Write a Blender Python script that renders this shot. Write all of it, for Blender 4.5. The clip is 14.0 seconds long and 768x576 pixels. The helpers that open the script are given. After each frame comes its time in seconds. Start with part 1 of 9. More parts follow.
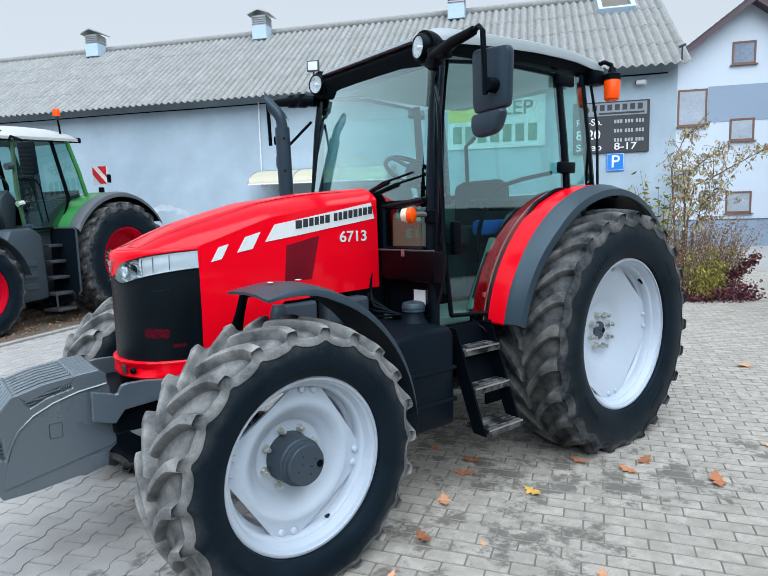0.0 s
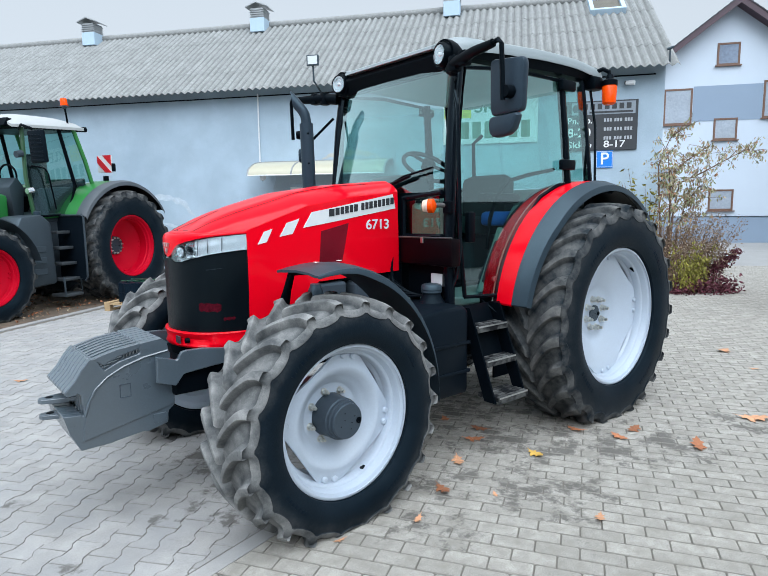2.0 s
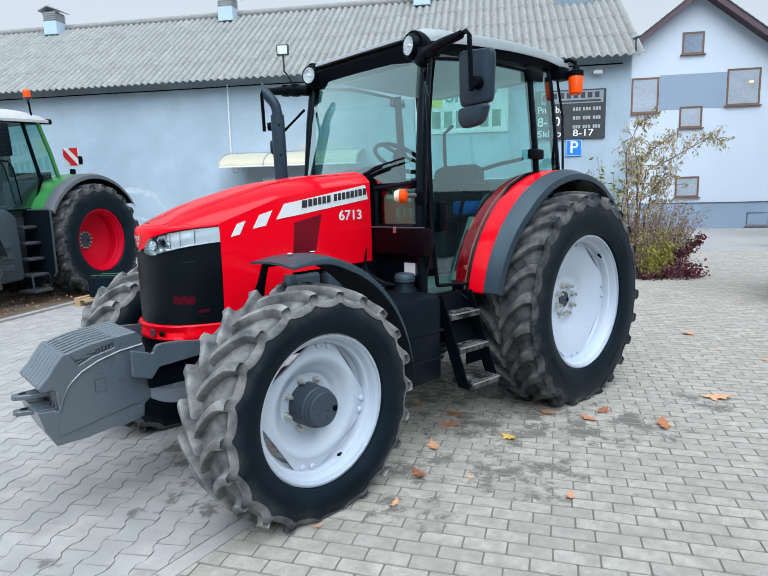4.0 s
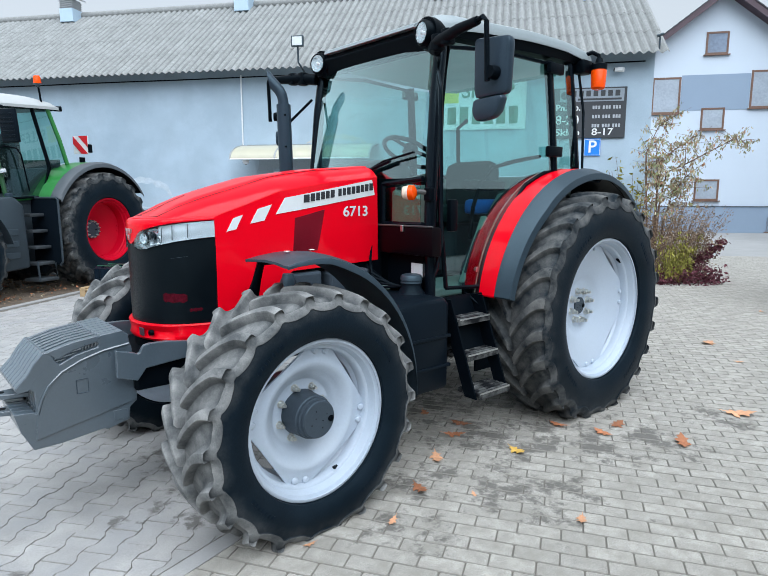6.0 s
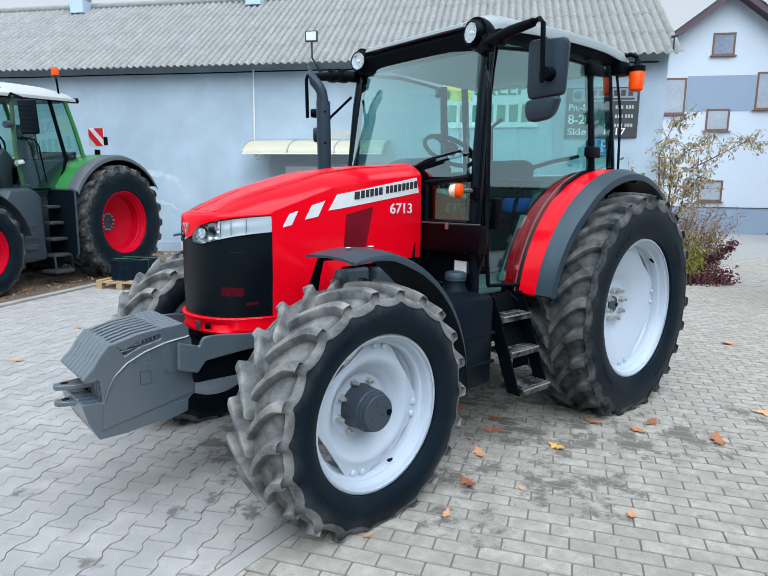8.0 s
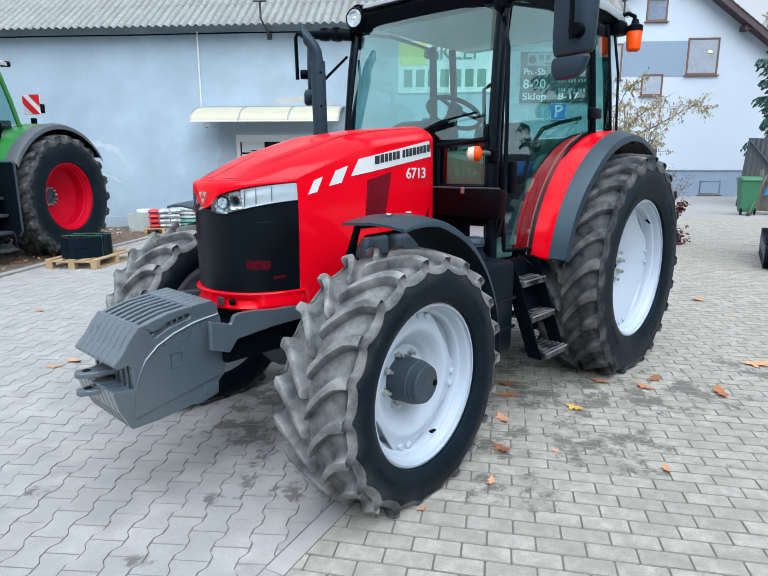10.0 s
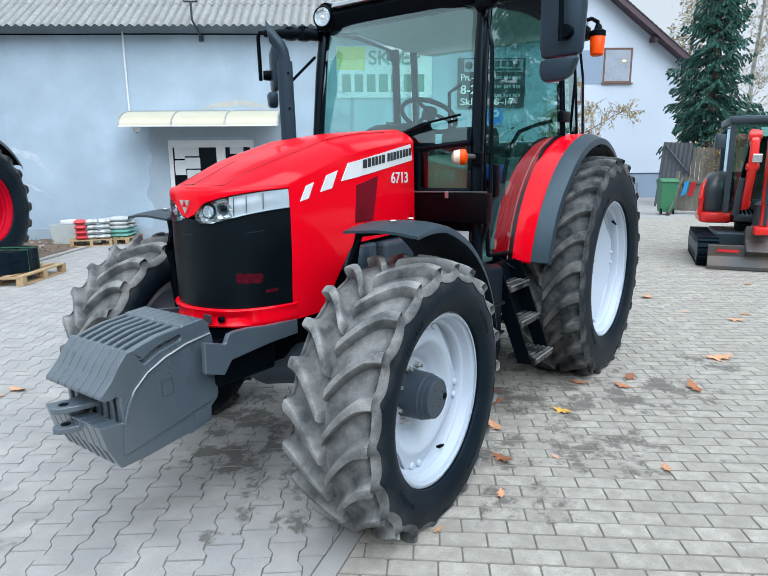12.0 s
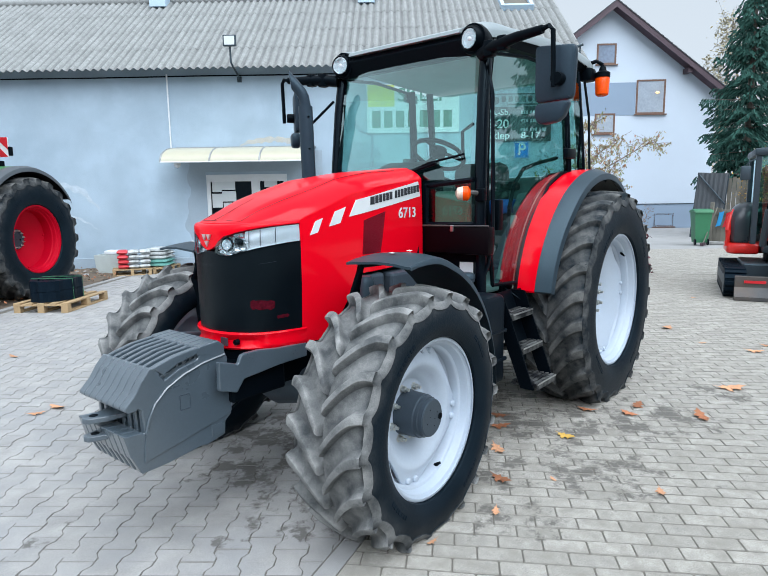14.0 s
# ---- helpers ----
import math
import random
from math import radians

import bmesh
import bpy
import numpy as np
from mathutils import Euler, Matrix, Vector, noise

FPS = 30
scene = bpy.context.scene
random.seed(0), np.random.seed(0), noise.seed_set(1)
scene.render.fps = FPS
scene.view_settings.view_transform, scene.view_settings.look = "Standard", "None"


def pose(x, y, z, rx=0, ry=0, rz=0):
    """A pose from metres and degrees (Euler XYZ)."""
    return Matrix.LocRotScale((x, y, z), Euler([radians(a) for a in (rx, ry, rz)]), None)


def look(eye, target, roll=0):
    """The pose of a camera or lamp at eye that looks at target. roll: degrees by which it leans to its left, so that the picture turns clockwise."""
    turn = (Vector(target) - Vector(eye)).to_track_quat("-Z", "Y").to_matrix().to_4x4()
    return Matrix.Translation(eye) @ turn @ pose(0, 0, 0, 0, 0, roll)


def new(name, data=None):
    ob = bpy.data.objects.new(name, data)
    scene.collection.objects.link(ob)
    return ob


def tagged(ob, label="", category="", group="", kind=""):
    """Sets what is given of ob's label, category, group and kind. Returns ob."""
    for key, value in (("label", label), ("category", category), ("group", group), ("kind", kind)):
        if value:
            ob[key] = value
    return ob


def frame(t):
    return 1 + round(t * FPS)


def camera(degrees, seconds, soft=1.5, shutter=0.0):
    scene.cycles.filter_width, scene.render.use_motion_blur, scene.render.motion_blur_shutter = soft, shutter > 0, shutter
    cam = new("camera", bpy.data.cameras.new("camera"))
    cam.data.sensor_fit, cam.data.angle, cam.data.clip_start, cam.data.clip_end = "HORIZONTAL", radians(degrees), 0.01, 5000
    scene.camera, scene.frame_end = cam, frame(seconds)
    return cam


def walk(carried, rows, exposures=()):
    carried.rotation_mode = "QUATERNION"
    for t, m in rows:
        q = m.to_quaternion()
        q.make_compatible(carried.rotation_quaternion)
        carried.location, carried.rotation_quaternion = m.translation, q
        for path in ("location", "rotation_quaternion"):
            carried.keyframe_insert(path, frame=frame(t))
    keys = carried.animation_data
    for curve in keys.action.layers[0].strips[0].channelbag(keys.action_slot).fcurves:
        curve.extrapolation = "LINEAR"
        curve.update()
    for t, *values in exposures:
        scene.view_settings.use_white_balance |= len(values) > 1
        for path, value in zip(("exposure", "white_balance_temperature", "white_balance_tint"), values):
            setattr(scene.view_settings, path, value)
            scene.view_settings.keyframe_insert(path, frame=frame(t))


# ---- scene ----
cam = camera(66.49, 14.0, 0.9)
PATH = [
    (0, (-3.684, -3.130, 1.581), (-2.451, -1.573, 1.348), -1.41),
    (0.5, (-3.753, -3.238, 1.576), (-2.519, -1.681, 1.343), -1.23),
    (1, (-3.888, -3.266, 1.583), (-2.631, -1.727, 1.357), -0.89),
    (1.5, (-4.055, -3.264, 1.571), (-2.791, -1.732, 1.330), -0.72),
    (2, (-4.101, -3.284, 1.564), (-2.832, -1.760, 1.307), -0.61),
    (2.5, (-4.113, -3.305, 1.563), (-2.844, -1.784, 1.289), -0.74),
    (3, (-4.118, -3.321, 1.568), (-2.834, -1.813, 1.289), -0.96),
    (3.5, (-4.123, -3.330, 1.569), (-2.813, -1.846, 1.284), -1.32),
    (3.7, (-4.128, -3.330, 1.566), (-2.803, -1.860, 1.279), -1.48),
    (5.8, (-3.986, -3.207, 1.564), (-2.665, -1.738, 1.252), -0.26),
    (6, (-3.954, -3.198, 1.568), (-2.655, -1.707, 1.264), 0.08),
    (6.5, (-3.896, -3.200, 1.561), (-2.635, -1.677, 1.263), 0.66),
    (7, (-3.905, -3.185, 1.561), (-2.653, -1.655, 1.257), 0.92),
    (7.5, (-4.058, -3.119, 1.563), (-2.787, -1.607, 1.251), 0.99),
    (8, (-4.209, -3.037, 1.575), (-2.904, -1.554, 1.258), 0.90),
    (8.2, (-4.226, -2.980, 1.567), (-2.909, -1.510, 1.246), 0.77),
    (10.3, (-4.487, -2.525, 1.544), (-3.032, -1.221, 1.119), -0.26),
    (10.5, (-4.458, -2.451, 1.545), (-2.990, -1.162, 1.120), -0.49),
    (11, (-4.456, -2.341, 1.540), (-2.929, -1.118, 1.123), -0.84),
    (11.5, (-4.507, -2.272, 1.546), (-2.932, -1.112, 1.128), -0.68),
    (12, (-4.571, -2.265, 1.538), (-2.980, -1.121, 1.139), -0.52),
    (12.5, (-4.638, -2.289, 1.545), (-3.034, -1.147, 1.188), -0.19),
    (13, (-4.660, -2.326, 1.565), (-3.054, -1.168, 1.285), 0.16),
    (13.5, (-4.651, -2.428, 1.567), (-3.076, -1.223, 1.305), 0.18),
    (14, (-4.655, -2.535, 1.566), (-3.122, -1.286, 1.269), -0.75),
]
walk(cam, [(t, look(eye, target, roll)) for t, eye, target, roll in PATH], [(0, 1.83), (8, 1.83), (10.5, 1.90), (14, 1.89)])

# ---- world and light ----
world = bpy.data.worlds.new("overcast_sky")
scene.world = world
world.use_nodes = True
wn = world.node_tree.nodes
wl = world.node_tree.links
sky = wn.new("ShaderNodeTexSky")
sky.sky_type = "NISHITA"
sky.sun_disc = False
sky.sun_elevation, sky.sun_rotation = radians(32), radians(200)
grey = wn.new("ShaderNodeHueSaturation")
grey.inputs["Saturation"].default_value = 0.25
grey.inputs["Value"].default_value = 0.09
veil = wn.new("ShaderNodeMix")
veil.data_type = "RGBA"
veil.inputs["Factor"].default_value = 0.8
veil.inputs["B"].default_value = (0.845, 0.97, 1.095, 1)
wl.new(sky.outputs[0], grey.inputs["Color"])
wl.new(grey.outputs[0], veil.inputs["A"])
wl.new(veil.outputs["Result"], wn["Background"].inputs["Color"])
wn["Background"].inputs["Strength"].default_value = 0.25
sun_data = bpy.data.lights.new("sun", "SUN")
sun_data.energy, sun_data.angle, sun_data.color = 1.5, radians(80), (0.90, 0.98, 1.08)
new("sun", sun_data).matrix_world = look((-5, -7.3, 14), (0, 0, 0))


# ---- materials ----
def mat(name, col, rough=0.5, metal=0.0, var=0.12, scale=5.0, fine=90.0, bump=0.15, dirt=None, dirt_amount=0.4, spec=0.5, coat=0.0, vary=0.0, grain=0.5, world_space=False, stains_and_shade=()):
    """A material with two scales of variation, an optional second dirt colour and fine relief."""
    m = bpy.data.materials.new(name)
    m.use_nodes = True
    nt = m.node_tree
    nd, lk = nt.nodes, nt.links
    b = nd["Principled BSDF"]
    tc = nd.new("ShaderNodeTexCoord")
    where = nd.new("ShaderNodeNewGeometry").outputs["Position"] if world_space else tc.outputs["Object"]
    n1, n2 = nd.new("ShaderNodeTexNoise"), nd.new("ShaderNodeTexNoise")
    for n, s, d in ((n1, scale, 5), (n2, fine, 3)):
        n.inputs["Scale"].default_value, n.inputs["Detail"].default_value = s, d
        lk.new(where, n.inputs["Vector"])
    add = nd.new("ShaderNodeMix")
    add.inputs["Factor"].default_value = grain
    lk.new(n1.outputs["Fac"], add.inputs["A"])
    lk.new(n2.outputs["Fac"], add.inputs["B"])
    ramp = nd.new("ShaderNodeMapRange")
    ramp.inputs["From Min"].default_value, ramp.inputs["From Max"].default_value = 0.3, 0.7
    ramp.inputs["To Min"].default_value, ramp.inputs["To Max"].default_value = 1 - var, 1 + var
    lk.new(add.outputs["Result"], ramp.inputs["Value"])
    tone = nd.new("ShaderNodeVectorMath")
    tone.operation = "SCALE"
    tone.inputs[0].default_value = col[:3]
    lk.new(ramp.outputs["Result"], tone.inputs["Scale"])
    out = tone.outputs["Vector"]
    if vary:
        info = nd.new("ShaderNodeObjectInfo")
        geo = nd.new("ShaderNodeNewGeometry")
        both = nd.new("ShaderNodeMath")
        both.operation = "ADD"
        lk.new(info.outputs["Random"], both.inputs[0])
        lk.new(geo.outputs["Random Per Island"], both.inputs[1])
        frac = nd.new("ShaderNodeMath")
        frac.operation = "FRACT"
        lk.new(both.outputs[0], frac.inputs[0])
        rng = nd.new("ShaderNodeMapRange")
        rng.inputs["To Min"].default_value, rng.inputs["To Max"].default_value = 1 - vary, 1 + vary
        lk.new(frac.outputs[0], rng.inputs["Value"])
        t2 = nd.new("ShaderNodeVectorMath")
        t2.operation = "SCALE"
        lk.new(out, t2.inputs[0])
        lk.new(rng.outputs["Result"], t2.inputs["Scale"])
        out = t2.outputs["Vector"]
    if dirt:
        n3 = nd.new("ShaderNodeTexNoise")
        n3.inputs["Scale"].default_value, n3.inputs["Detail"].default_value = scale * 0.45, 8
        n3.inputs["Roughness"].default_value = 0.62
        lk.new(where, n3.inputs["Vector"])
        r3 = nd.new("ShaderNodeMapRange")
        r3.inputs["From Min"].default_value, r3.inputs["From Max"].default_value = 0.42, 0.68
        r3.inputs["To Max"].default_value = dirt_amount
        lk.new(n3.outputs["Fac"], r3.inputs["Value"])
        mx = nd.new("ShaderNodeMix")
        mx.data_type = "RGBA"
        mx.inputs["B"].default_value = (*dirt, 1)
        lk.new(r3.outputs["Result"], mx.inputs["Factor"])
        lk.new(out, mx.inputs["A"])
        out = mx.outputs["Result"]
    if stains_and_shade:
        # ragged dark discs at fixed places: damp and oily spots, and painted tractor shade
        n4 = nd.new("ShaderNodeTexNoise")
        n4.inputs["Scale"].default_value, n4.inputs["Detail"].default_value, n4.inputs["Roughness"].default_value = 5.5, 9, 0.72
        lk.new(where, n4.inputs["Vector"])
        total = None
        for sx, sy, sr in stains_and_shade:
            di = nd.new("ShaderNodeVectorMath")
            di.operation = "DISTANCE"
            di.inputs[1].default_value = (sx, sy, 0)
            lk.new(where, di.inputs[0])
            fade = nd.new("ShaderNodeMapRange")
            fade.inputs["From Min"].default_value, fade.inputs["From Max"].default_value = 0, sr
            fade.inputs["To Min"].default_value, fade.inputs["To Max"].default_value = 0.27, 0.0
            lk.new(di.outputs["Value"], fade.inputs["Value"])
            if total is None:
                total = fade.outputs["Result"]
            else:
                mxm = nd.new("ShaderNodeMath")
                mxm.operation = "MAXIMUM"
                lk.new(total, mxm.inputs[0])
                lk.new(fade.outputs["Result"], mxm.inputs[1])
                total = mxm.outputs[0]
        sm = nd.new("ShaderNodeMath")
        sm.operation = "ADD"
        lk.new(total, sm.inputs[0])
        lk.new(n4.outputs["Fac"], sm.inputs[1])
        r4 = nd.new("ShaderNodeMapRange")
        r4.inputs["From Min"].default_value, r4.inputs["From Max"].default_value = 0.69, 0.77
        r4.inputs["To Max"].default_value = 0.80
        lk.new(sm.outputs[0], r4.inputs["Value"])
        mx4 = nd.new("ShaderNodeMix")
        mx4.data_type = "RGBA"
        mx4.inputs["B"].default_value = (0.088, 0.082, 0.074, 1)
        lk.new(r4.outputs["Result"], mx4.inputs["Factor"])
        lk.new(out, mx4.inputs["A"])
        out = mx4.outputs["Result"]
    lk.new(out, b.inputs["Base Color"])
    rr = nd.new("ShaderNodeMapRange")
    rr.inputs["To Min"].default_value, rr.inputs["To Max"].default_value = max(rough - 0.1, 0.02), min(rough + 0.1, 1)
    lk.new(n1.outputs["Fac"], rr.inputs["Value"])
    lk.new(rr.outputs["Result"], b.inputs["Roughness"])
    b.inputs["Metallic"].default_value = metal
    b.inputs["Specular IOR Level"].default_value = spec
    b.inputs["Coat Weight"].default_value = coat
    b.inputs["Coat Roughness"].default_value = 0.08
    if bump:
        bp = nd.new("ShaderNodeBump")
        bp.inputs["Strength"].default_value, bp.inputs["Distance"].default_value = bump, 0.01
        lk.new(n2.outputs["Fac"], bp.inputs["Height"])
        lk.new(bp.outputs["Normal"], b.inputs["Normal"])
    return m


def tyre_rubber(name, dust, amount, edge, hollow=0.45):
    """Black rubber with dry yard dust on the tread: the dust ends at the shoulder. edge: middle plane, half width, radii where it begins and is full."""
    m = mat(name, (0.0036, 0.0078, 0.0128), 0.55, var=0.3, scale=5, fine=120, bump=0.12, dirt=(0.013, 0.020, 0.028), dirt_amount=0.35, spec=0.12)
    nd, lk = m.node_tree.nodes, m.node_tree.links
    b = nd["Principled BSDF"]
    b.inputs["Specular Tint"].default_value = (0.62, 0.88, 1.0, 1)
    tc = nd.new("ShaderNodeTexCoord")
    xyz = nd.new("ShaderNodeSeparateXYZ")
    lk.new(tc.outputs["Object"], xyz.inputs[0])
    away = nd.new("ShaderNodeMath")
    away.operation = "SUBTRACT"
    away.inputs[1].default_value = edge[0]
    lk.new(xyz.outputs["Y"], away.inputs[0])
    off = nd.new("ShaderNodeMath")
    off.operation = "ABSOLUTE"
    lk.new(away.outputs[0], off.inputs[0])
    rag = nd.new("ShaderNodeTexNoise")
    rag.inputs["Scale"].default_value, rag.inputs["Detail"].default_value, rag.inputs["Roughness"].default_value = 16.0, 7, 0.65
    lk.new(tc.outputs["Object"], rag.inputs["Vector"])
    ragged_off = nd.new("ShaderNodeMath")
    ragged_off.operation = "MULTIPLY_ADD"
    ragged_off.inputs[1].default_value = 0.05
    lk.new(rag.outputs["Fac"], ragged_off.inputs[0])
    lk.new(off.outputs[0], ragged_off.inputs[2])
    zone = nd.new("ShaderNodeMapRange")
    zone.interpolation_type = "SMOOTHSTEP"
    zone.inputs["From Min"].default_value, zone.inputs["From Max"].default_value = edge[1] + 0.066, edge[1] + 0.004
    lk.new(ragged_off.outputs[0], zone.inputs["Value"])
    ring_ = nd.new("ShaderNodeCombineXYZ")
    lk.new(xyz.outputs["X"], ring_.inputs["X"])
    lk.new(xyz.outputs["Z"], ring_.inputs["Y"])
    reach = nd.new("ShaderNodeVectorMath")
    reach.operation = "LENGTH"
    lk.new(ring_.outputs[0], reach.inputs[0])
    rub = nd.new("ShaderNodeMath")
    rub.operation = "MULTIPLY_ADD"
    rub.inputs[1].default_value = 0.07
    lk.new(rag.outputs["Fac"], rub.inputs[0])
    lk.new(reach.outputs["Value"], rub.inputs[2])
    gate = nd.new("ShaderNodeMapRange")
    gate.interpolation_type = "SMOOTHSTEP"
    gate.inputs["From Min"].default_value, gate.inputs["From Max"].default_value = edge[2] + 0.035, edge[3] + 0.035
    lk.new(rub.outputs[0], gate.inputs["Value"])
    patch = nd.new("ShaderNodeTexNoise")
    patch.inputs["Scale"].default_value, patch.inputs["Detail"].default_value, patch.inputs["Roughness"].default_value = 9.0, 8, 0.60
    lk.new(tc.outputs["Object"], patch.inputs["Vector"])
    thick = nd.new("ShaderNodeMapRange")
    thick.inputs["From Min"].default_value, thick.inputs["From Max"].default_value = 0.34, 0.66
    thick.inputs["To Min"].default_value, thick.inputs["To Max"].default_value = amount[0], amount[1]
    lk.new(patch.outputs["Fac"], thick.inputs["Value"])
    fac = nd.new("ShaderNodeMath")
    fac.operation = "MULTIPLY"
    both = nd.new("ShaderNodeMath")
    both.operation = "MULTIPLY"
    lk.new(zone.outputs["Result"], both.inputs[0])
    lk.new(gate.outputs["Result"], both.inputs[1])
    lk.new(both.outputs[0], fac.inputs[0])
    # dust cover follows curvature: thinner in creases, thicker on ridges
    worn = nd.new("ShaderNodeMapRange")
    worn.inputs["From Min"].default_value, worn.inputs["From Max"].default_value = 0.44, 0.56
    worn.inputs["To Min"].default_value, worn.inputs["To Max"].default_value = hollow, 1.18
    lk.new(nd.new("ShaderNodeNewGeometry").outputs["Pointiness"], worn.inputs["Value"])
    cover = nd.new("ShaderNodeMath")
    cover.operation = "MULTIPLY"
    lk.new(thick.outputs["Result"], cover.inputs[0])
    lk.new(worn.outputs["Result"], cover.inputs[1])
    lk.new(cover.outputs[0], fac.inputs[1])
    fac.use_clamp = True
    grit = nd.new("ShaderNodeTexNoise")
    grit.inputs["Scale"].default_value, grit.inputs["Detail"].default_value = 210.0, 4
    lk.new(tc.outputs["Object"], grit.inputs["Vector"])
    shade = nd.new("ShaderNodeMapRange")
    shade.inputs["From Min"].default_value, shade.inputs["From Max"].default_value = 0.3, 0.7
    shade.inputs["To Min"].default_value, shade.inputs["To Max"].default_value = 0.86, 1.13
    lk.new(grit.outputs["Fac"], shade.inputs["Value"])
    tone = nd.new("ShaderNodeVectorMath")
    tone.operation = "SCALE"
    tone.inputs[0].default_value = dust
    lk.new(shade.outputs["Result"], tone.inputs["Scale"])
    mx = nd.new("ShaderNodeMix")
    mx.data_type = "RGBA"
    lk.new(fac.outputs[0], mx.inputs["Factor"])
    lk.new(b.inputs["Base Color"].links[0].from_socket, mx.inputs["A"])
    lk.new(tone.outputs["Vector"], mx.inputs["B"])
    lk.new(mx.outputs["Result"], b.inputs["Base Color"])
    dull = nd.new("ShaderNodeMapRange")
    dull.inputs["To Min"].default_value, dull.inputs["To Max"].default_value = 0.50, 0.95
    lk.new(fac.outputs[0], dull.inputs["Value"])
    lk.new(dull.outputs["Result"], b.inputs["Roughness"])
    return m


def glass(name, tint, rough=0.02, alpha_mix=0.06, sheen=1.0):
    """Thin tinted pane: mostly see-through, with a real reflection."""
    m = bpy.data.materials.new(name)
    m.use_nodes = True
    nd, lk = m.node_tree.nodes, m.node_tree.links
    nd.remove(nd["Principled BSDF"])
    tr, gl, mx = nd.new("ShaderNodeBsdfTransparent"), nd.new("ShaderNodeBsdfGlossy"), nd.new("ShaderNodeMixShader")
    tr.inputs["Color"].default_value = (*tint, 1)
    gl.inputs["Roughness"].default_value = rough
    gl.inputs["Color"].default_value = (0.72, 0.92, 0.93, 1)
    lw = nd.new("ShaderNodeLayerWeight")
    lw.inputs["Blend"].default_value = 0.5
    pw = nd.new("ShaderNodeMath")
    pw.operation = "POWER"
    pw.inputs[1].default_value = 2.5
    fm = nd.new("ShaderNodeMath")
    fm.operation = "MULTIPLY_ADD"
    fm.inputs[1].default_value, fm.inputs[2].default_value = sheen, alpha_mix
    fm.use_clamp = True
    lk.new(lw.outputs["Facing"], pw.inputs[0])
    lk.new(pw.outputs[0], fm.inputs[0])
    lk.new(fm.outputs[0], mx.inputs[0])
    lk.new(tr.outputs[0], mx.inputs[1])
    lk.new(gl.outputs[0], mx.inputs[2])
    lk.new(mx.outputs[0], nd["Material Output"].inputs["Surface"])
    return m


RED = mat("red_paint", (0.80, 0.0012, 0.012), 0.34, var=0.03, scale=2, bump=0.0, coat=0.45, spec=0.03)
RED.node_tree.nodes["Principled BSDF"].inputs["Coat IOR"].default_value = 1.48
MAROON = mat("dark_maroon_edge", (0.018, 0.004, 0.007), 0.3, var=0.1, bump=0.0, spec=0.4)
GREY_PAINT = mat("light_grey_roof_paint", (0.26, 0.305, 0.32), 0.35, var=0.05, bump=0.02)
RIM_GREY = mat("pale_grey_rim_paint", (0.43, 0.50, 0.585), 0.42, var=0.05, scale=4, bump=0.03, dirt=(0.36, 0.38, 0.39), dirt_amount=0.25)
CAST_GREY = mat("grey_cast_iron_paint", (0.064, 0.089, 0.110), 0.30, var=0.14, scale=7, bump=0.07, dirt=(0.055, 0.076, 0.094), dirt_amount=0.45, spec=1.0, coat=0.7)
CAST_GREY.node_tree.nodes["Principled BSDF"].inputs["Coat Roughness"].default_value = 0.30
HUB_GREY = mat("dark_grey_hub_paint", (0.042, 0.055, 0.070), 0.42, var=0.1, bump=0.05, spec=0.28)
RUBBER = mat("tyre_rubber", (0.0020, 0.0062, 0.0125), 0.55, var=0.3, scale=6, bump=0.10, dirt=(0.012, 0.020, 0.028), dirt_amount=0.35, spec=0.12)
BLACK = mat("black_plastic", (0.0016, 0.0030, 0.0050), 0.42, var=0.2, bump=0.05, spec=0.07)
BOX_MAROON = mat("black_maroon_panel", (0.0035, 0.0018, 0.003), 0.32, var=0.1, bump=0.0, spec=0.08)
BLACK_GLOSS = mat("black_paint", (0.0025, 0.004, 0.007), 0.22, var=0.1, bump=0.0, spec=0.22)
FENDER_BLACK = mat("dark_grey_fender_plastic", (0.025, 0.039, 0.052), 0.42, var=0.12, bump=0.05, spec=0.4)
GUARD_GREY = mat("mid_grey_mudguard_plastic", (0.075, 0.088, 0.100), 0.45, var=0.12, bump=0.05, spec=0.4)
STEEL = mat("bare_steel", (0.45, 0.46, 0.46), 0.35, metal=0.9, var=0.2, bump=0.08)
WORN_STEEL = mat("worn_step_steel", (0.008, 0.009, 0.011), 0.5, var=0.3, scale=26, bump=0.1, dirt=(0.30, 0.31, 0.30), dirt_amount=0.45, spec=0.1)
MESH_BLACK = mat("grille_mesh", (0.0016, 0.0032, 0.0052), 0.32, var=0.3, scale=4, fine=400, bump=0.15, dirt=(0.006, 0.008, 0.010), dirt_amount=0.5, spec=0.2)
VENT_RED = mat("vent_mesh", (0.16, 0.005, 0.014), 0.5, var=0.4, fine=400, bump=0.4, spec=0.08)
WHITE_STICKER = mat("silver_white_sticker", (0.66, 0.69, 0.70), 0.4, var=0.03, bump=0.0)
DARK_LETTER = mat("black_lettering", (0.02, 0.022, 0.028), 0.5, var=0.02, bump=0.0)
SEAT_FABRIC = mat("dark_seat_fabric", (0.026, 0.034, 0.036), 0.9, var=0.2, bump=0.3, spec=0.2)
CAB_GREY = mat("grey_cab_lining", (0.165, 0.230, 0.220), 0.7, var=0.15, bump=0.1, spec=0.2)
CREAM = mat("pale_cab_trim", (0.33, 0.36, 0.32), 0.6, var=0.1, bump=0.1)
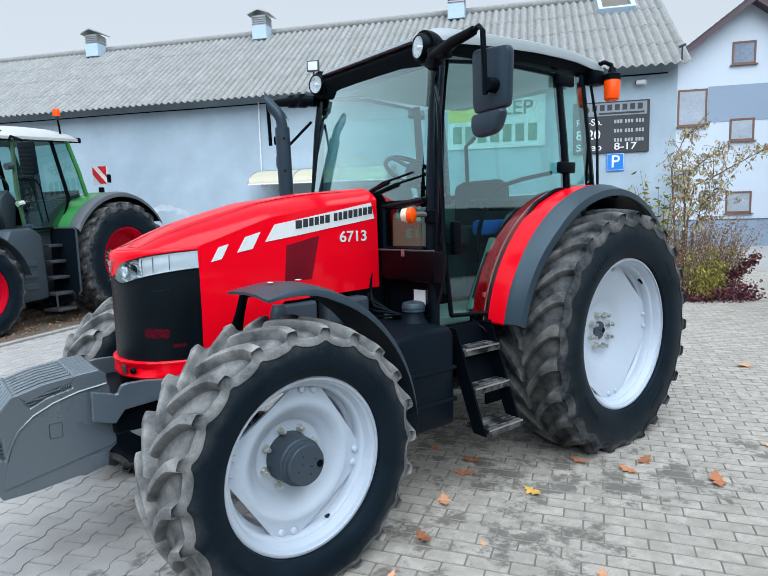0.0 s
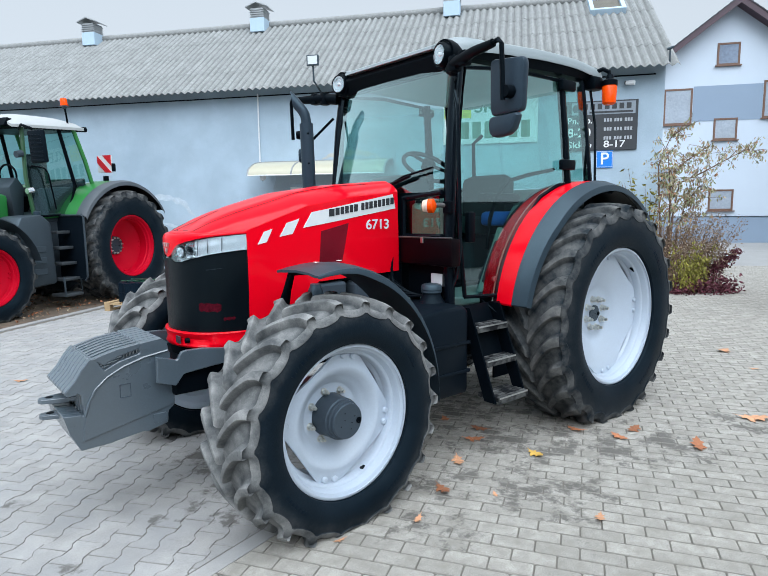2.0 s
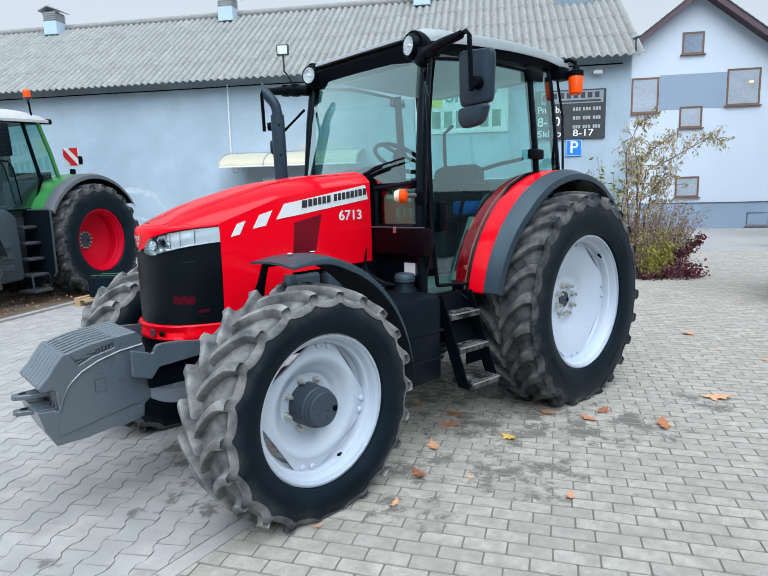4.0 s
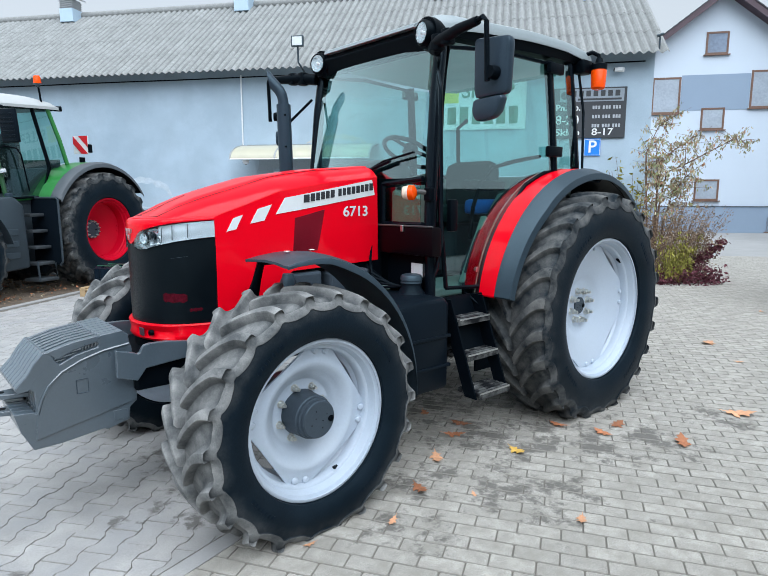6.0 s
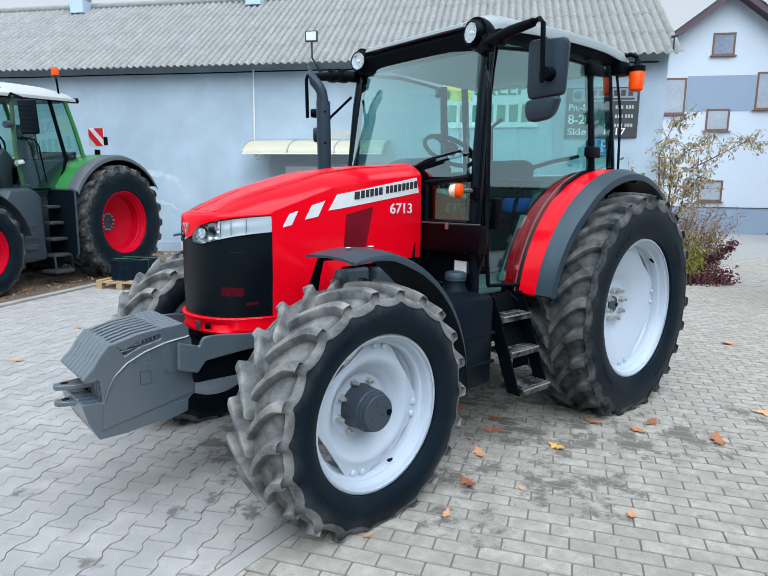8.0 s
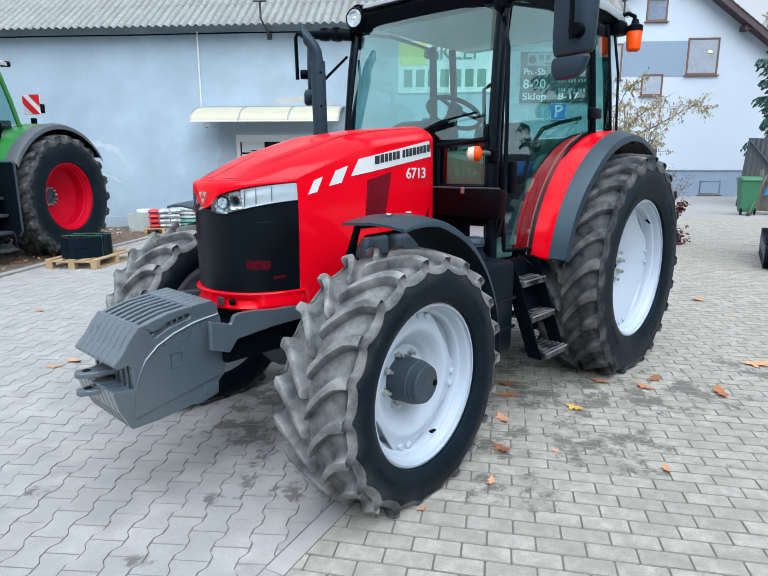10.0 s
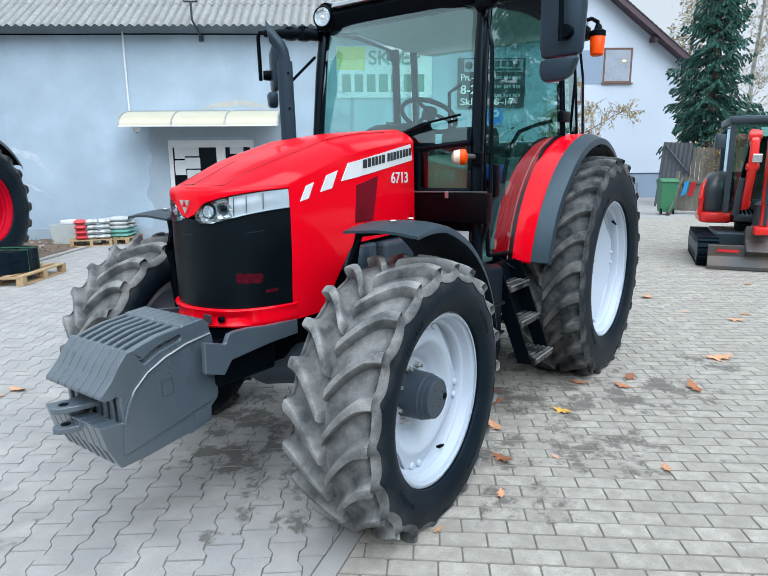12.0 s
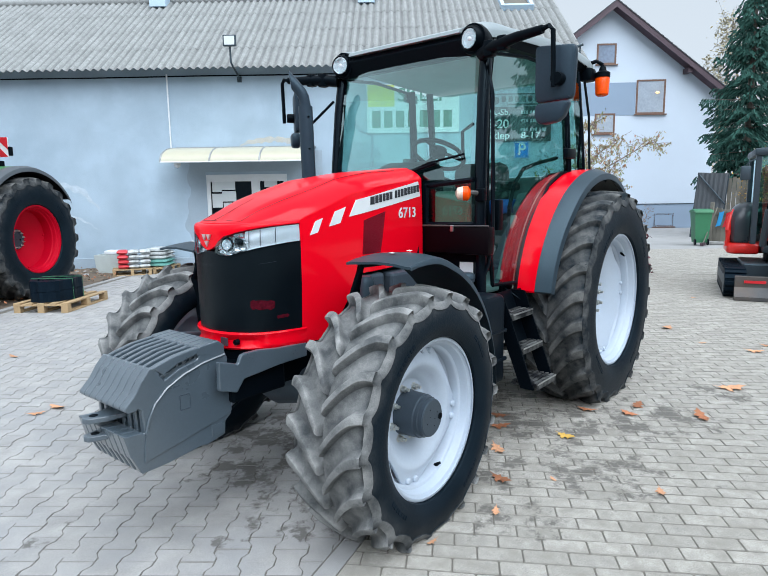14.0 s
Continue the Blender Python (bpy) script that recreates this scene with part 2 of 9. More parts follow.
CAB_GLASS = glass("tinted_cab_glass", (0.56, 0.84, 0.79), alpha_mix=0.15)
DOOR_GLASS = glass("tinted_door_glass", (0.46, 0.76, 0.73), alpha_mix=0.17, sheen=0.8)
SCREEN_GLASS = glass("hazy_windscreen_glass", (0.68, 0.93, 0.89), alpha_mix=0.19, sheen=2.4)
PANE_GLASS = glass("lower_pane_glass", (0.62, 0.84, 0.79), alpha_mix=0.07)
DARK_GLASS = glass("dark_cab_glass", (0.25, 0.47, 0.43), alpha_mix=0.07, sheen=0.4)
ZINC_NUT = mat("dull_zinc_nut", (0.55, 0.56, 0.53), 0.34, metal=0.85, var=0.25, scale=30, bump=0.0)
CLEAR_GLASS = glass("clear_lamp_glass", (0.9, 0.93, 0.95))
LAMP_WHITE = mat("lamp_reflector_white", (0.93, 0.94, 0.95), 0.35, metal=0.0, var=0.08, scale=30, bump=0.0, spec=0.8)
BADGE = mat("silver_badge", (0.62, 0.50, 0.50), 0.3, metal=0.6, var=0.1, bump=0.0)
CHROME = mat("lamp_reflector", (0.90, 0.92, 0.94), 0.20, metal=0.85, var=0.05, bump=0.0)
LAMP_GLOW = mat("clear_indicator_lens", (0.72, 0.58, 0.46), 0.12, var=0.35, scale=45, fine=160, bump=0.1, coat=0.6)
ORANGE = mat("orange_lens", (0.86, 0.075, 0.002), 0.25, var=0.12, scale=30, bump=0.0, spec=0.15, coat=0.15)
MIRROR_BACK = mat("mirror_housing", (0.019, 0.030, 0.044), 0.38, var=0.12, bump=0.05, spec=0.4)
BLUE = mat("blue_plastic", (0.02, 0.13, 0.5), 0.4, var=0.1)
DARK_GREEN = mat("dark_green_cab_frame", (0.02, 0.075, 0.03), 0.4, var=0.1, bump=0.0)
GREEN = mat("green_tractor_paint", (0.022, 0.19, 0.038), 0.35, var=0.08, coat=0.3, bump=0.0)
RED_RIM = mat("red_rim_paint", (0.50, 0.002, 0.018), 0.45, var=0.08, bump=0.02, spec=0.08)
WHITE_ROOF = mat("off_white_cab_roof", (0.43, 0.45, 0.45), 0.4, var=0.05, bump=0.02)
DARK_BLUE_GREY = mat("anthracite_plastic", (0.0040, 0.0070, 0.0110), 0.36, var=0.15, bump=0.04, spec=0.09)
EXC_RED = mat("excavator_orange_red", (0.72, 0.016, 0.012), 0.35, var=0.08, coat=0.2, bump=0.0)
EXC_COVER = mat("satin_dark_grey_cover", (0.030, 0.037, 0.046), 0.30, var=0.1, bump=0.02, spec=0.5)
EXC_DARK = mat("excavator_dark_grey", (0.035, 0.045, 0.055), 0.45, var=0.12, bump=0.05)
STEEL_DARK = mat("worn_blade_steel", (0.07, 0.072, 0.075), 0.5, metal=0.3, var=0.3, bump=0.1, dirt=(0.14, 0.10, 0.075), dirt_amount=0.6)
PLASTER = mat("grey_blue_plaster", (0.360, 0.460, 0.545), 0.9, var=0.16, scale=1.3, fine=40, bump=0.2, dirt=(0.285, 0.375, 0.452), dirt_amount=0.85, grain=0.3)
PLASTER_DARK = mat("grey_plaster_patch", (0.325, 0.402, 0.468), 0.9, var=0.14, scale=2.0, fine=60, bump=0.12, dirt=(0.27, 0.33, 0.39), dirt_amount=0.6)
WHITE_PLASTER = mat("white_house_plaster", (0.54, 0.615, 0.70), 0.9, var=0.03, scale=1.0, fine=60, bump=0.06)
BAND_PLASTER = mat("blue_grey_house_band", (0.25, 0.325, 0.42), 0.9, var=0.04, scale=1.0, fine=60, bump=0.06)
ASBESTOS = mat("weathered_fibre_cement", (0.235, 0.244, 0.240), 0.95, var=0.24, scale=14.0, fine=45, bump=0.4, dirt=(0.150, 0.155, 0.150), dirt_amount=0.38, vary=0.07, world_space=True)
ROOF_TILE = mat("dark_roof_tile", (0.045, 0.049, 0.058), 0.7, var=0.2, scale=3, bump=0.2)
BARGE = mat("burgundy_barge_board", (0.062, 0.036, 0.048), 0.5, var=0.1, bump=0.05)
BROWN_WOOD = mat("brown_window_frame", (0.155, 0.085, 0.058), 0.5, var=0.12, bump=0.05)
WHITE_PVC = mat("white_pvc", (0.72, 0.75, 0.77), 0.4, var=0.04, bump=0.02)
# house pane colours include a painted sky reflection; CURTAIN also has net curtains
WINDOW_DARK = mat("window_pane", (0.20, 0.25, 0.33), 0.08, var=0.25, scale=1.2, fine=8, bump=0.0)
CURTAIN = mat("net_curtain_pane", (0.345, 0.395, 0.455), 0.10, var=0.16, scale=1.6, fine=14, bump=0.0)
CANOPY = mat("cream_polycarbonate", (0.44, 0.42, 0.32), 0.35, var=0.06, bump=0.02)
ZINC = mat("galvanised_sheet", (0.36, 0.38, 0.39), 0.4, metal=0.6, var=0.12, bump=0.08)
PALE_BLUE = mat("pale_blue_flue", (0.42, 0.55, 0.66), 0.7, var=0.05)
PINE = mat("pallet_pine", (0.42, 0.29, 0.155), 0.8, var=0.2, scale=8, bump=0.2, dirt=(0.25, 0.19, 0.12), dirt_amount=0.5)
LAMP_BOWL = mat("chrome_lamp_bowl", (0.86, 0.88, 0.90), 0.14, metal=0.9, var=0.05, bump=0.0)
LAMP_SILVER = mat("silver_lamp_bowl", (0.95, 0.96, 0.97), 0.22, metal=0.1, var=0.07, scale=40, bump=0.0)
OLD_WOOD = mat("weathered_fence_boards", (0.165, 0.155, 0.13), 0.9, var=0.25, scale=4, bump=0.3, vary=0.25)
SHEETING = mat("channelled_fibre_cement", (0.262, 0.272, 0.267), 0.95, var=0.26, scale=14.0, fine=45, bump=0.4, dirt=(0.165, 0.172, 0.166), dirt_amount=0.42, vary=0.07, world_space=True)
# the troughs' shade and grime are painted into the sheets' colour, in broken streaks
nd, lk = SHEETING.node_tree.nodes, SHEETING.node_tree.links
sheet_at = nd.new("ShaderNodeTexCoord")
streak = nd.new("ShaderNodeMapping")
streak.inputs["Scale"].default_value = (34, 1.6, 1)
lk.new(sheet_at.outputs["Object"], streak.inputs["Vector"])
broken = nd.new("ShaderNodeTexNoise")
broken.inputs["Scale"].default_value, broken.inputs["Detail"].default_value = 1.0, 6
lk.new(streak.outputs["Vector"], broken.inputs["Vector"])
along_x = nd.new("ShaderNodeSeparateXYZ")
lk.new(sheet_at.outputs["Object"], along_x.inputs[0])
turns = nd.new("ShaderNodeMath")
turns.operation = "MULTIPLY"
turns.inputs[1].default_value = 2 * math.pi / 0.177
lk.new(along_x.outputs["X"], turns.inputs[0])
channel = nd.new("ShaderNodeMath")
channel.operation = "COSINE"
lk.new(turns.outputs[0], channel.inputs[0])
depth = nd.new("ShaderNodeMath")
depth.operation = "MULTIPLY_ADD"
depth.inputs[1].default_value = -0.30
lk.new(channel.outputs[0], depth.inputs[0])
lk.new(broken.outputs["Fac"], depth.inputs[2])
trough_shade = nd.new("ShaderNodeMapRange")
trough_shade.inputs["From Min"].default_value, trough_shade.inputs["From Max"].default_value = 0.42, 0.82
trough_shade.inputs["To Max"].default_value = 0.62
lk.new(depth.outputs[0], trough_shade.inputs["Value"])
trough_tone = nd.new("ShaderNodeMix")
trough_tone.data_type = "RGBA"
trough_tone.inputs["B"].default_value = (0.095, 0.100, 0.098, 1)
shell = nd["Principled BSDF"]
lk.new(trough_shade.outputs["Result"], trough_tone.inputs["Factor"])
lk.new(shell.inputs["Base Color"].links[0].from_socket, trough_tone.inputs["A"])
lk.new(trough_tone.outputs["Result"], shell.inputs["Base Color"])
SHEET_GREY = mat("grey_corrugated_sheet", (0.075, 0.085, 0.095), 0.6, var=0.2, scale=2, bump=0.1)
BIN_GREEN = mat("green_bin_plastic", (0.03, 0.16, 0.075), 0.5, var=0.1)
PAPER = mat("paper_notice", (0.62, 0.66, 0.68), 0.8, var=0.06, bump=0.0)
NUMBER_WHITE = mat("white_lettering", (0.72, 0.74, 0.74), 0.5, var=0.03, bump=0.0)
SIGN_BLACK = mat("dark_sign_board", (0.028, 0.033, 0.04), 0.5, var=0.15, bump=0.02)
SIGN_BLUE = mat("blue_parking_sign", (0.003, 0.19, 0.66), 0.4, var=0.03, bump=0.0)
WARN_RED = mat("warning_board_red", (0.55, 0.012, 0.02), 0.4, var=0.05, bump=0.0)
BAG_RED = mat("red_bag_film", (0.55, 0.05, 0.06), 0.35, var=0.2, scale=12, bump=0.1)
BAG_WHITE = mat("white_bag_film", (0.55, 0.58, 0.58), 0.35, var=0.3, scale=14, bump=0.1, dirt=(0.08, 0.09, 0.09), dirt_amount=0.7)
BAG_TEAL = mat("teal_bag_film", (0.16, 0.40, 0.36), 0.35, var=0.25, scale=12, bump=0.1)
CLEAR_TUB = mat("milky_plastic", (0.50, 0.56, 0.55), 0.35, var=0.1)
# discs under the tractor also paint its shade on the ground
STAINS_AND_SHADE = ((-1.44, -1.48, 0.85), (-0.92, -0.90, 1.25), (-0.56, -1.42, 0.80), (-0.20, -1.58, 0.75), (0.55, -1.75, 0.5), (-1.75, -1.0, 0.55), (-2.15, -1.3, 0.5), (-0.9, -0.1, 1.5), (-0.1, -0.7, 1.2), (-2.0, 0.1, 1.0),
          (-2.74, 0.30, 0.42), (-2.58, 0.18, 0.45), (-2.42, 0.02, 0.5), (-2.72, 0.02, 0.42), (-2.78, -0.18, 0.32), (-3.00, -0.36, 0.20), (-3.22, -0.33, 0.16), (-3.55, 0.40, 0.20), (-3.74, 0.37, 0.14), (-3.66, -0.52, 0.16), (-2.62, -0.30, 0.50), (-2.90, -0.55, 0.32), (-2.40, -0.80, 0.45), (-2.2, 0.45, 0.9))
PAVER = mat("concrete_brick_paver", (0.352, 0.334, 0.300), 0.9, var=0.42, scale=19.0, fine=170, bump=0.6, dirt=(0.252, 0.238, 0.206), dirt_amount=0.9, vary=0.11, grain=0.66, world_space=True, stains_and_shade=STAINS_AND_SHADE)
PAVER_ZIG = mat("concrete_wave_paver", (0.318, 0.312, 0.301), 0.9, var=0.30, scale=6.0, fine=160, bump=0.3, dirt=(0.26, 0.265, 0.27), dirt_amount=0.7, vary=0.06, world_space=True, stains_and_shade=STAINS_AND_SHADE)
CLOTH_BLUE = mat("bright_blue_cloth", (0.03, 0.30, 0.62), 0.8, var=0.1)
STONE_EDGE = mat("dirty_stone_edge", (0.215, 0.202, 0.178), 0.95, var=0.3, scale=4, fine=120, bump=0.3, world_space=True)
ZIG_EDGE = mat("wave_stone_edge", (0.235, 0.228, 0.216), 0.95, var=0.3, scale=4, fine=120, bump=0.3, world_space=True)
RING_GREY = mat("grey_lamp_ring", (0.16, 0.17, 0.18), 0.3, metal=0.5, var=0.1, bump=0.0)
RED_PATCH = mat("dull_red_behind_mesh", (0.060, 0.003, 0.009), 0.6, var=0.5, scale=40, bump=0.0, spec=0.05)
JOINT = mat("sandy_joint_ground", (0.135, 0.124, 0.106), 0.95, var=0.2, scale=1.2, fine=120, bump=0.3)
FAR_PAVE = mat("far_grey_pavement", (0.275, 0.275, 0.27), 0.9, var=0.15, scale=1.5, fine=50, bump=0.2)
GRAVEL = mat("brown_gravel_and_leaves", (0.14, 0.105, 0.075), 0.95, var=0.35, scale=10, fine=70, bump=0.6, dirt=(0.07, 0.055, 0.042), dirt_amount=0.8)
BARK = mat("grey_bark", (0.12, 0.105, 0.09), 0.95, var=0.3, scale=10, bump=0.5)
BIRCH = mat("birch_bark", (0.45, 0.44, 0.41), 0.9, var=0.25, scale=6, bump=0.3, dirt=(0.07, 0.065, 0.06), dirt_amount=0.6)
SPRUCE = mat("spruce_needles", (0.036, 0.098, 0.080), 0.8, var=0.4, scale=1.5, fine=20, bump=0.0, vary=0.5, spec=0.12)
FADED_LEAF = mat("faded_orange_leaf", (0.52, 0.27, 0.15), 0.8, var=0.3, scale=12, bump=0.2, vary=0.2)
DRY_LEAF = mat("dry_brown_leaf", (0.36, 0.14, 0.065), 0.8, var=0.3, scale=12, bump=0.2, vary=0.3)
PALE_LEAF = mat("pale_autumn_leaf", (0.38, 0.34, 0.225), 0.8, var=0.25, scale=8, bump=0.0, vary=0.35)
YELLOW_LEAF = mat("yellow_autumn_leaf", (0.45, 0.28, 0.06), 0.8, var=0.25, scale=8, bump=0.0, vary=0.35)
LIME_LEAF = mat("yellow_green_leaf", (0.22, 0.205, 0.035), 0.8, var=0.25, scale=8, bump=0.0, vary=0.35)
LIME_PALE = mat("pale_green_leaf", (0.24, 0.27, 0.13), 0.8, var=0.25, scale=8, bump=0.0, vary=0.35)
ORANGE_LEAF = mat("orange_autumn_leaf", (0.36, 0.19, 0.11), 0.8, var=0.25, scale=8, bump=0.0, vary=0.35)
BROWN_LEAF = mat("brown_autumn_leaf", (0.22, 0.15, 0.095), 0.8, var=0.25, scale=8, bump=0.0, vary=0.4)
WINE_LEAF = mat("wine_red_leaf", (0.10, 0.022, 0.034), 0.8, var=0.25, scale=8, bump=0.0, vary=0.35)
BROWN_STEM = mat("brown_shrub_stem", (0.16, 0.10, 0.07), 0.9, var=0.25, scale=8, bump=0.0, vary=0.3)


for dark in (BLACK, DARK_BLUE_GREY, FENDER_BLACK, MIRROR_BACK, BLACK_GLOSS, HUB_GREY, RUBBER, MESH_BLACK, EXC_DARK):
    dark.node_tree.nodes["Principled BSDF"].inputs["Specular Tint"].default_value = (0.62, 0.88, 1.0, 1)

# ---- mesh helpers ----
def part(name, bm, material, parent=None, label="", smooth=False, mats=()):
    """Links a bmesh as one mesh object under a thing or a part."""
    me = bpy.data.meshes.new(name)
    bmesh.ops.recalc_face_normals(bm, faces=bm.faces)
    bm.to_mesh(me)
    bm.free()
    me.materials.append(material)
    for m in mats:
        me.materials.append(m)
    if smooth:
        me.shade_smooth()
        me.set_sharp_from_angle(angle=radians(38))
    ob = new(name, me)
    if parent is not None:
        ob.parent = parent
    if label:
        ob["label"] = label
    return ob


def thing(name, m, label, category, group="", kind=""):
    ob = new(name)
    ob.empty_display_size = 0.1
    ob.matrix_world = m
    return tagged(ob, label, category, group, kind)


def add_box(bm, x0, x1, y0, y1, z0, z1, bevel=0.0, m=None):
    r = bmesh.ops.create_cube(bm, size=1, matrix=Matrix.Translation(((x0 + x1) / 2, (y0 + y1) / 2, (z0 + z1) / 2)) @ Matrix.Diagonal((x1 - x0, y1 - y0, z1 - z0, 1)))
    if bevel:
        e = list({e for v in r["verts"] for e in v.link_edges})
        g = bmesh.ops.bevel(bm, geom=e, offset=bevel, segments=2, affect="EDGES", profile=0.5)
        vs = list({v for f in g["faces"] for v in f.verts} | {v for v in r["verts"] if v.is_valid})
    else:
        vs = r["verts"]
    if m is not None:
        bmesh.ops.transform(bm, matrix=m, verts=[v for v in vs if v.is_valid])
    return bm


def box(x0, x1, y0, y1, z0, z1, bevel=0.0, m=None):
    return add_box(bmesh.new(), x0, x1, y0, y1, z0, z1, bevel, m)


def add_prism(bm, pts, y0, y1, bevel=0.0, axis="y"):
    """Polygon in x-z, drawn out along y (or in y-z along x, or x-y along z)."""
    def put(p, d):
        return {"y": (p[0], d, p[1]), "x": (d, p[0], p[1]), "z": (p[0], p[1], d)}[axis]
    a = [bm.verts.new(put(p, y0)) for p in pts]
    b = [bm.verts.new(put(p, y1)) for p in pts]
    n = len(pts)
    fs = [bm.faces.new(a), bm.faces.new(b[::-1])]
    fs += [bm.faces.new((a[i], b[i], b[(i + 1) % n], a[(i + 1) % n])) for i in range(n)]
    if bevel:
        bmesh.ops.recalc_face_normals(bm, faces=fs)
        es = list({e for f in fs for e in f.edges})
        bmesh.ops.bevel(bm, geom=es, offset=bevel, segments=2, affect="EDGES", profile=0.5)
    return bm


def prism(pts, y0, y1, bevel=0.0, axis="y"):
    return add_prism(bmesh.new(), pts, y0, y1, bevel, axis)


def add_tube(bm, pts, r, seg=10, flat=1.0, caps=True):
    """A round bar along points; r may be a list."""
    pts = [Vector(p) for p in pts]
    rs = r if isinstance(r, (list, tuple)) else [r] * len(pts)
    rings = []
    up = Vector((0.13, 0.21, 1)).normalized()
    for i, p in enumerate(pts):
        d = (pts[min(i + 1, len(pts) - 1)] - pts[max(i - 1, 0)]).normalized()
        a = d.cross(up)
        if a.length < 0.2:
            a = d.cross(Vector((1, 0.1, 0)))
        a.normalize()
        b = d.cross(a)
        rings.append([bm.verts.new(p + rs[i] * (math.cos(2 * math.pi * k / seg) * a + flat * math.sin(2 * math.pi * k / seg) * b)) for k in range(seg)])
    for q, w in zip(rings, rings[1:]):
        for k in range(seg):
            bm.faces.new((q[k], q[(k + 1) % seg], w[(k + 1) % seg], w[k]))
    if caps:
        bm.faces.new(rings[0][::-1])
        bm.faces.new(rings[-1])
    return bm


def tube(pts, r, seg=10, flat=1.0):
    return add_tube(bmesh.new(), pts, r, seg, flat)


def add_lathe(bm, prof, seg=48, axis="y", at=(0, 0, 0), closed=False, arc=None):
    """Turns a list of (radius, height) about an axis."""
    at = Vector(at)
    rings = []
    for r, h in prof:
        ring = []
        for k in range(seg):
            c, s = math.cos(2 * math.pi * k / seg) * r, math.sin(2 * math.pi * k / seg) * r
            p = {"y": (c, h, s), "z": (c, s, h), "x": (h, c, s)}[axis]
            ring.append(bm.verts.new(at + Vector(p)))
        rings.append(ring)
    for q, w in zip(rings, rings[1:] + (rings[:1] if closed else [])):
        for k in range(seg):
            bm.faces.new((q[k], q[(k + 1) % seg], w[(k + 1) % seg], w[k]))
    return bm, rings


def lathe(prof, seg=48, axis="y", at=(0, 0, 0), caps=True):
    bm = bmesh.new()
    _, rings = add_lathe(bm, prof, seg, axis, at)
    if caps:
        bm.faces.new(rings[0])
        bm.faces.new(rings[-1])
    return bm


def add_grid(bm, rows, close=False):
    """Skin over rows of points."""
    vs = [[bm.verts.new(p) for p in row] for row in rows]
    for q, w in zip(vs, vs[1:]):
        n = len(q)
        for k in range(n if close else n - 1):
            bm.faces.new((q[k], q[(k + 1) % n], w[(k + 1) % n], w[k]))
    return vs


def add_sheet(bm, rows, depth):
    """A skin with thickness: rows of points and the vector by which its back lies behind."""
    d = Vector(depth)
    a = add_grid(bm, rows)
    b = add_grid(bm, [[Vector(p) + d for p in row] for row in rows])
    rim_a = a[0] + [r[-1] for r in a[1:]] + a[-1][-2::-1] + [r[0] for r in a[-2:0:-1]]
    rim_b = b[0] + [r[-1] for r in b[1:]] + b[-1][-2::-1] + [r[0] for r in b[-2:0:-1]]
    n = len(rim_a)
    for k in range(n):
        bm.faces.new((rim_a[k], rim_a[(k + 1) % n], rim_b[(k + 1) % n], rim_b[k]))
    return bm


def writing(name, body, size, m, material, parent, align="LEFT", width=1.0, label=""):
    """Raised lettering with the built-in font, as a mesh."""
    cu = bpy.data.curves.new(name, "FONT")
    cu.body, cu.size, cu.extrude, cu.align_x, cu.align_y = body, size, 0.0015, align, "CENTER"
    cu.offset = 0.012 * size
    tmp = bpy.data.objects.new(name, cu)
    scene.collection.objects.link(tmp)
    me = bpy.data.meshes.new_from_object(tmp.evaluated_get(bpy.context.evaluated_depsgraph_get()))
    bpy.data.objects.remove(tmp)
    me.materials.clear()
    me.materials.append(material)
    me.transform(Matrix.Diagonal((width, 1, 1, 1)))
    ob = new(name, me)
    ob.parent = parent
    ob.matrix_local = m
    if label:
        ob["label"] = label
    return ob


WALL = pose(6.758, 5.264, 0, 0, 0, -52.085)   # u along the blue wall to the right, v behind it, z up
WALL_INV = WALL.inverted()

# ---- ground, building, house ----
def structure(name, bm, material, label, m=None, smooth=False):
    ob = part(name, bm, material, None, label, smooth)
    if m is not None:
        ob.matrix_world = m
    ob["kind"] = "structure"
    return ob


bm = bmesh.new()
add_grid(bm, [[(x, y, -0.022) for x in (-400, -60, -12, 0, 14, 60, 400)] for y in (-400, -60, -12, 0, 14, 60, 400)])
structure("ground", bm, FAR_PAVE, "grey paved yard reaching away to the horizon")
# where the brick paving meets the wave-edged paving: two straight edges that bend under the tractor
EDGE_A, EDGE_BEND = Vector((-3.05, -0.838)), Vector((-2.30, -0.623))
EDGE_1 = (EDGE_BEND - EDGE_A).normalized()
EDGE_2 = Vector((math.cos(math.radians(37.915)), math.sin(math.radians(37.915))))


def edge_at(x, y):
    """Direction and left-hand normal of the edge beside a place."""
    d = EDGE_1 if (Vector((x, y)) - EDGE_BEND).dot(EDGE_1 + EDGE_2) < 0 else EDGE_2
    return d, Vector((-d.y, d.x))


def trimmed(outline, normal, offset):
    """The part of an outline that lies beyond the line, offset from the bend along the normal."""
    out = []
    dist = [(Vector(p) - EDGE_BEND).dot(normal) - offset for p in outline]
    for k, (p, d) in enumerate(zip(outline, dist)):
        q, e = outline[(k + 1) % len(outline)], dist[(k + 1) % len(outline)]
        if d >= 0:
            out.append(p)
        if d * e < 0:
            f = d / (d - e)
            out.append((p[0] + (q[0] - p[0]) * f, p[1] + (q[1] - p[1]) * f))
    return out


def wall_xy(u, v):
    q = WALL @ Vector((u, v, 0))
    return q.x, q.y


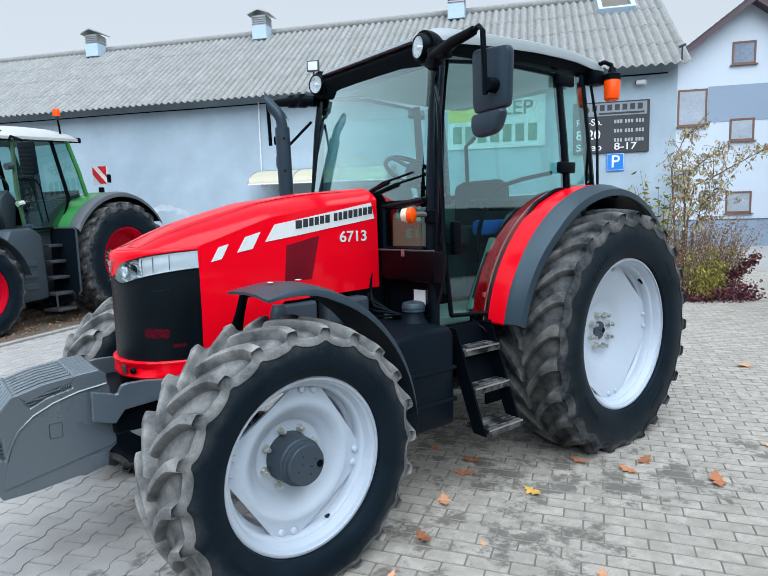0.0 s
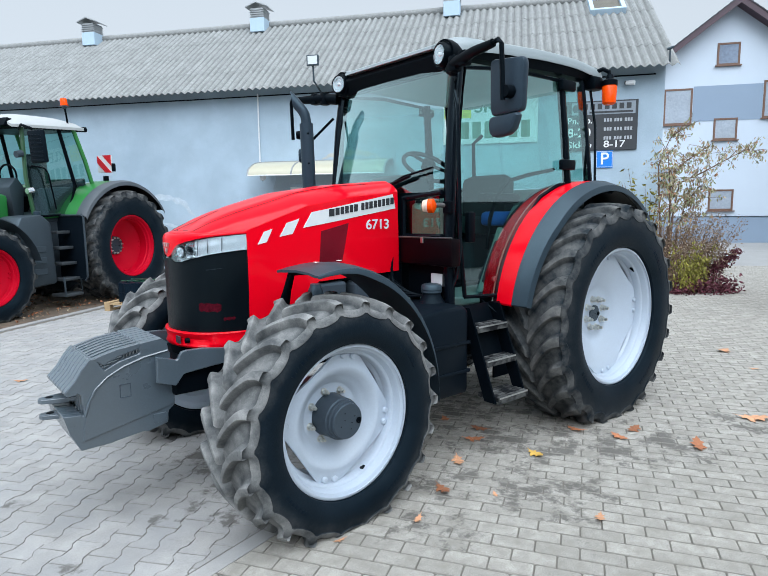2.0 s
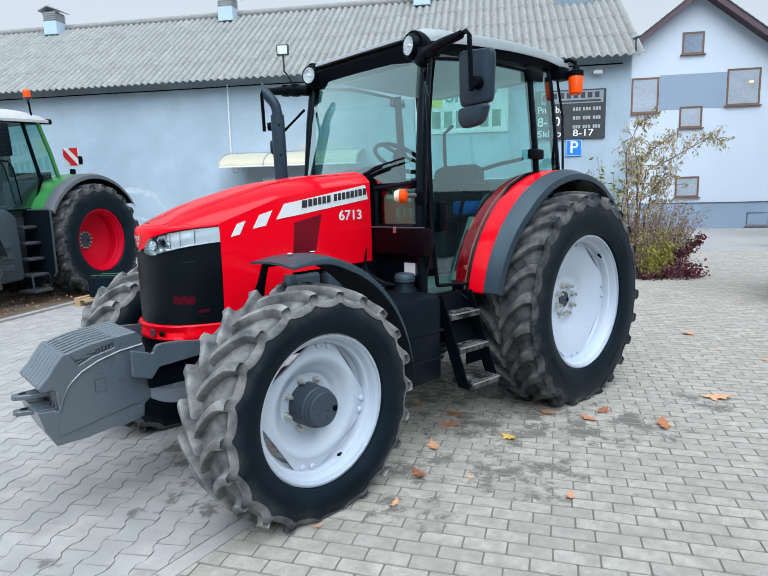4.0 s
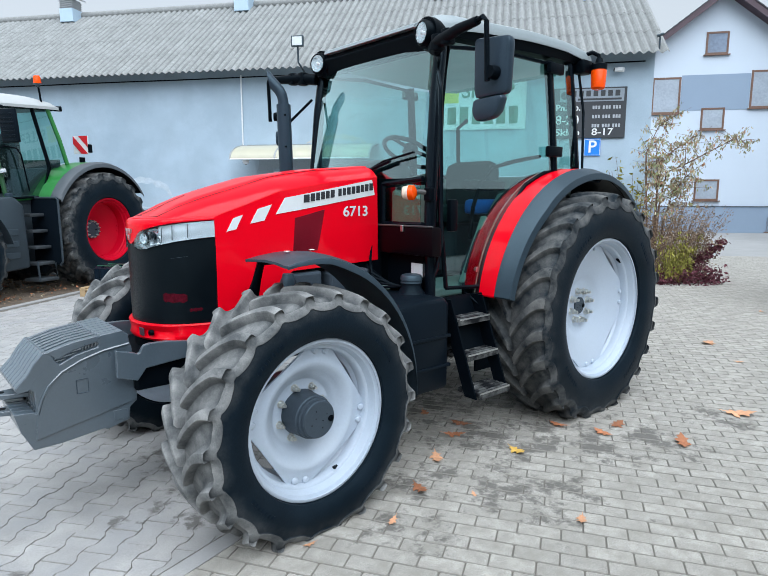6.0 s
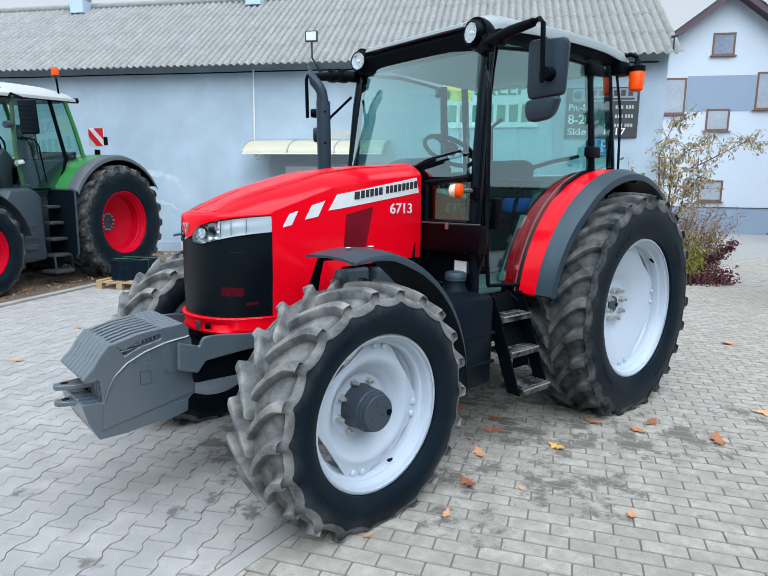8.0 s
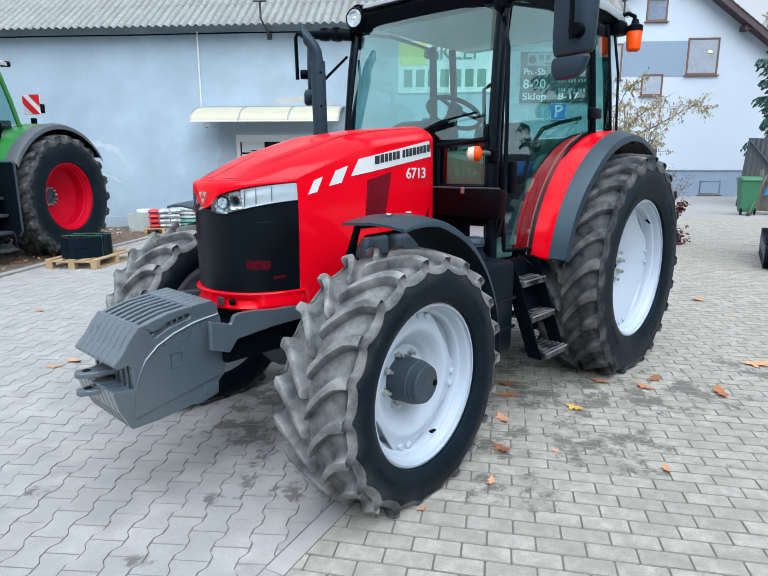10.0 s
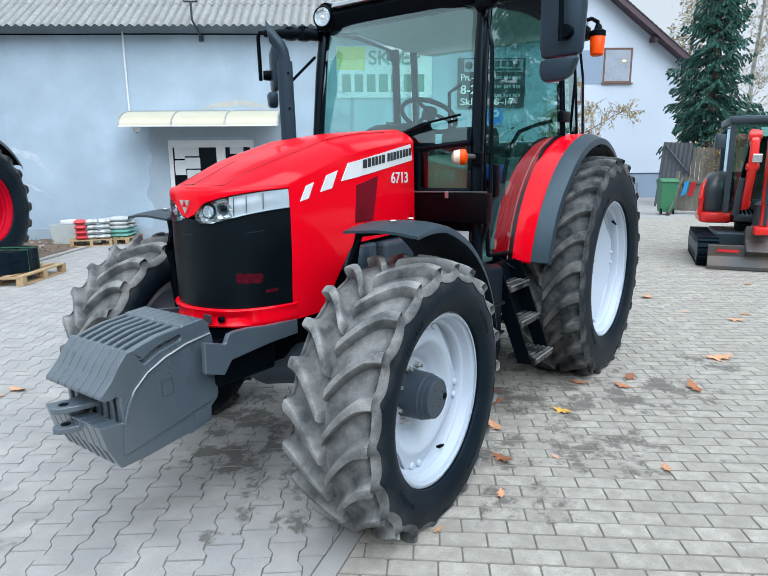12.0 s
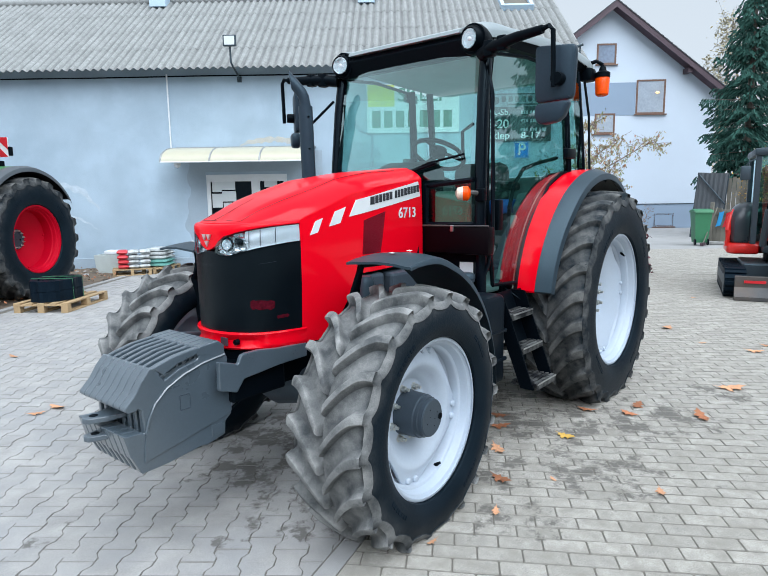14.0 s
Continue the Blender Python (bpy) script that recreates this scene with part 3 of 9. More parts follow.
FAR_1 = EDGE_BEND - EDGE_1 * 14.0
FAR_2 = EDGE_BEND + EDGE_2 * 11.45
bm = prism([tuple(FAR_1), tuple(EDGE_BEND), tuple(FAR_2), wall_xy(3.3, 0.0), wall_xy(3.3, 4.0), wall_xy(12.5, 4.0), wall_xy(12.5, -20.5), wall_xy(2.0, -26.0)], -0.06, -0.0045, axis="z")
pavement = structure("pavement", bm, JOINT, "sandy bed of the brick-shaped concrete paving")
bm = prism([tuple(FAR_1), wall_xy(-6.72, -26.0), wall_xy(-6.72, 0.0), tuple(FAR_2), tuple(EDGE_BEND)], -0.06, -0.0045, axis="z")
pavement_wave = structure("pavement", bm, JOINT, "bed of the wave-edged concrete paving")
bm = bmesh.new()
for d, n0, n1, a, b in ((EDGE_1, -0.093, -0.006, -13.0, -0.02), (EDGE_2, -0.093, -0.006, 0.0, 11.0)):
    n = Vector((-d.y, d.x))
    count = int((b - a) / 0.5)
    for k in range(count):
        w0, w1 = a + k * (b - a) / count + 0.002, a + (k + 1) * (b - a) / count - 0.002
        quad = [EDGE_BEND + d * w + n * o for w, o in ((w0, n0), (w1, n0), (w1, n1), (w0, n1))]
        top = [bm.verts.new((q.x, q.y, 0.0)) for q in quad]
        low = [bm.verts.new((q.x, q.y, -0.05)) for q in quad]
        bm.faces.new(top)
        for m in range(4):
            bm.faces.new((top[m], low[m], low[(m + 1) % 4], top[(m + 1) % 4]))
structure("kerb", bm, PAVER_ZIG, "flush narrow concrete edging between the two pavings")
bm = bmesh.new()
rows = []
for i in range(46):
    v = -9.0 + i * 0.2
    rows.append([(-6.86 - j * 0.25, v, 0.004 + 0.03 * min(j, 4) / 4 + 0.035 * noise.noise(Vector((j * 0.7, v * 2.3, 0)))) for j in range(50)])
add_grid(bm, rows)
structure("ground", bm, GRAVEL, "brown gravel strewn with dead leaves along the wall", WALL, True)
bm = bmesh.new()
for i in range(9):
    add_box(bm, -6.84, -6.72, -9.0 + i, -8.006 + i, -0.06, 0.012, 0.008)
structure("kerb", bm, PAVER_ZIG, "flush grey concrete edging kerb beside the gravel", WALL)

# Blue-grey building
U0, U1, DEEP, EAVE, RIDGE = -34.0, 3.19, 6.3, 4.46, 6.98
DU0, DU1, DH = -5.284, -3.383, 2.20
bm = bmesh.new()
for a, b, z0, z1 in ((U0, DU0, 0, EAVE), (DU1, U1, 0, EAVE), (DU0, DU1, DH, EAVE)):
    add_box(bm, a, b, 0, 0.35, z0, z1)
structure("wall_front", bm, PLASTER, "weathered grey-blue plaster wall of the long building", WALL)
bm = prism([(0.352, 0), (DEEP, 0), (DEEP, EAVE), (DEEP / 2, RIDGE - 0.12), (0.352, EAVE + 0.12)], U1 - 0.35, U1, axis="x")
structure("wall_gable", bm, PLASTER, "grey-blue plaster gable end wall", WALL)
structure("wall_gable", prism([(0.352, 0), (DEEP, 0), (DEEP, EAVE), (DEEP / 2, RIDGE - 0.12), (0.352, EAVE + 0.12)], U0, U0 + 0.35, axis="x"), PLASTER, "grey-blue plaster gable end wall", WALL)
structure("wall_back", box(U0 + 0.352, U1 - 0.352, DEEP - 0.35, DEEP, 0, EAVE), PLASTER, "plain grey plaster back wall", WALL)
bm = bmesh.new()
for a, b in ((U0, DU0 - 0.02), (DU1 + 0.02, U1 + 0.02)):
    add_box(bm, a, b, -0.025, -0.002, 0, 0.28, 0.006)
structure("baseboard", bm, PLASTER_DARK, "darker grey cement plinth along the wall", WALL)
structure("trim", box(U0, U1, 0.002, 0.348, EAVE + 0.0005, EAVE + 0.225), PLASTER, "plastered top of the wall under the eave", WALL)
# grey cement patch round the door
bm = bmesh.new()
for a, b, z0, z1 in ((DU1 + 0.004, -2.55, 0.285, 2.72), (DU0 - 0.004, DU1 + 0.004, DH + 0.06, 2.72)):
    add_box(bm, a, b, -0.006, -0.002, z0, z1)
torn = [(-5.72 + 0.26 * noise.noise(Vector((k * 0.11, 3.3, 0))) + 0.03 * noise.noise(Vector((k * 0.4, 8.1, 0))), 0.285 + k * 2.435 / 48) for k in range(49)]
add_prism(bm, torn + [(DU0 - 0.006, 2.72), (DU0 - 0.006, 0.285)], -0.006, -0.002)
structure("trim", bm, PLASTER_DARK, "bare grey render patch round the shop door", WALL)
SALT = mat("pale_salt_bloom", (0.46, 0.54, 0.60), 0.95, var=0.2, scale=6, fine=40, bump=0.2, dirt=(0.36, 0.45, 0.53), dirt_amount=0.9)
BARE = mat("bare_cream_plaster", (0.47, 0.46, 0.41), 0.95, var=0.2, scale=5, fine=40, bump=0.3, dirt=(0.36, 0.42, 0.48), dirt_amount=0.9)


def ragged(centre, a0, a1, rx, rz, thick, seed, material, label):
    """A thin ragged bloom along an arc of the wall."""
    bm = bmesh.new()
    rows = []
    for k in range(41):
        a = math.radians(a0 + (a1 - a0) * k / 40)
        w_ = thick * math.sin(math.pi * k / 40) ** 0.6 * (0.75 + 0.7 * noise.noise(Vector((k * 0.35, seed, 0))))
        j_ = 1 + 0.06 * noise.noise(Vector((k * 0.25, seed, 5)))
        row = []
        for q in (-0.5, 0.5):
            row.append((centre[0] + (rx * j_ + q * w_) * math.cos(a), -0.004, centre[1] + (rz * j_ + q * w_) * math.sin(a)))
        rows.append(row)
    add_grid(bm, rows)
    structure("trim", bm, material, label, WALL)


ragged((-8.75, 1.05), 18, 165, 0.95, 0.95, 0.20, 3, SALT, "pale ragged salt bloom on the damp plaster")
ragged((-9.6, 0.5), 30, 120, 2.0, 0.9, 0.10, 7, SALT, "thin pale salt line on the damp plaster")
ragged((-3.7, 2.2), 55, 125, 1.3, 0.78, 0.17, 11, BARE, "bare cream patch above the canopy")

# Roof of overlapping corrugated sheets
roof = structure("roof", prism([(0.04, EAVE + 0.284), (DEEP / 2, RIDGE - 0.06), (DEEP + 0.38, EAVE - 0.01), (DEEP + 0.38, EAVE - 0.05), (DEEP / 2, RIDGE - 0.12), (0.04, EAVE + 0.24)], U0 - 0.1, U1 + 0.06, axis="x"), ASBESTOS, "pitched roof of weathered grey corrugated fibre cement", WALL)
SLOPE = math.atan2(RIDGE - EAVE, DEEP / 2 + 0.4)
WAVE = 0.177
bm = bmesh.new()
SHEET_W, SHEET_L = WAVE * 6, 1.24
cols = [k * WAVE / 6 for k in range(6 * 6 + 3)]
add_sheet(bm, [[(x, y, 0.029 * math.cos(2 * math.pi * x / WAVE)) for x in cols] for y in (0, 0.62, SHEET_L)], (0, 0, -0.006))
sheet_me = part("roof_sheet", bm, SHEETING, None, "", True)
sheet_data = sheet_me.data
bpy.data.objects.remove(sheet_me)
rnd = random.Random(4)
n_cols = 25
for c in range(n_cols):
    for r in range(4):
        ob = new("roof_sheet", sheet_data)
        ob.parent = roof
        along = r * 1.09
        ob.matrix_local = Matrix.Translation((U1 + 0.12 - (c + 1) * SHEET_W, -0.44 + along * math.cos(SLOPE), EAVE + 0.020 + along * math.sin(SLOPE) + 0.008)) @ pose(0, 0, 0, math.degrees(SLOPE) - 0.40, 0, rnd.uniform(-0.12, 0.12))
bm = tube([(U0, DEEP / 2, RIDGE + 0.05), (U1 + 0.12, DEEP / 2, RIDGE + 0.05)], 0.11, 12)
part("ridge_cap", bm, ASBESTOS, roof, "grey fibre-cement ridge capping", True)


def roof_vent(u):
    """Square vent stack with louvres and a small tin cap."""
    t = thing("roof_vent", WALL @ pose(u, DEEP / 2 - 0.25, RIDGE - 0.22) @ Matrix.Diagonal((0.84, 0.84, 0.90, 1)), "grey louvred roof vent on a pale blue base", "vent", "vents along the ridge")
    part("base", box(-0.26, 0.26, -0.26, 0.26, 0, 0.42, 0.01), PALE_BLUE, t, "pale blue sheet base")
    part("body", box(-0.24, 0.24, -0.24, 0.24, 0.42, 0.72, 0.01), ZINC, t)
    bm = bmesh.new()
    for k in range(4):
        add_box(bm, -0.26, 0.26, -0.27, 0.27, 0.46 + k * 0.065, 0.475 + k * 0.065)
    part("louvre", bm, ZINC, t)
    part("cap", prism([(-0.38, 0.76), (0, 0.90), (0.38, 0.76), (0.38, 0.73), (0, 0.86), (-0.38, 0.73)], -0.34, 0.34, axis="y"), ZINC, t, "folded tin cap")
    return t


for u in (-12.75, -7.18, -1.6):
    roof_vent(u)
hatch = thing("roof_hatch", WALL @ pose(2.3, DEEP / 2 - 0.50, RIDGE - 0.40) @ pose(0, 0, 0, math.degrees(SLOPE), 0, 0), "pale grey roof hatch with a dull brown pane", "hatch")
bm = bmesh.new()
for a, b, c, d in ((-0.42, -0.32, -0.5, 0.5), (0.32, 0.42, -0.5, 0.5), (-0.32, 0.32, -0.5, -0.40), (-0.32, 0.32, 0.40, 0.5)):
    add_box(bm, a, b, c, d, 0.0, 0.20, 0.01)
part("frame", bm, PALE_BLUE, hatch, "pale blue-grey sheet flashing")
part("pane", box(-0.318, 0.318, -0.398, 0.398, 0.10, 0.13), OLD_WOOD, hatch, "dull brown pane")

# Shop door, canopy, sign and fixtures on the wall
door = tagged(structure("door_1", bmesh.new(), WHITE_PVC, "white double shop door with dark glazing and paper notices", WALL), "", "")
bm = bmesh.new()
MID = -4.13
for a, b in ((DU0, DU0 + 0.09), (DU1 - 0.09, DU1), (MID - 0.10, MID + 0.10)):
    add_box(bm, a, b, 0.02, 0.10, 0, DH - 0.1, 0.006)
add_box(bm, DU0, DU1, 0.02, 0.10, DH - 0.1, DH, 0.006)
for a, b in ((DU0 + 0.09, MID - 0.10), (MID + 0.10, DU1 - 0.09)):
    add_box(bm, a, b, 0.03, 0.09, 0.0, 0.55, 0.006)
    add_box(bm, a, b, 0.03, 0.09, DH - 0.16, DH - 0.1)
part("door_frame", bm, WHITE_PVC, door)
for a, b in ((DU0 + 0.09, MID - 0.10), (MID + 0.10, DU1 - 0.09)):
    part("pane", box(a, b, 0.055, 0.065, 0.55, DH - 0.16), BLACK_GLOSS, door, "dark glazing")
rnd = random.Random(7)
for a, z, w, h in ((-5.13, 1.95, 0.22, 0.30), (-4.86, 1.96, 0.32, 0.22), (-5.13, 1.60, 0.24, 0.32), (-4.85, 1.70, 0.33, 0.24), (-4.84, 1.42, 0.3, 0.26), (-3.86, 1.98, 0.30, 0.16), (-4.50, 1.32, 0.14, 0.1)):
    part("notice", box(a - w / 2 + 0.08, a + w / 2 + 0.08, 0.049, 0.054, z - h / 2, z + h / 2), PAPER, door, "sheet of paper taped inside the glass")
part("notice_line", box(-3.95, -3.55, 0.049, 0.053, 1.78, 1.81), NUMBER_WHITE, door, "white bar of small lettering")
part("door_handle", tube([(MID - 0.13, 0.0, 1.0), (MID - 0.13, -0.03, 1.0), (MID - 0.13, -0.03, 1.25), (MID - 0.13, 0.0, 1.25)], 0.012), ZINC, door)
structure("door_step", box(DU0 - 0.3, DU1 + 0.3, -0.55, -0.03, -0.01, 0.12, 0.015), PAVER_ZIG, "low concrete step before the door", WALL)
structure("floor", box(DU0 - 1, DU1 + 1, 0.36, 3.0, -0.01, 0.02), JOINT, "dim floor behind the shop door", WALL)

canopy = thing("door_canopy", WALL, "cream polycarbonate canopy on grey arched ribs above the door", "canopy")
arc = [(-1.02 + 1.0 * (1 - math.cos(a)), 2.44 + 0.36 * math.sin(a)) for a in [k * math.pi / 2 / 8 for k in range(9)]]
bounds = (-5.93, -4.86, -3.78, -2.70)
for a, b in zip(bounds, bounds[1:]):
    bm = bmesh.new()
    add_sheet(bm, [[(u, y, z) for y, z in arc] for u in (a + 0.015, b - 0.015)], (0, 0.0, -0.008))
    part("panel", bm, CANOPY, canopy, "", True)
for u in bounds:
    part("rib", tube([(u, y, z - 0.005) for y, z in arc], 0.022, 8), ZINC, canopy, "", True)
part("front_rail", tube([(bounds[0], -1.02, 2.43), (bounds[-1], -1.02, 2.43)], 0.016, 8), WHITE_PVC, canopy)
part("wall_rail", box(bounds[0], bounds[-1], -0.04, -0.007, 2.77, 2.83), ZINC, canopy)

BAR_GREY = mat("worn_white_lettering", (0.36, 0.39, 0.42), 0.6, var=0.25, scale=12, bump=0.0)
HEADER_GREY = mat("faded_header_grey", (0.23, 0.27, 0.31), 0.6, var=0.2, scale=3, bump=0.0)
sign = thing("shop_sign", WALL @ pose(1.93, -0.04, 3.375), "dark board with white opening hours on the blue wall", "sign")
part("board", box(-0.76, 0.745, 0.0, 0.03, -0.525, 0.53, 0.005), SIGN_BLACK, sign)
part("header", box(-0.62, 0.69, -0.006, -0.001, 0.24, 0.50), HEADER_GREY, sign, "faded grey header strip")
rx90 = lambda x, z, y=-0.004: pose(x, y, z, 90, 0, 0)
for k in range(7):
    part("header_mark", box(-0.38 + k * 0.148, -0.285 + k * 0.148, -0.010, -0.007, 0.345, 0.465), SIGN_BLACK, sign, "dark bar of the trade name")
part("header_line", box(-0.25, 0.64, -0.010, -0.007, 0.265, 0.305), SIGN_BLACK, sign, "dark bar of small lettering")
part("header_emblem", lathe([(0.0, -0.010), (0.085, -0.010), (0.085, -0.007)], 20, "y", (-0.52, 0, 0.37), False), SIGN_BLACK, sign, "round dark emblem")
writing("opening_days", "Pn.-Sb.", 0.19, rx90(-0.70, 0.115), NUMBER_WHITE, sign)
writing("opening_hours", "8-20", 0.27, rx90(-0.70, -0.145), NUMBER_WHITE, sign)
writing("shop_hours", "Sklep", 0.20, rx90(-0.70, -0.40), NUMBER_WHITE, sign, width=1.22)
writing("shop_hours", "8-17", 0.20, rx90(0.06, -0.40), NUMBER_WHITE, sign, width=1.22)
for k in range(3):
    for a in (0.06, 0.27, 0.48):
        for d_ in range(3):
            part("number_bar", box(a + d_ * 0.058, a + d_ * 0.058 + 0.040, -0.008, -0.003, 0.08 - k * 0.19, 0.15 - k * 0.19), BAR_GREY, sign, "pale bar in place of a figure")
park = thing("parking_sign", WALL @ pose(2.025, -0.03, 2.66), "square blue parking sign with a white letter P", "sign")
part("plate", box(-0.175, 0.175, 0, 0.012, -0.185, 0.185, 0.004), SIGN_BLUE, park)
writing("letter", "P", 0.36, rx90(0, 0.0), NUMBER_WHITE, park, "CENTER")
bm = bmesh.new()
for a, b, c, d in ((-0.16, 0.16, 0.162, 0.17), (-0.16, 0.16, -0.17, -0.162), (-0.165, -0.157, -0.17, 0.17), (0.157, 0.165, -0.17, 0.17)):
    add_box(bm, a, b, -0.003, -0.001, c, d)
part("border", bm, NUMBER_WHITE, park)

cam_box = thing("security_camera", WALL @ pose(2.40, -0.06, 4.24), "small white bullet camera under the eave", "camera")
part("body", tube([(0.0, -0.02, 0), (0.16, -0.10, -0.02)], 0.045, 12), WHITE_PVC, cam_box, "", True)
part("lens", tube([(-0.02, -0.01, 0.005), (0.0, -0.02, 0)], 0.035, 12), BLACK, cam_box)
part("bracket", box(0.05, 0.16, -0.04, 0.06, -0.01, 0.05, 0.005), WHITE_PVC, cam_box)
cam2 = thing("security_camera", WALL @ pose(-5.62, -0.85, 2.39), "small white dome camera under the canopy", "camera")
part("body", lathe([(0.07, 0.05), (0.075, 0.0), (0.06, -0.05), (0.02, -0.07)], 16, "z"), WHITE_PVC, cam2, "", True)
part("lens", lathe([(0.025, -0.06), (0.02, -0.08)], 12, "z"), BLACK, cam2)
flood = thing("floodlight", WALL @ pose(-4.38, 0, 4.35), "square floodlight on a bent pole below the eave", "lamp")
part("pole", tube([(0, -0.03, -0.05), (0, -0.10, 0.02), (-0.02, -0.45, 0.16), (-0.02, -0.60, 0.20), (-0.02, -0.62, 0.52)], 0.022, 8), EXC_DARK, flood, "", True)
part("housing", box(-0.15, 0.13, -0.70, -0.63, 0.52, 0.75, 0.01), EXC_DARK, flood)
part("lens", box(-0.12, 0.10, -0.705, -0.699, 0.545, 0.725), PAPER, flood)
part("foot", box(-0.05, 0.05, -0.035, 0.0, -0.10, 0.02, 0.004), EXC_DARK, flood)
pipe = thing("conduit_pipe", WALL @ pose(-6.04, -0.03, 0), "thin white conduit running down the wall", "pipe")
part("pipe", tube([(0, 0, 2.80), (0.0, 0, 4.45)], 0.018, 8), WHITE_PVC, pipe)
cable = thing("wall_cable", WALL @ pose(0, -0.012, 0), "thin black cable running straight along the wall", "cable")
pts = [(-33 + k * 1.2, 0, 4.402 + 0.004 * math.sin(k * 1.7)) for k in range(31)]
part("cable", tube(pts, 0.014, 6), BLACK, cable)

# White house behind
HV = 16.4
HU0, HU1, HC, HAPEX, HEAVE = 4.4, 14.93, 9.67, 10.55, 6.55
bm = prism([(HU0, -0.02), (HU1, -0.02), (HU1, HEAVE), (HC, HAPEX), (HU0, HEAVE)], HV, HV + 10)
house = thing("house", WALL, "white rendered house with a dark gabled roof and brown windows", "house")
part("wall", bm, WHITE_PLASTER, house)
part("plinth", box(HU0 - 0.02, HU1 + 0.02, HV - 0.03, HV - 0.003, -0.02, 1.18, 0.0), BAND_PLASTER, house, "blue-grey rendered plinth")
part("plinth_ledge", box(HU0 - 0.03, HU1 + 0.03, HV - 0.06, HV - 0.004, 1.18, 1.21), EXC_DARK, house)
part("band", box(8.12, 11.0, HV - 0.012, HV - 0.003, 5.55, 7.12), BAND_PLASTER, house, "blue-grey painted band")
for s, e in ((-1, HU0 - 0.55), (1, HU1 + 0.55)):
    k = (HAPEX - HEAVE) / (HU1 - HC)
    ze = HAPEX - k * abs(e - HC)
    bm = prism([(HC, HAPEX + 0.02), (e, ze + 0.02), (e, ze + 0.20), (HC, HAPEX + 0.24)], HV - 0.62, HV + 10.5)
    part("roof", bm, ROOF_TILE, house, "dark tiled roof slope")
    bm = prism([(HC, HAPEX - 0.10), (e, ze - 0.10), (e, ze + 0.19), (HC, HAPEX + 0.23)], HV - 0.68, HV - 0.622)
    part("barge_board", bm, BARGE, house, "burgundy barge board")
    part("soffit", prism([(HC, HAPEX - 0.02), (e, ze - 0.02), (e, ze + 0.018), (HC, HAPEX + 0.018)], HV - 0.62, HV - 0.002), BARGE, house)
    bm = bmesh.new()
    for j in range(26):
        f0, f1 = j / 26, (j + 1.06) / 26
        ua, za, ub, zb = HC + (e - HC) * f0, HAPEX + (ze - HAPEX) * f0, HC + (e - HC) * f1, HAPEX + (ze - HAPEX) * f1
        add_prism(bm, [(ua, za + 0.195), (ub, zb + 0.205), (ub, zb + 0.265), (ua, za + 0.240)], HV - 0.71, HV - 0.30)
    part("verge_tile", bm, ROOF_TILE, house)
for u, z in ((13.35, 7.45), (6.0, 7.45)):
    part("purlin", box(u - 0.12, u + 0.12, HV - 0.55, HV, z, z + 0.24, 0.01), BARGE, house, "projecting purlin end")


def house_window(u0, u1, z0, z1, pane):
    w = new("window")
    w.parent = house
    bm = bmesh.new()
    t = 0.085
    for a, b, c, d in ((u0, u0 + t, z0, z1), (u1 - t, u1, z0, z1), (u0 + t, u1 - t, z0, z0 + t), (u0 + t, u1 - t, z1 - t, z1)):
        add_box(bm, a, b, HV - 0.03, HV + 0.02, c, d, 0.006)
    part("frame", bm, BROWN_WOOD, w)
    part("pane", box(u0 + t, u1 - t, HV - 0.012, HV - 0.004, z0 + t, z1 - t), pane, w)
    part("sill", box(u0 - 0.07, u1 + 0.07, HV - 0.12, HV - 0.004, z0 - 0.05, z0, 0.005), BROWN_WOOD, w)


house_window(9.02, 9.97, 7.98, 8.96, WINDOW_DARK)
house_window(11.02, 12.45, 5.60, 7.24, CURTAIN)
house_window(6.87, 8.10, 5.43, 7.05, CURTAIN)
house_window(9.04, 10.04, 4.68, 5.66, CURTAIN)
house_window(9.0, 10.06, 1.47, 2.44, CURTAIN)
house_window(6.3, 7.5, 2.2, 3.5, CURTAIN)
house_window(12.19, 13.2, 0.05, 0.72, WINDOW_DARK)
lamp_mat = bpy.data.materials.new("warm_lamp_glow")
lamp_mat.use_nodes = True
lb = lamp_mat.node_tree.nodes["Principled BSDF"]
lb.inputs["Base Color"].default_value = (0.8, 0.5, 0.25, 1)
lb.inputs["Emission Color"].default_value = (1.0, 0.62, 0.28, 1)
lb.inputs["Emission Strength"].default_value = 0.5
part("room_lamp", lathe([(0.0, -0.06), (0.07, -0.04), (0.10, 0.0), (0.07, 0.04), (0.0, 0.06)], 16, "z", (12.05, HV - 0.02, 6.62), False), lamp_mat, house, "warm lit lamp seen in the window", True)

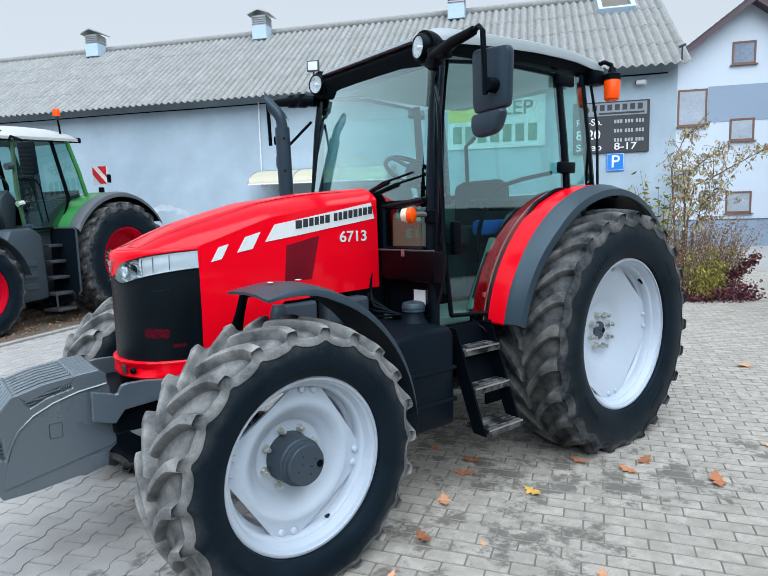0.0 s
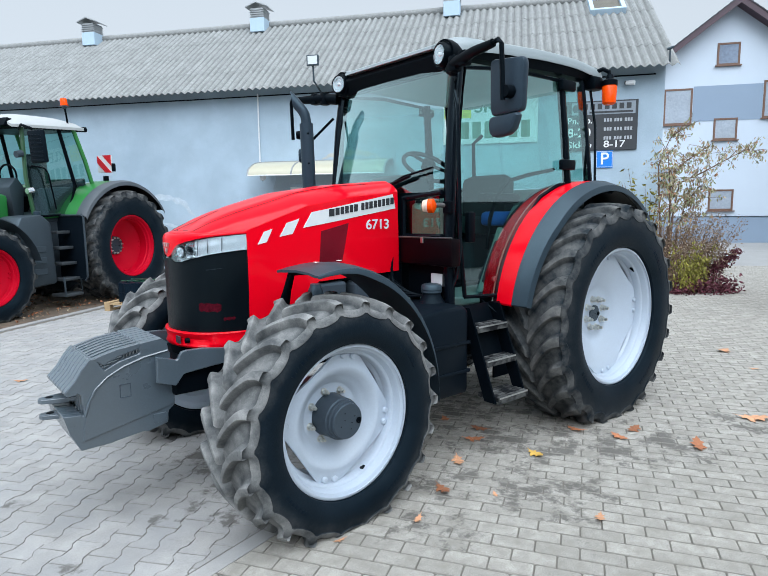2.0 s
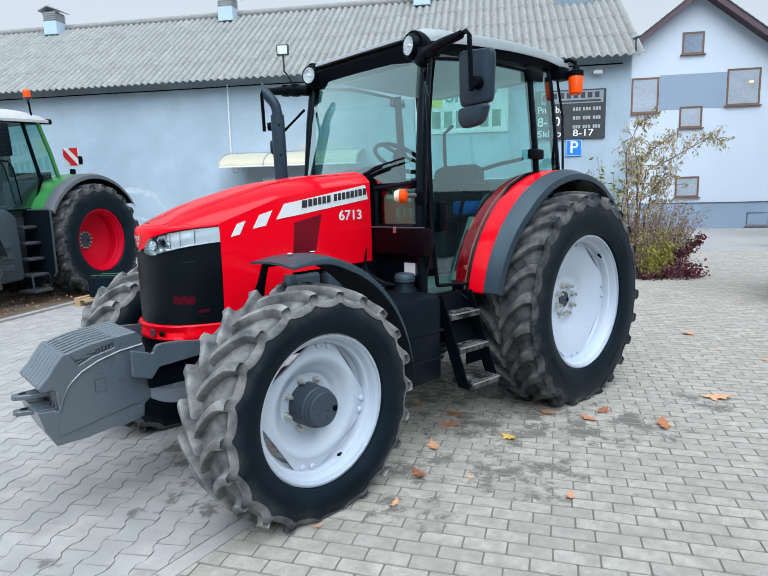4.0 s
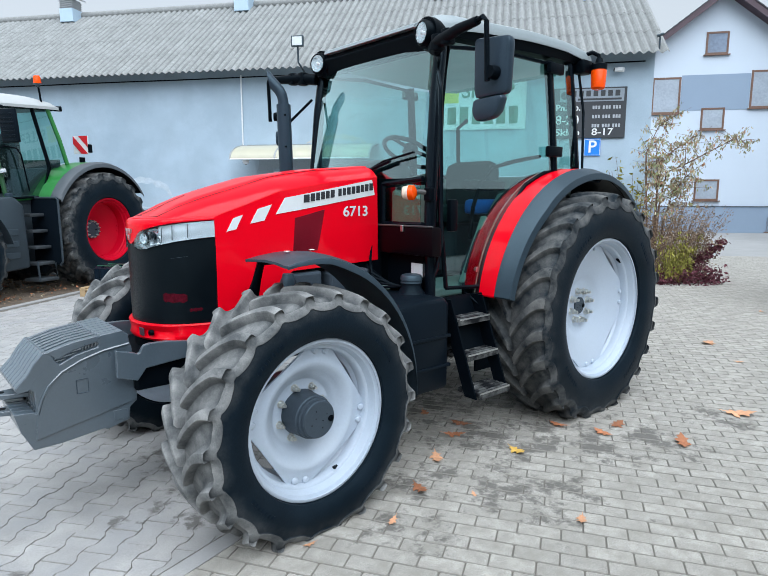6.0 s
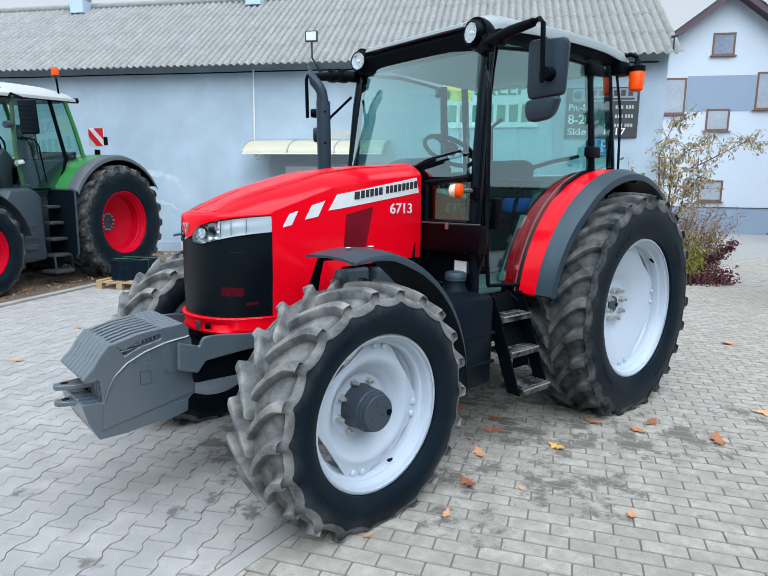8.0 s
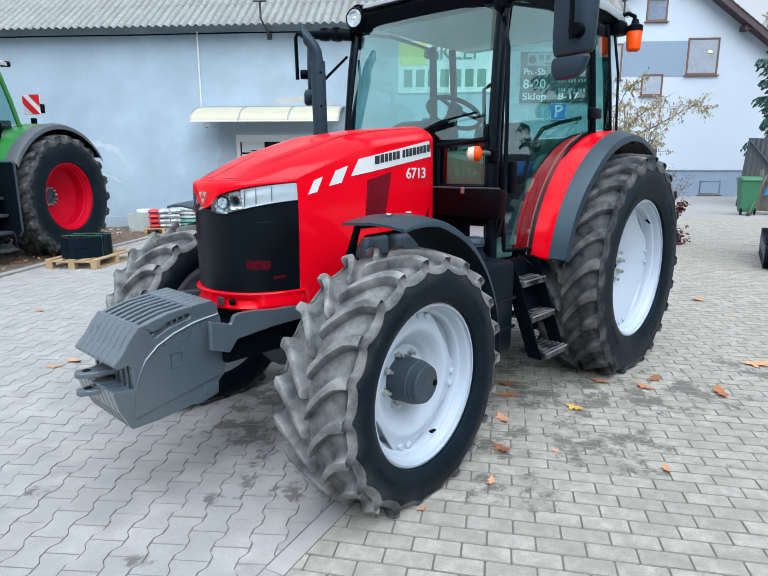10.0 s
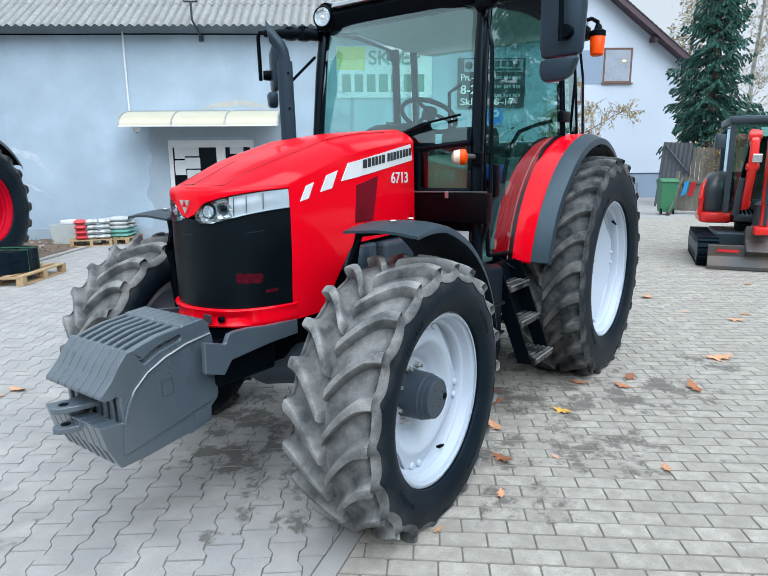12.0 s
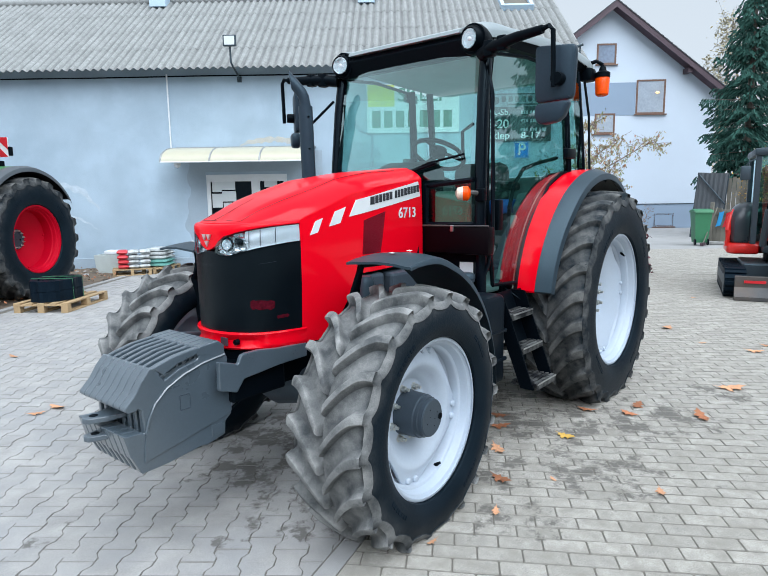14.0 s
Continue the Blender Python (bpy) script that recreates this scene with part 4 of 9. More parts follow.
# ---- red tractor: x backwards, front towards -x, its left side towards -y ----
def wheel(parent, name, centre, Rt, Rf, yo, yi, lugs, lug_h, lug_w, tread, steer=0.0, camber=0.0, disc=None, hub=None, nuts=None, rim_mat=None, lobe_at=0.0, valve_at=None, flip=1, rim_label="", marks=True):
    """A farm wheel; yo is the outer rim face, yi the inner one, both from the wheel's centre; flip=-1 for the other side."""
    cx, cy, cz = centre
    rim_mat = rim_mat or RIM_GREY
    bm = bmesh.new()
    pr = [(Rf, yo - 0.006), (Rf + 0.006, yo - 0.002), (Rf + 0.005, yo + 0.006), (Rf - 0.004, yo + 0.010), (Rf - 0.013, yo + 0.013), (Rf - 0.018, yo + 0.022), (Rf - 0.022, yo + 0.046), (Rf - 0.026, yo + 0.052), (Rf - 0.036, yo + 0.055), (Rf - 0.041, yo + 0.062),
          (Rf - 0.044, yo + 0.105), (Rf - 0.060, yo + 0.122), (Rf - 0.062, yi - 0.10), (Rf - 0.045, yi - 0.08), (Rf - 0.03, yi - 0.02), (Rf, yi)]
    back = [(r - 0.010, y) for r, y in pr[::-1]]
    add_lathe(bm, pr + back, 72, closed=True)
    w = part(name, bm, rim_mat, parent, rim_label, True)
    w.matrix_local = Matrix.Translation((cx, cy, cz)) @ pose(0, 0, 0, camber, 0, steer) @ Matrix.Diagonal((1, flip, 1, 1))
    # tyre
    mid, half = (yo + yi) / 2, (yi - yo) / 2
    Rc = Rt - lug_h
    h = Rc - Rf
    # tread and sidewall as one skin for each half: narrow bars sweep from the middle to the shoulder, scooped beds between them
    adv = half * 1.10 / Rt
    ACROSS = ((-0.5, 0.02), (-0.42, 0.0), (-0.33, 0.02), (-0.25, 0.10), (-0.185, 0.36), (-0.145, 0.80), (-0.118, 0.96), (-0.05, 1.0), (0.05, 1.0), (0.112, 0.965), (0.136, 0.82), (0.155, 0.30), (0.185, 0.06), (0.26, 0.0), (0.38, 0.0))
    steps = [(0.0, 0.0), (0.015, 0.0), (0.035, 0.75), (0.06, 0.97), (0.12, 1.0), (0.24, 1.0), (0.36, 1.0), (0.48, 1.0), (0.60, 1.0), (0.71, 1.0), (0.80, 1.0), (0.87, 1.0), (0.93, 1.0), (0.975, 1.0)]
    rows_t = []
    for s, hf in steps:
        y = mid - (half + 0.020) * s
        rb = Rc + float(np.interp(s, [0, 0.45, 0.65, 0.80, 0.90, 1.0], [0.004, 0.0, -0.003, -0.010, -0.020, -0.036]))
        rows_t.append((s, hf, rb, y, Rt - 0.014 * s * s - 0.014 * max(0.0, s - 0.84) / 0.15, y - 0.022 * max(0, s - 0.8) / 0.17))
    n_tread = len(steps) + 3
    for q, (r0_, y0_, r1_, y1_) in enumerate(((0.90, -0.022, 1.10, -0.014), (0.83, -0.034, 0.99, -0.027), (0.765, -0.042, 0.925, -0.0345), (0.725, -0.0445, 0.895, -0.0355), (0.705, -0.0405, 0.875, -0.0335), (0.64, -0.0430, 0.79, -0.0385),
                                              (0.52, -0.0475, 0.58, -0.0465), (0.40, -0.0490, 0.40, -0.0490), (0.30, -0.0470, 0.30, -0.0470), (0.20, -0.0410, 0.20, -0.0410), (0.10, -0.0290, 0.10, -0.0290), (0.05, -0.0220, 0.05, -0.0220), (0.035, -0.012, 0.035, -0.012))):
        rows_t.append((1.0, 1.0, Rf + r0_ * h, yo + y0_, Rf + r1_ * h, yo + y1_))
    rows_t += [(1.0, 0.0, Rf + 0.012, yo - 0.004, 0, 0), (1.0, 0.0, Rf - 0.012, yo + 0.03, 0, 0)]
    rl = random.Random(int(Rt * 1000) + lugs)
    wear = [rl.uniform(0.88, 1.0) for _ in range(lugs)]
    bm = bmesh.new()
    pitch_a = 2 * math.pi / lugs
    wide_k = lug_w / 0.042
    for sidek in (0, 1):
        grid_rows = []
        for q, (s, hf, rb, yb, rt_, yt) in enumerate(rows_t):
            sc = min(s, 1.0)
            turn = adv * (1 - (1 - sc) ** 1.55) * 1.05
            swell = (0.90 + 0.22 * sc) * wide_k
            row = []
            for k in range(lugs):
                for u, hh in ACROSS:
                    un = u * swell if abs(u) < 0.2 else u * (1 + (swell - 1) * 0.4) if abs(u) < 0.45 else u
                    f = hh * hf * (wear[k] if hh > 0.5 else 1)
                    if q >= len(steps):
                        near = max(0.0, 1 - 2 * abs(u))
                        edge_f = 1 - math.sqrt(max(0.0, 1 - near * near))
                        f = hf * (hh + (edge_f - hh) * min(1.0, (q - len(steps) + 1) / 3))
                    a = pitch_a * (k + 0.5 * sidek + un) - turn
                    r, y = rb + (rt_ - rb) * f if hf else rb, yb + (yt - yb) * f if hf else yb
                    n_ = noise.noise(Vector((r * math.cos(a), y, r * math.sin(a))) * 22 + Vector((cx, cy, 0)))
                    r += 0.0022 * n_ if r > Rf + 0.72 * h else 0
                    y = 2 * mid - y if sidek else y
                    row.append((r * math.cos(a), y, r * math.sin(a)))
            grid_rows.append(row)
        first = len(bm.faces)
        add_grid(bm, grid_rows, True)
        bm.faces.ensure_lookup_table()
        for q in range(first, first + n_tread * lugs * len(ACROSS)):
            bm.faces[q].material_index = 1
    low = -cz + 0.003
    for v in bm.verts:
        if v.co.z < low:
            push = low - v.co.z
            v.co.z = low + 0.02 * push
            v.co.y += (v.co.y - mid) * 0.5 * push
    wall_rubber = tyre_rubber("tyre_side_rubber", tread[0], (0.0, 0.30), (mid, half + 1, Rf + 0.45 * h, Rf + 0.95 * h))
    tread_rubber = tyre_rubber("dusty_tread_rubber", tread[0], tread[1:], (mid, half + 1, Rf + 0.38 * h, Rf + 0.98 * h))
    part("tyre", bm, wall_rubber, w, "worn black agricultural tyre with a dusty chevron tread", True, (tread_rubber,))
    if marks:
        bm = bmesh.new()
        for a0 in (0.5, 2.1, 3.7, 5.2):
            for k in range(7):
                a = a0 + k * 0.052
                r0, r1 = Rf + 0.36 * h, Rf + 0.45 * h
                ys_ = yo - 0.050
                for dr in ((r0, r1),):
                    c_, s_ = math.cos(a), math.sin(a)
                    t_ = 0.005 if k % 3 else 0.008
                    vs = [bm.verts.new((r * c_ - t_ * q * s_, y_, r * s_ + t_ * q * c_)) for y_ in (ys_ + 0.004, ys_ - 0.0012) for r in dr for q in (-1, 1)]
                    for f in ((0, 1, 3, 2), (4, 6, 7, 5), (0, 4, 5, 1), (2, 3, 7, 6), (0, 2, 6, 4), (1, 5, 7, 3)):
                        bm.faces.new([vs[i] for i in f])
        part("sidewall_mark", bm, RUBBER, w, "raised worn bars of sidewall lettering")["kind"] = "stuff"
    # disc with four lobes
    rows_f = []
    seg = 96
    for k in range(seg):
        a = 2 * math.pi * k / seg
        d = (a - lobe_at + math.pi / 4) % (math.pi / 2) - math.pi / 4
        r_out = disc["r"]
        if abs(d) >= disc["lobe"]:
            r_out = disc["r"] * math.cos(math.pi / 4 - disc["lobe"]) / math.cos(math.pi / 4 - abs(d))
        pr_r, pr_y = [p[0] for p in disc["prof"]], [p[1] for p in disc["prof"]]
        row = []
        for i, (r, y) in enumerate(disc["prof"]):
            r2 = min(r, r_out)
            row.append((r2 * math.cos(a), float(np.interp(r2, pr_r, pr_y)), r2 * math.sin(a)))
        rows_f.append(row)
    bm = bmesh.new()
    fr_ = add_grid(bm, [[row[i] for row in rows_f] for i in range(len(rows_f[0]))], True)
    bk_ = add_grid(bm, [[(row[i][0], row[i][1] + 0.014, row[i][2]) for row in rows_f] for i in range(len(rows_f[0]))], True)
    for q, w_ in ((fr_[0], bk_[0]), (fr_[-1], bk_[-1])):
        for k in range(seg):
            bm.faces.new((q[k], q[(k + 1) % seg], w_[(k + 1) % seg], w_[k]))
    bmesh.ops.remove_doubles(bm, verts=bm.verts, dist=0.0004)
    part("wheel_disc", bm, rim_mat, w, "", True)
    for q in range(4):
        for dd in (-0.10, 0.10):
            a = lobe_at + q * math.pi / 2 + dd
            r = disc["r"] - 0.022
            y = float(np.interp(r, pr_r, pr_y))
            part("bolt", lathe([(0.017, y + 0.01), (0.017, y - 0.008), (0.012, y - 0.014), (0.001, y - 0.015)], 12, "y", (r * math.cos(a), 0, r * math.sin(a))), rim_mat, w, "", True)
    if nuts:
        n, r, y, s = nuts
        for k in range(n):
            a = 2 * math.pi * (k + 0.35) / n
            bm = lathe([(0.022 * s, y + 0.012), (0.022 * s, y), (0.016 * s, y - 0.001), (0.016 * s, y - 0.024 * s), (0.009 * s, y - 0.026 * s), (0.009 * s, y - 0.045 * s), (0.001, y - 0.046 * s)], 10, "y", (r * math.cos(a), 0, r * math.sin(a)))
            part("wheel_nut", bm, ZINC_NUT, w, "zinc-plated wheel nut")
    if hub:
        hc_ = part("hub_cap", lathe(hub, 40), HUB_GREY, w, "dark grey round hub cover", True)
        r_h, y_h = hub[1]
        for k in range(4):
            a = 0.4 + k * math.pi / 2
            part("hub_screw", lathe([(0.0032, y_h + 0.003), (0.0032, y_h - 0.001), (0.001, y_h - 0.0015)], 8, "y", (r_h * 0.55 * math.cos(a), 0, r_h * 0.55 * math.sin(a))), BLACK, hc_)
        part("hub_groove", box(-r_h * 0.30, r_h * 0.35, y_h - 0.0008, y_h + 0.002, -0.0016, 0.0016, 0, pose(0, 0, 0, 0, 24, 0)), BLACK, hc_)
        part("hub_plug", lathe([(0.016, y_h + 0.003), (0.016, y_h - 0.004), (0.008, y_h - 0.005), (0.008, y_h - 0.001), (0.001, y_h - 0.001)], 14, "y", (r_h * 0.78, 0, -r_h * 0.1)), BLACK, hc_)
    if valve_at is not None:
        a, r, y = valve_at
        part("valve", tube([(r * math.cos(a), y, r * math.sin(a)), ((r - 0.03) * math.cos(a), y - 0.035, (r - 0.03) * math.sin(a))], [0.011, 0.006], 8), BLACK, w)
    return w


tractor = thing("tractor", pose(0, 0, 0), "red farm tractor with grey-roofed glazed cab and front weights", "tractor")
FRONT_DISC = {"r": 0.336, "lobe": 0.20, "prof": [(0.085, 0.156), (0.125, 0.156), (0.158, 0.156), (0.168, 0.151), (0.176, 0.136), (0.192, 0.128), (0.212, 0.106), (0.236, 0.082), (0.252, 0.074), (0.262, 0.074), (0.274, 0.079), (0.29, 0.082), (0.336, 0.088)]}
REAR_DISC = {"r": 0.455, "lobe": 0.30, "prof": [(0.055, 0.20), (0.10, 0.20), (0.165, 0.198), (0.200, 0.192), (0.222, 0.176), (0.26, 0.160), (0.33, 0.132), (0.40, 0.112), (0.425, 0.107), (0.455, 0.105)]}
FRONT_HUB = [(0.001, 0.005), (0.085, 0.006), (0.090, 0.010), (0.0905, 0.030), (0.098, 0.033), (0.099, 0.050), (0.105, 0.055), (0.108, 0.14), (0.113, 0.160)]
REAR_HUB = [(0.001, 0.19), (0.062, 0.19), (0.065, 0.21)]
FRONT_DUST = ((0.262, 0.264, 0.258), 0.30, 1.0)   # colour, thinnest and thickest cover
REAR_DUST = ((0.180, 0.178, 0.170), 0.05, 0.72)
FX, FZ, FY = -2.469, 0.546, 1.044
RX, RZ, RY = 0.0, 0.772, 1.088
for sgn in (-1, 1):
    wheel(tractor, "front_wheel", (FX, sgn * FY, FZ), 0.628, 0.381, 0.0, 0.335, 22, 0.050, 0.038, FRONT_DUST, steer=2.15, camber=0.0, disc=FRONT_DISC, hub=FRONT_HUB, nuts=(8, 0.130, 0.154, 0.9), lobe_at=math.radians(78), valve_at=(math.radians(-66), 0.335, 0.075), flip=-sgn, rim_label="pale grey front rim on a bolted lobed disc")
    wheel(tractor, "rear_wheel", (RX, sgn * RY, RZ), 0.845, 0.508, 0.0, 0.43, 25, 0.046, 0.048, REAR_DUST, disc=REAR_DISC, hub=REAR_HUB, nuts=(8, 0.115, 0.196, 1.25), lobe_at=math.radians(4), valve_at=(math.radians(48), 0.455, 0.075), flip=-sgn, rim_label="pale grey rear rim with a dished disc")

# Bonnet: an outline in plan, carried up as side walls, closed by a crowned top
HALF = [(-1.45, 0.262), (-1.62, 0.285), (-1.80, 0.308), (-1.95, 0.328), (-2.10, 0.345), (-2.25, 0.347), (-2.40, 0.346), (-2.52, 0.342), (-2.62, 0.334), (-2.70, 0.317), (-2.77, 0.292), (-2.825, 0.260), (-2.866, 0.220), (-2.897, 0.170), (-2.919, 0.116), (-2.932, 0.06), (-2.937, 0.0)]


def crease(x):
    return float(np.interp(x, [-2.97, -2.85, -2.62, -2.23, -1.9, -1.52, -1.45], [1.455, 1.462, 1.470, 1.603, 1.655, 1.692, 1.70]))


def crown(x):
    return float(np.interp(x, [-2.97, -2.94, -2.87, -2.72, -2.62, -2.5, -2.39, -2.23, -1.8, -1.45], [0.0, 0.005, 0.014, 0.065, 0.097, 0.094, 0.089, 0.080, 0.075, 0.070]))


def low_edge(x):
    return float(np.interp(x, [-2.97, -2.44, -2.40, -2.20, -2.16, -1.45], [0.82, 0.835, 0.86, 1.13, 1.155, 1.165]))


def side_point(x, y, z):
    """Leans the side in a little towards the crease."""
    k = 1 - 0.035 * max(0.0, (z - 1.35) / 0.35) - 0.04 * max(0.0, (1.15 - z) / 0.35)
    return (x, y * k, z)


def resample(points, n):
    pts = [Vector((p[0], p[1])) for p in points]
    L = [0]
    for a, b in zip(pts, pts[1:]):
        L.append(L[-1] + (b - a).length)
    out = []
    for k in range(n):
        d = L[-1] * k / (n - 1)
        out.append((float(np.interp(d, L, [p.x for p in pts])), float(np.interp(d, L, [p.y for p in pts]))))
    return out


half = resample(HALF, 60)
# side panels back of the lamps
for sgn in (-1, 1):
    bm = bmesh.new()
    rows = []
    for x, y in half:
        if x < -2.64:
            break
        z0, z1 = low_edge(x), crease(x)
        rows.append([side_point(x, sgn * y, z0 + (z1 - z0) * k / 8) for k in range(9)])
    add_sheet(bm, rows, (0, -sgn * 0.018, 0))
    part("side_panel", bm, RED, tractor, "red bonnet side panel", True)
FR = [1.0, 0.985, 0.90, 0.80, 0.68, 0.575, 0.545, 0.40, 0.2, 0.0]


def top_rise(x):
    u = 0.08 * min(1.0, max(0.0, (x + 2.87) / 0.15))
    return [0.0, 0.10, 0.40, 0.66, 0.85, 0.95, 0.97 + u, 1.03 + u, 1.06 + u, 1.08 + u]


def top_z(x, y):
    yy = side_point(x, float(np.interp(x, [p[0] for p in half[::-1]], [p[1] for p in half[::-1]])), crease(x))[1]
    return crease(x) + crown(x) * float(np.interp(abs(y) / yy, FR[::-1], top_rise(x)[::-1]))


def drawn_in(x, y):
    """The top's edge stands a little inside the nose, so that the front rolls over."""
    return x + 0.030 * min(1.0, max(0.0, (-2.74 - x) / 0.20)), y * (1 - 0.085 * min(1.0, max(0.0, (-2.58 - x) / 0.14)))


# top
bm = bmesh.new()
rows = []
for x, y in half:
    z, c = crease(x), crown(x)
    yy = side_point(x, y, z)[1]
    fr = FR
    hh = top_rise(x)
    rows.append([(*drawn_in(x, -yy * a), z + c * b) for a, b in zip(fr, hh)] + [(*drawn_in(x, yy * a), z + c * b) for a, b in zip(fr[-2::-1], hh[-2::-1])])
add_sheet(bm, rows, (0, 0, -0.015))
part("bonnet_top", bm, RED, tractor, "glossy red bonnet top with a raised middle", True)
for sgn in (-1, 1):
    line_ = [(x, float(np.interp(x, [-2.866, -2.64, -2.39, -1.62], [0.172, 0.186, 0.200, 0.158]))) for x in np.linspace(-2.866, -1.62, 30)]
    line_ = [(-2.884, 0.022 if sgn > 0 else 0.066), (-2.880, 0.10), (-2.872, 0.155)] + line_
    part("bonnet_seam", tube([(*drawn_in(x, sgn * y), top_z(x, y) + 0.0006) for x, y in line_], 0.0020, 5), MAROON, tractor, "shadow gap beside the raised bonnet panel")
part("bonnet_seam", tube([(x, 0.022, top_z(x, 0.022) + 0.0006) for x in np.linspace(-2.884, -2.62, 10)], 0.0016, 5), MAROON, tractor, "shadow gap along the bonnet's middle")
# nose strip above the lamps, with the point between them
nose = [p for p in half if p[0] < -2.60]


def lamp_top(x, y):
    return float(np.interp(abs(y), [0.0, 0.05, 0.10, 0.2, 0.34], [1.328, 1.345, 1.395, 1.425, 1.458]))


def lamp_low(x, y):
    return float(np.interp(abs(y), [0.0, 0.045, 0.075, 0.13, 0.22, 0.34], [1.325, 1.322, 1.305, 1.302, 1.328, 1.368]))


full = [(x, -y) for x, y in nose] + [(x, y) for x, y in nose[-2::-1]]
bm = bmesh.new()
rows = []
for x, y in full:
    zl, zt = lamp_top(x, y), crease(x) + 0.001
    roll = min(0.030, 0.6 * (zt - zl))
    row = [side_point(x, y, zl + (zt - roll - zl) * k / 3) for k in range(4)]
    ox, oy, _ = side_point(x, y, zt)
    ix, iy = drawn_in(ox, oy)
    for k in range(1, 7):
        th = math.pi / 2 * k / 6
        w_ = 1 - math.cos(th)
        row.append((ox + (ix - ox) * w_, oy + (iy - oy) * w_, zt - roll + roll * math.sin(th)))
    rows.append(row)
add_sheet(bm, rows, (0.02, 0, 0))
part("nose_strip", bm, RED, tractor, "red nose strip over the headlights", True)
for sgn in (-1, 1):
    pts = [p for p in (full if sgn < 0 else full[::-1]) if p[1] * sgn > 0.045]
    bm = bmesh.new()
    add_sheet(bm, [[Vector(side_point(x, y, lamp_low(x, y) + (lamp_top(x, y) - lamp_low(x, y)) * k / 4)) + Vector((-0.003, 0, 0)) for k in range(5)] for x, y in pts], (0.006, 0, 0))
    lens = part("headlight", bm, CLEAR_GLASS, tractor, "clear headlight with chrome reflectors", True)
    edge_ = [Vector(side_point(x, y, lamp_low(x, y))) for x, y in pts] + [Vector(side_point(x, y, lamp_top(x, y))) for x, y in pts[::-1]]
    edge_ = [p + Vector((-0.004, sgn * 0.001, 0)) for p in edge_]
    part("lamp_frame", tube(edge_[:len(pts)], 0.0022, 6), BLACK, lens, "black seal round the headlight", True)
    bm = bmesh.new()
    rnd_l = random.Random(19)
    fine_l = [pts[0]] + [(a_[0] + (b_[0] - a_[0]) * q_, a_[1] + (b_[1] - a_[1]) * q_) for a_, b_ in zip(pts, pts[1:]) for q_ in (0.5, 1.0)]
    add_grid(bm, [[Vector(side_point(x, y, lamp_low(x, y) + 0.004 + (lamp_top(x, y) - lamp_low(x, y) - 0.008) * k / 10)) + Vector((0.022 + (rnd_l.uniform(-0.009, 0.009) if abs(y) < 0.21 else 0.004 * math.sin(k * 0.9)), 0, 0)) for k in range(11)] for x, y in fine_l])
    for f in bm.faces:
        f.material_index = 1 if abs(f.calc_center_median().y) < 0.205 else 0
    part("reflector", bm, LAMP_SILVER, lens, "bright faceted reflector", False, (CHROME,))
    for y_r in (0.225, 0.262, 0.298):
        x_r = float(np.interp(y_r, [p[1] for p in nose[::-1]], [p[0] for p in nose[::-1]]))
        part("lens_rib", tube([(x_r + 0.006, sgn * (y_r - 0.004), lamp_low(x_r, y_r) + 0.012), (x_r + 0.006, sgn * y_r, lamp_top(x_r, y_r) - 0.012)], 0.0022, 5), RING_GREY, lens, "moulded rib in the lens")
    for y0, rr_ in ((0.120, 0.026), (0.182, 0.026)):
        ny, nx = [p[1] for p in nose[::-1]], [p[0] for p in nose[::-1]]
        x0 = float(np.interp(y0, ny, nx))
        k_ = (float(np.interp(y0 + 0.03, ny, nx)) - float(np.interp(y0 - 0.03, ny, nx))) / 0.06
        m_ = pose(x0 + 0.008, sgn * y0, 1.357 + 0.2 * (y0 - 0.11), 0, 0, math.degrees(math.atan(-sgn * k_)))
        for nm_, prof_, mt_, lb_ in (("bulb_bowl", [(rr_ * 1.12, 0.002), (rr_ * 1.0, -0.003), (rr_ * 0.9, 0.004), (rr_ * 0.62, 0.016), (rr_ * 0.45, 0.019)], CHROME, "round chrome bowl"),) + ((("projector_lens", [(0.001, -0.003), (rr_ * 0.4, -0.001), (rr_ * 0.66, 0.006), (rr_ * 0.74, 0.014)], BLACK_GLOSS, "dark glass projector lens"),) if y0 > 0.15 else (("bulb", [(0.001, -0.001), (rr_ * 0.3, 0.002), (rr_ * 0.46, 0.018)], LAMP_SILVER, "clear bulb"), ("bulb_shade", [(rr_ * 1.13, 0.001), (rr_ * 1.30, 0.000), (rr_ * 1.36, 0.008)], BLACK_GLOSS, "dark ring round the bowl"))):
            ob = part(nm_, lathe(prof_, 12 if nm_ == "bulb_bowl" else 20, "x", (0, 0, 0), False), mt_, lens, lb_, nm_ != "bulb_bowl")
            ob.matrix_local = m_
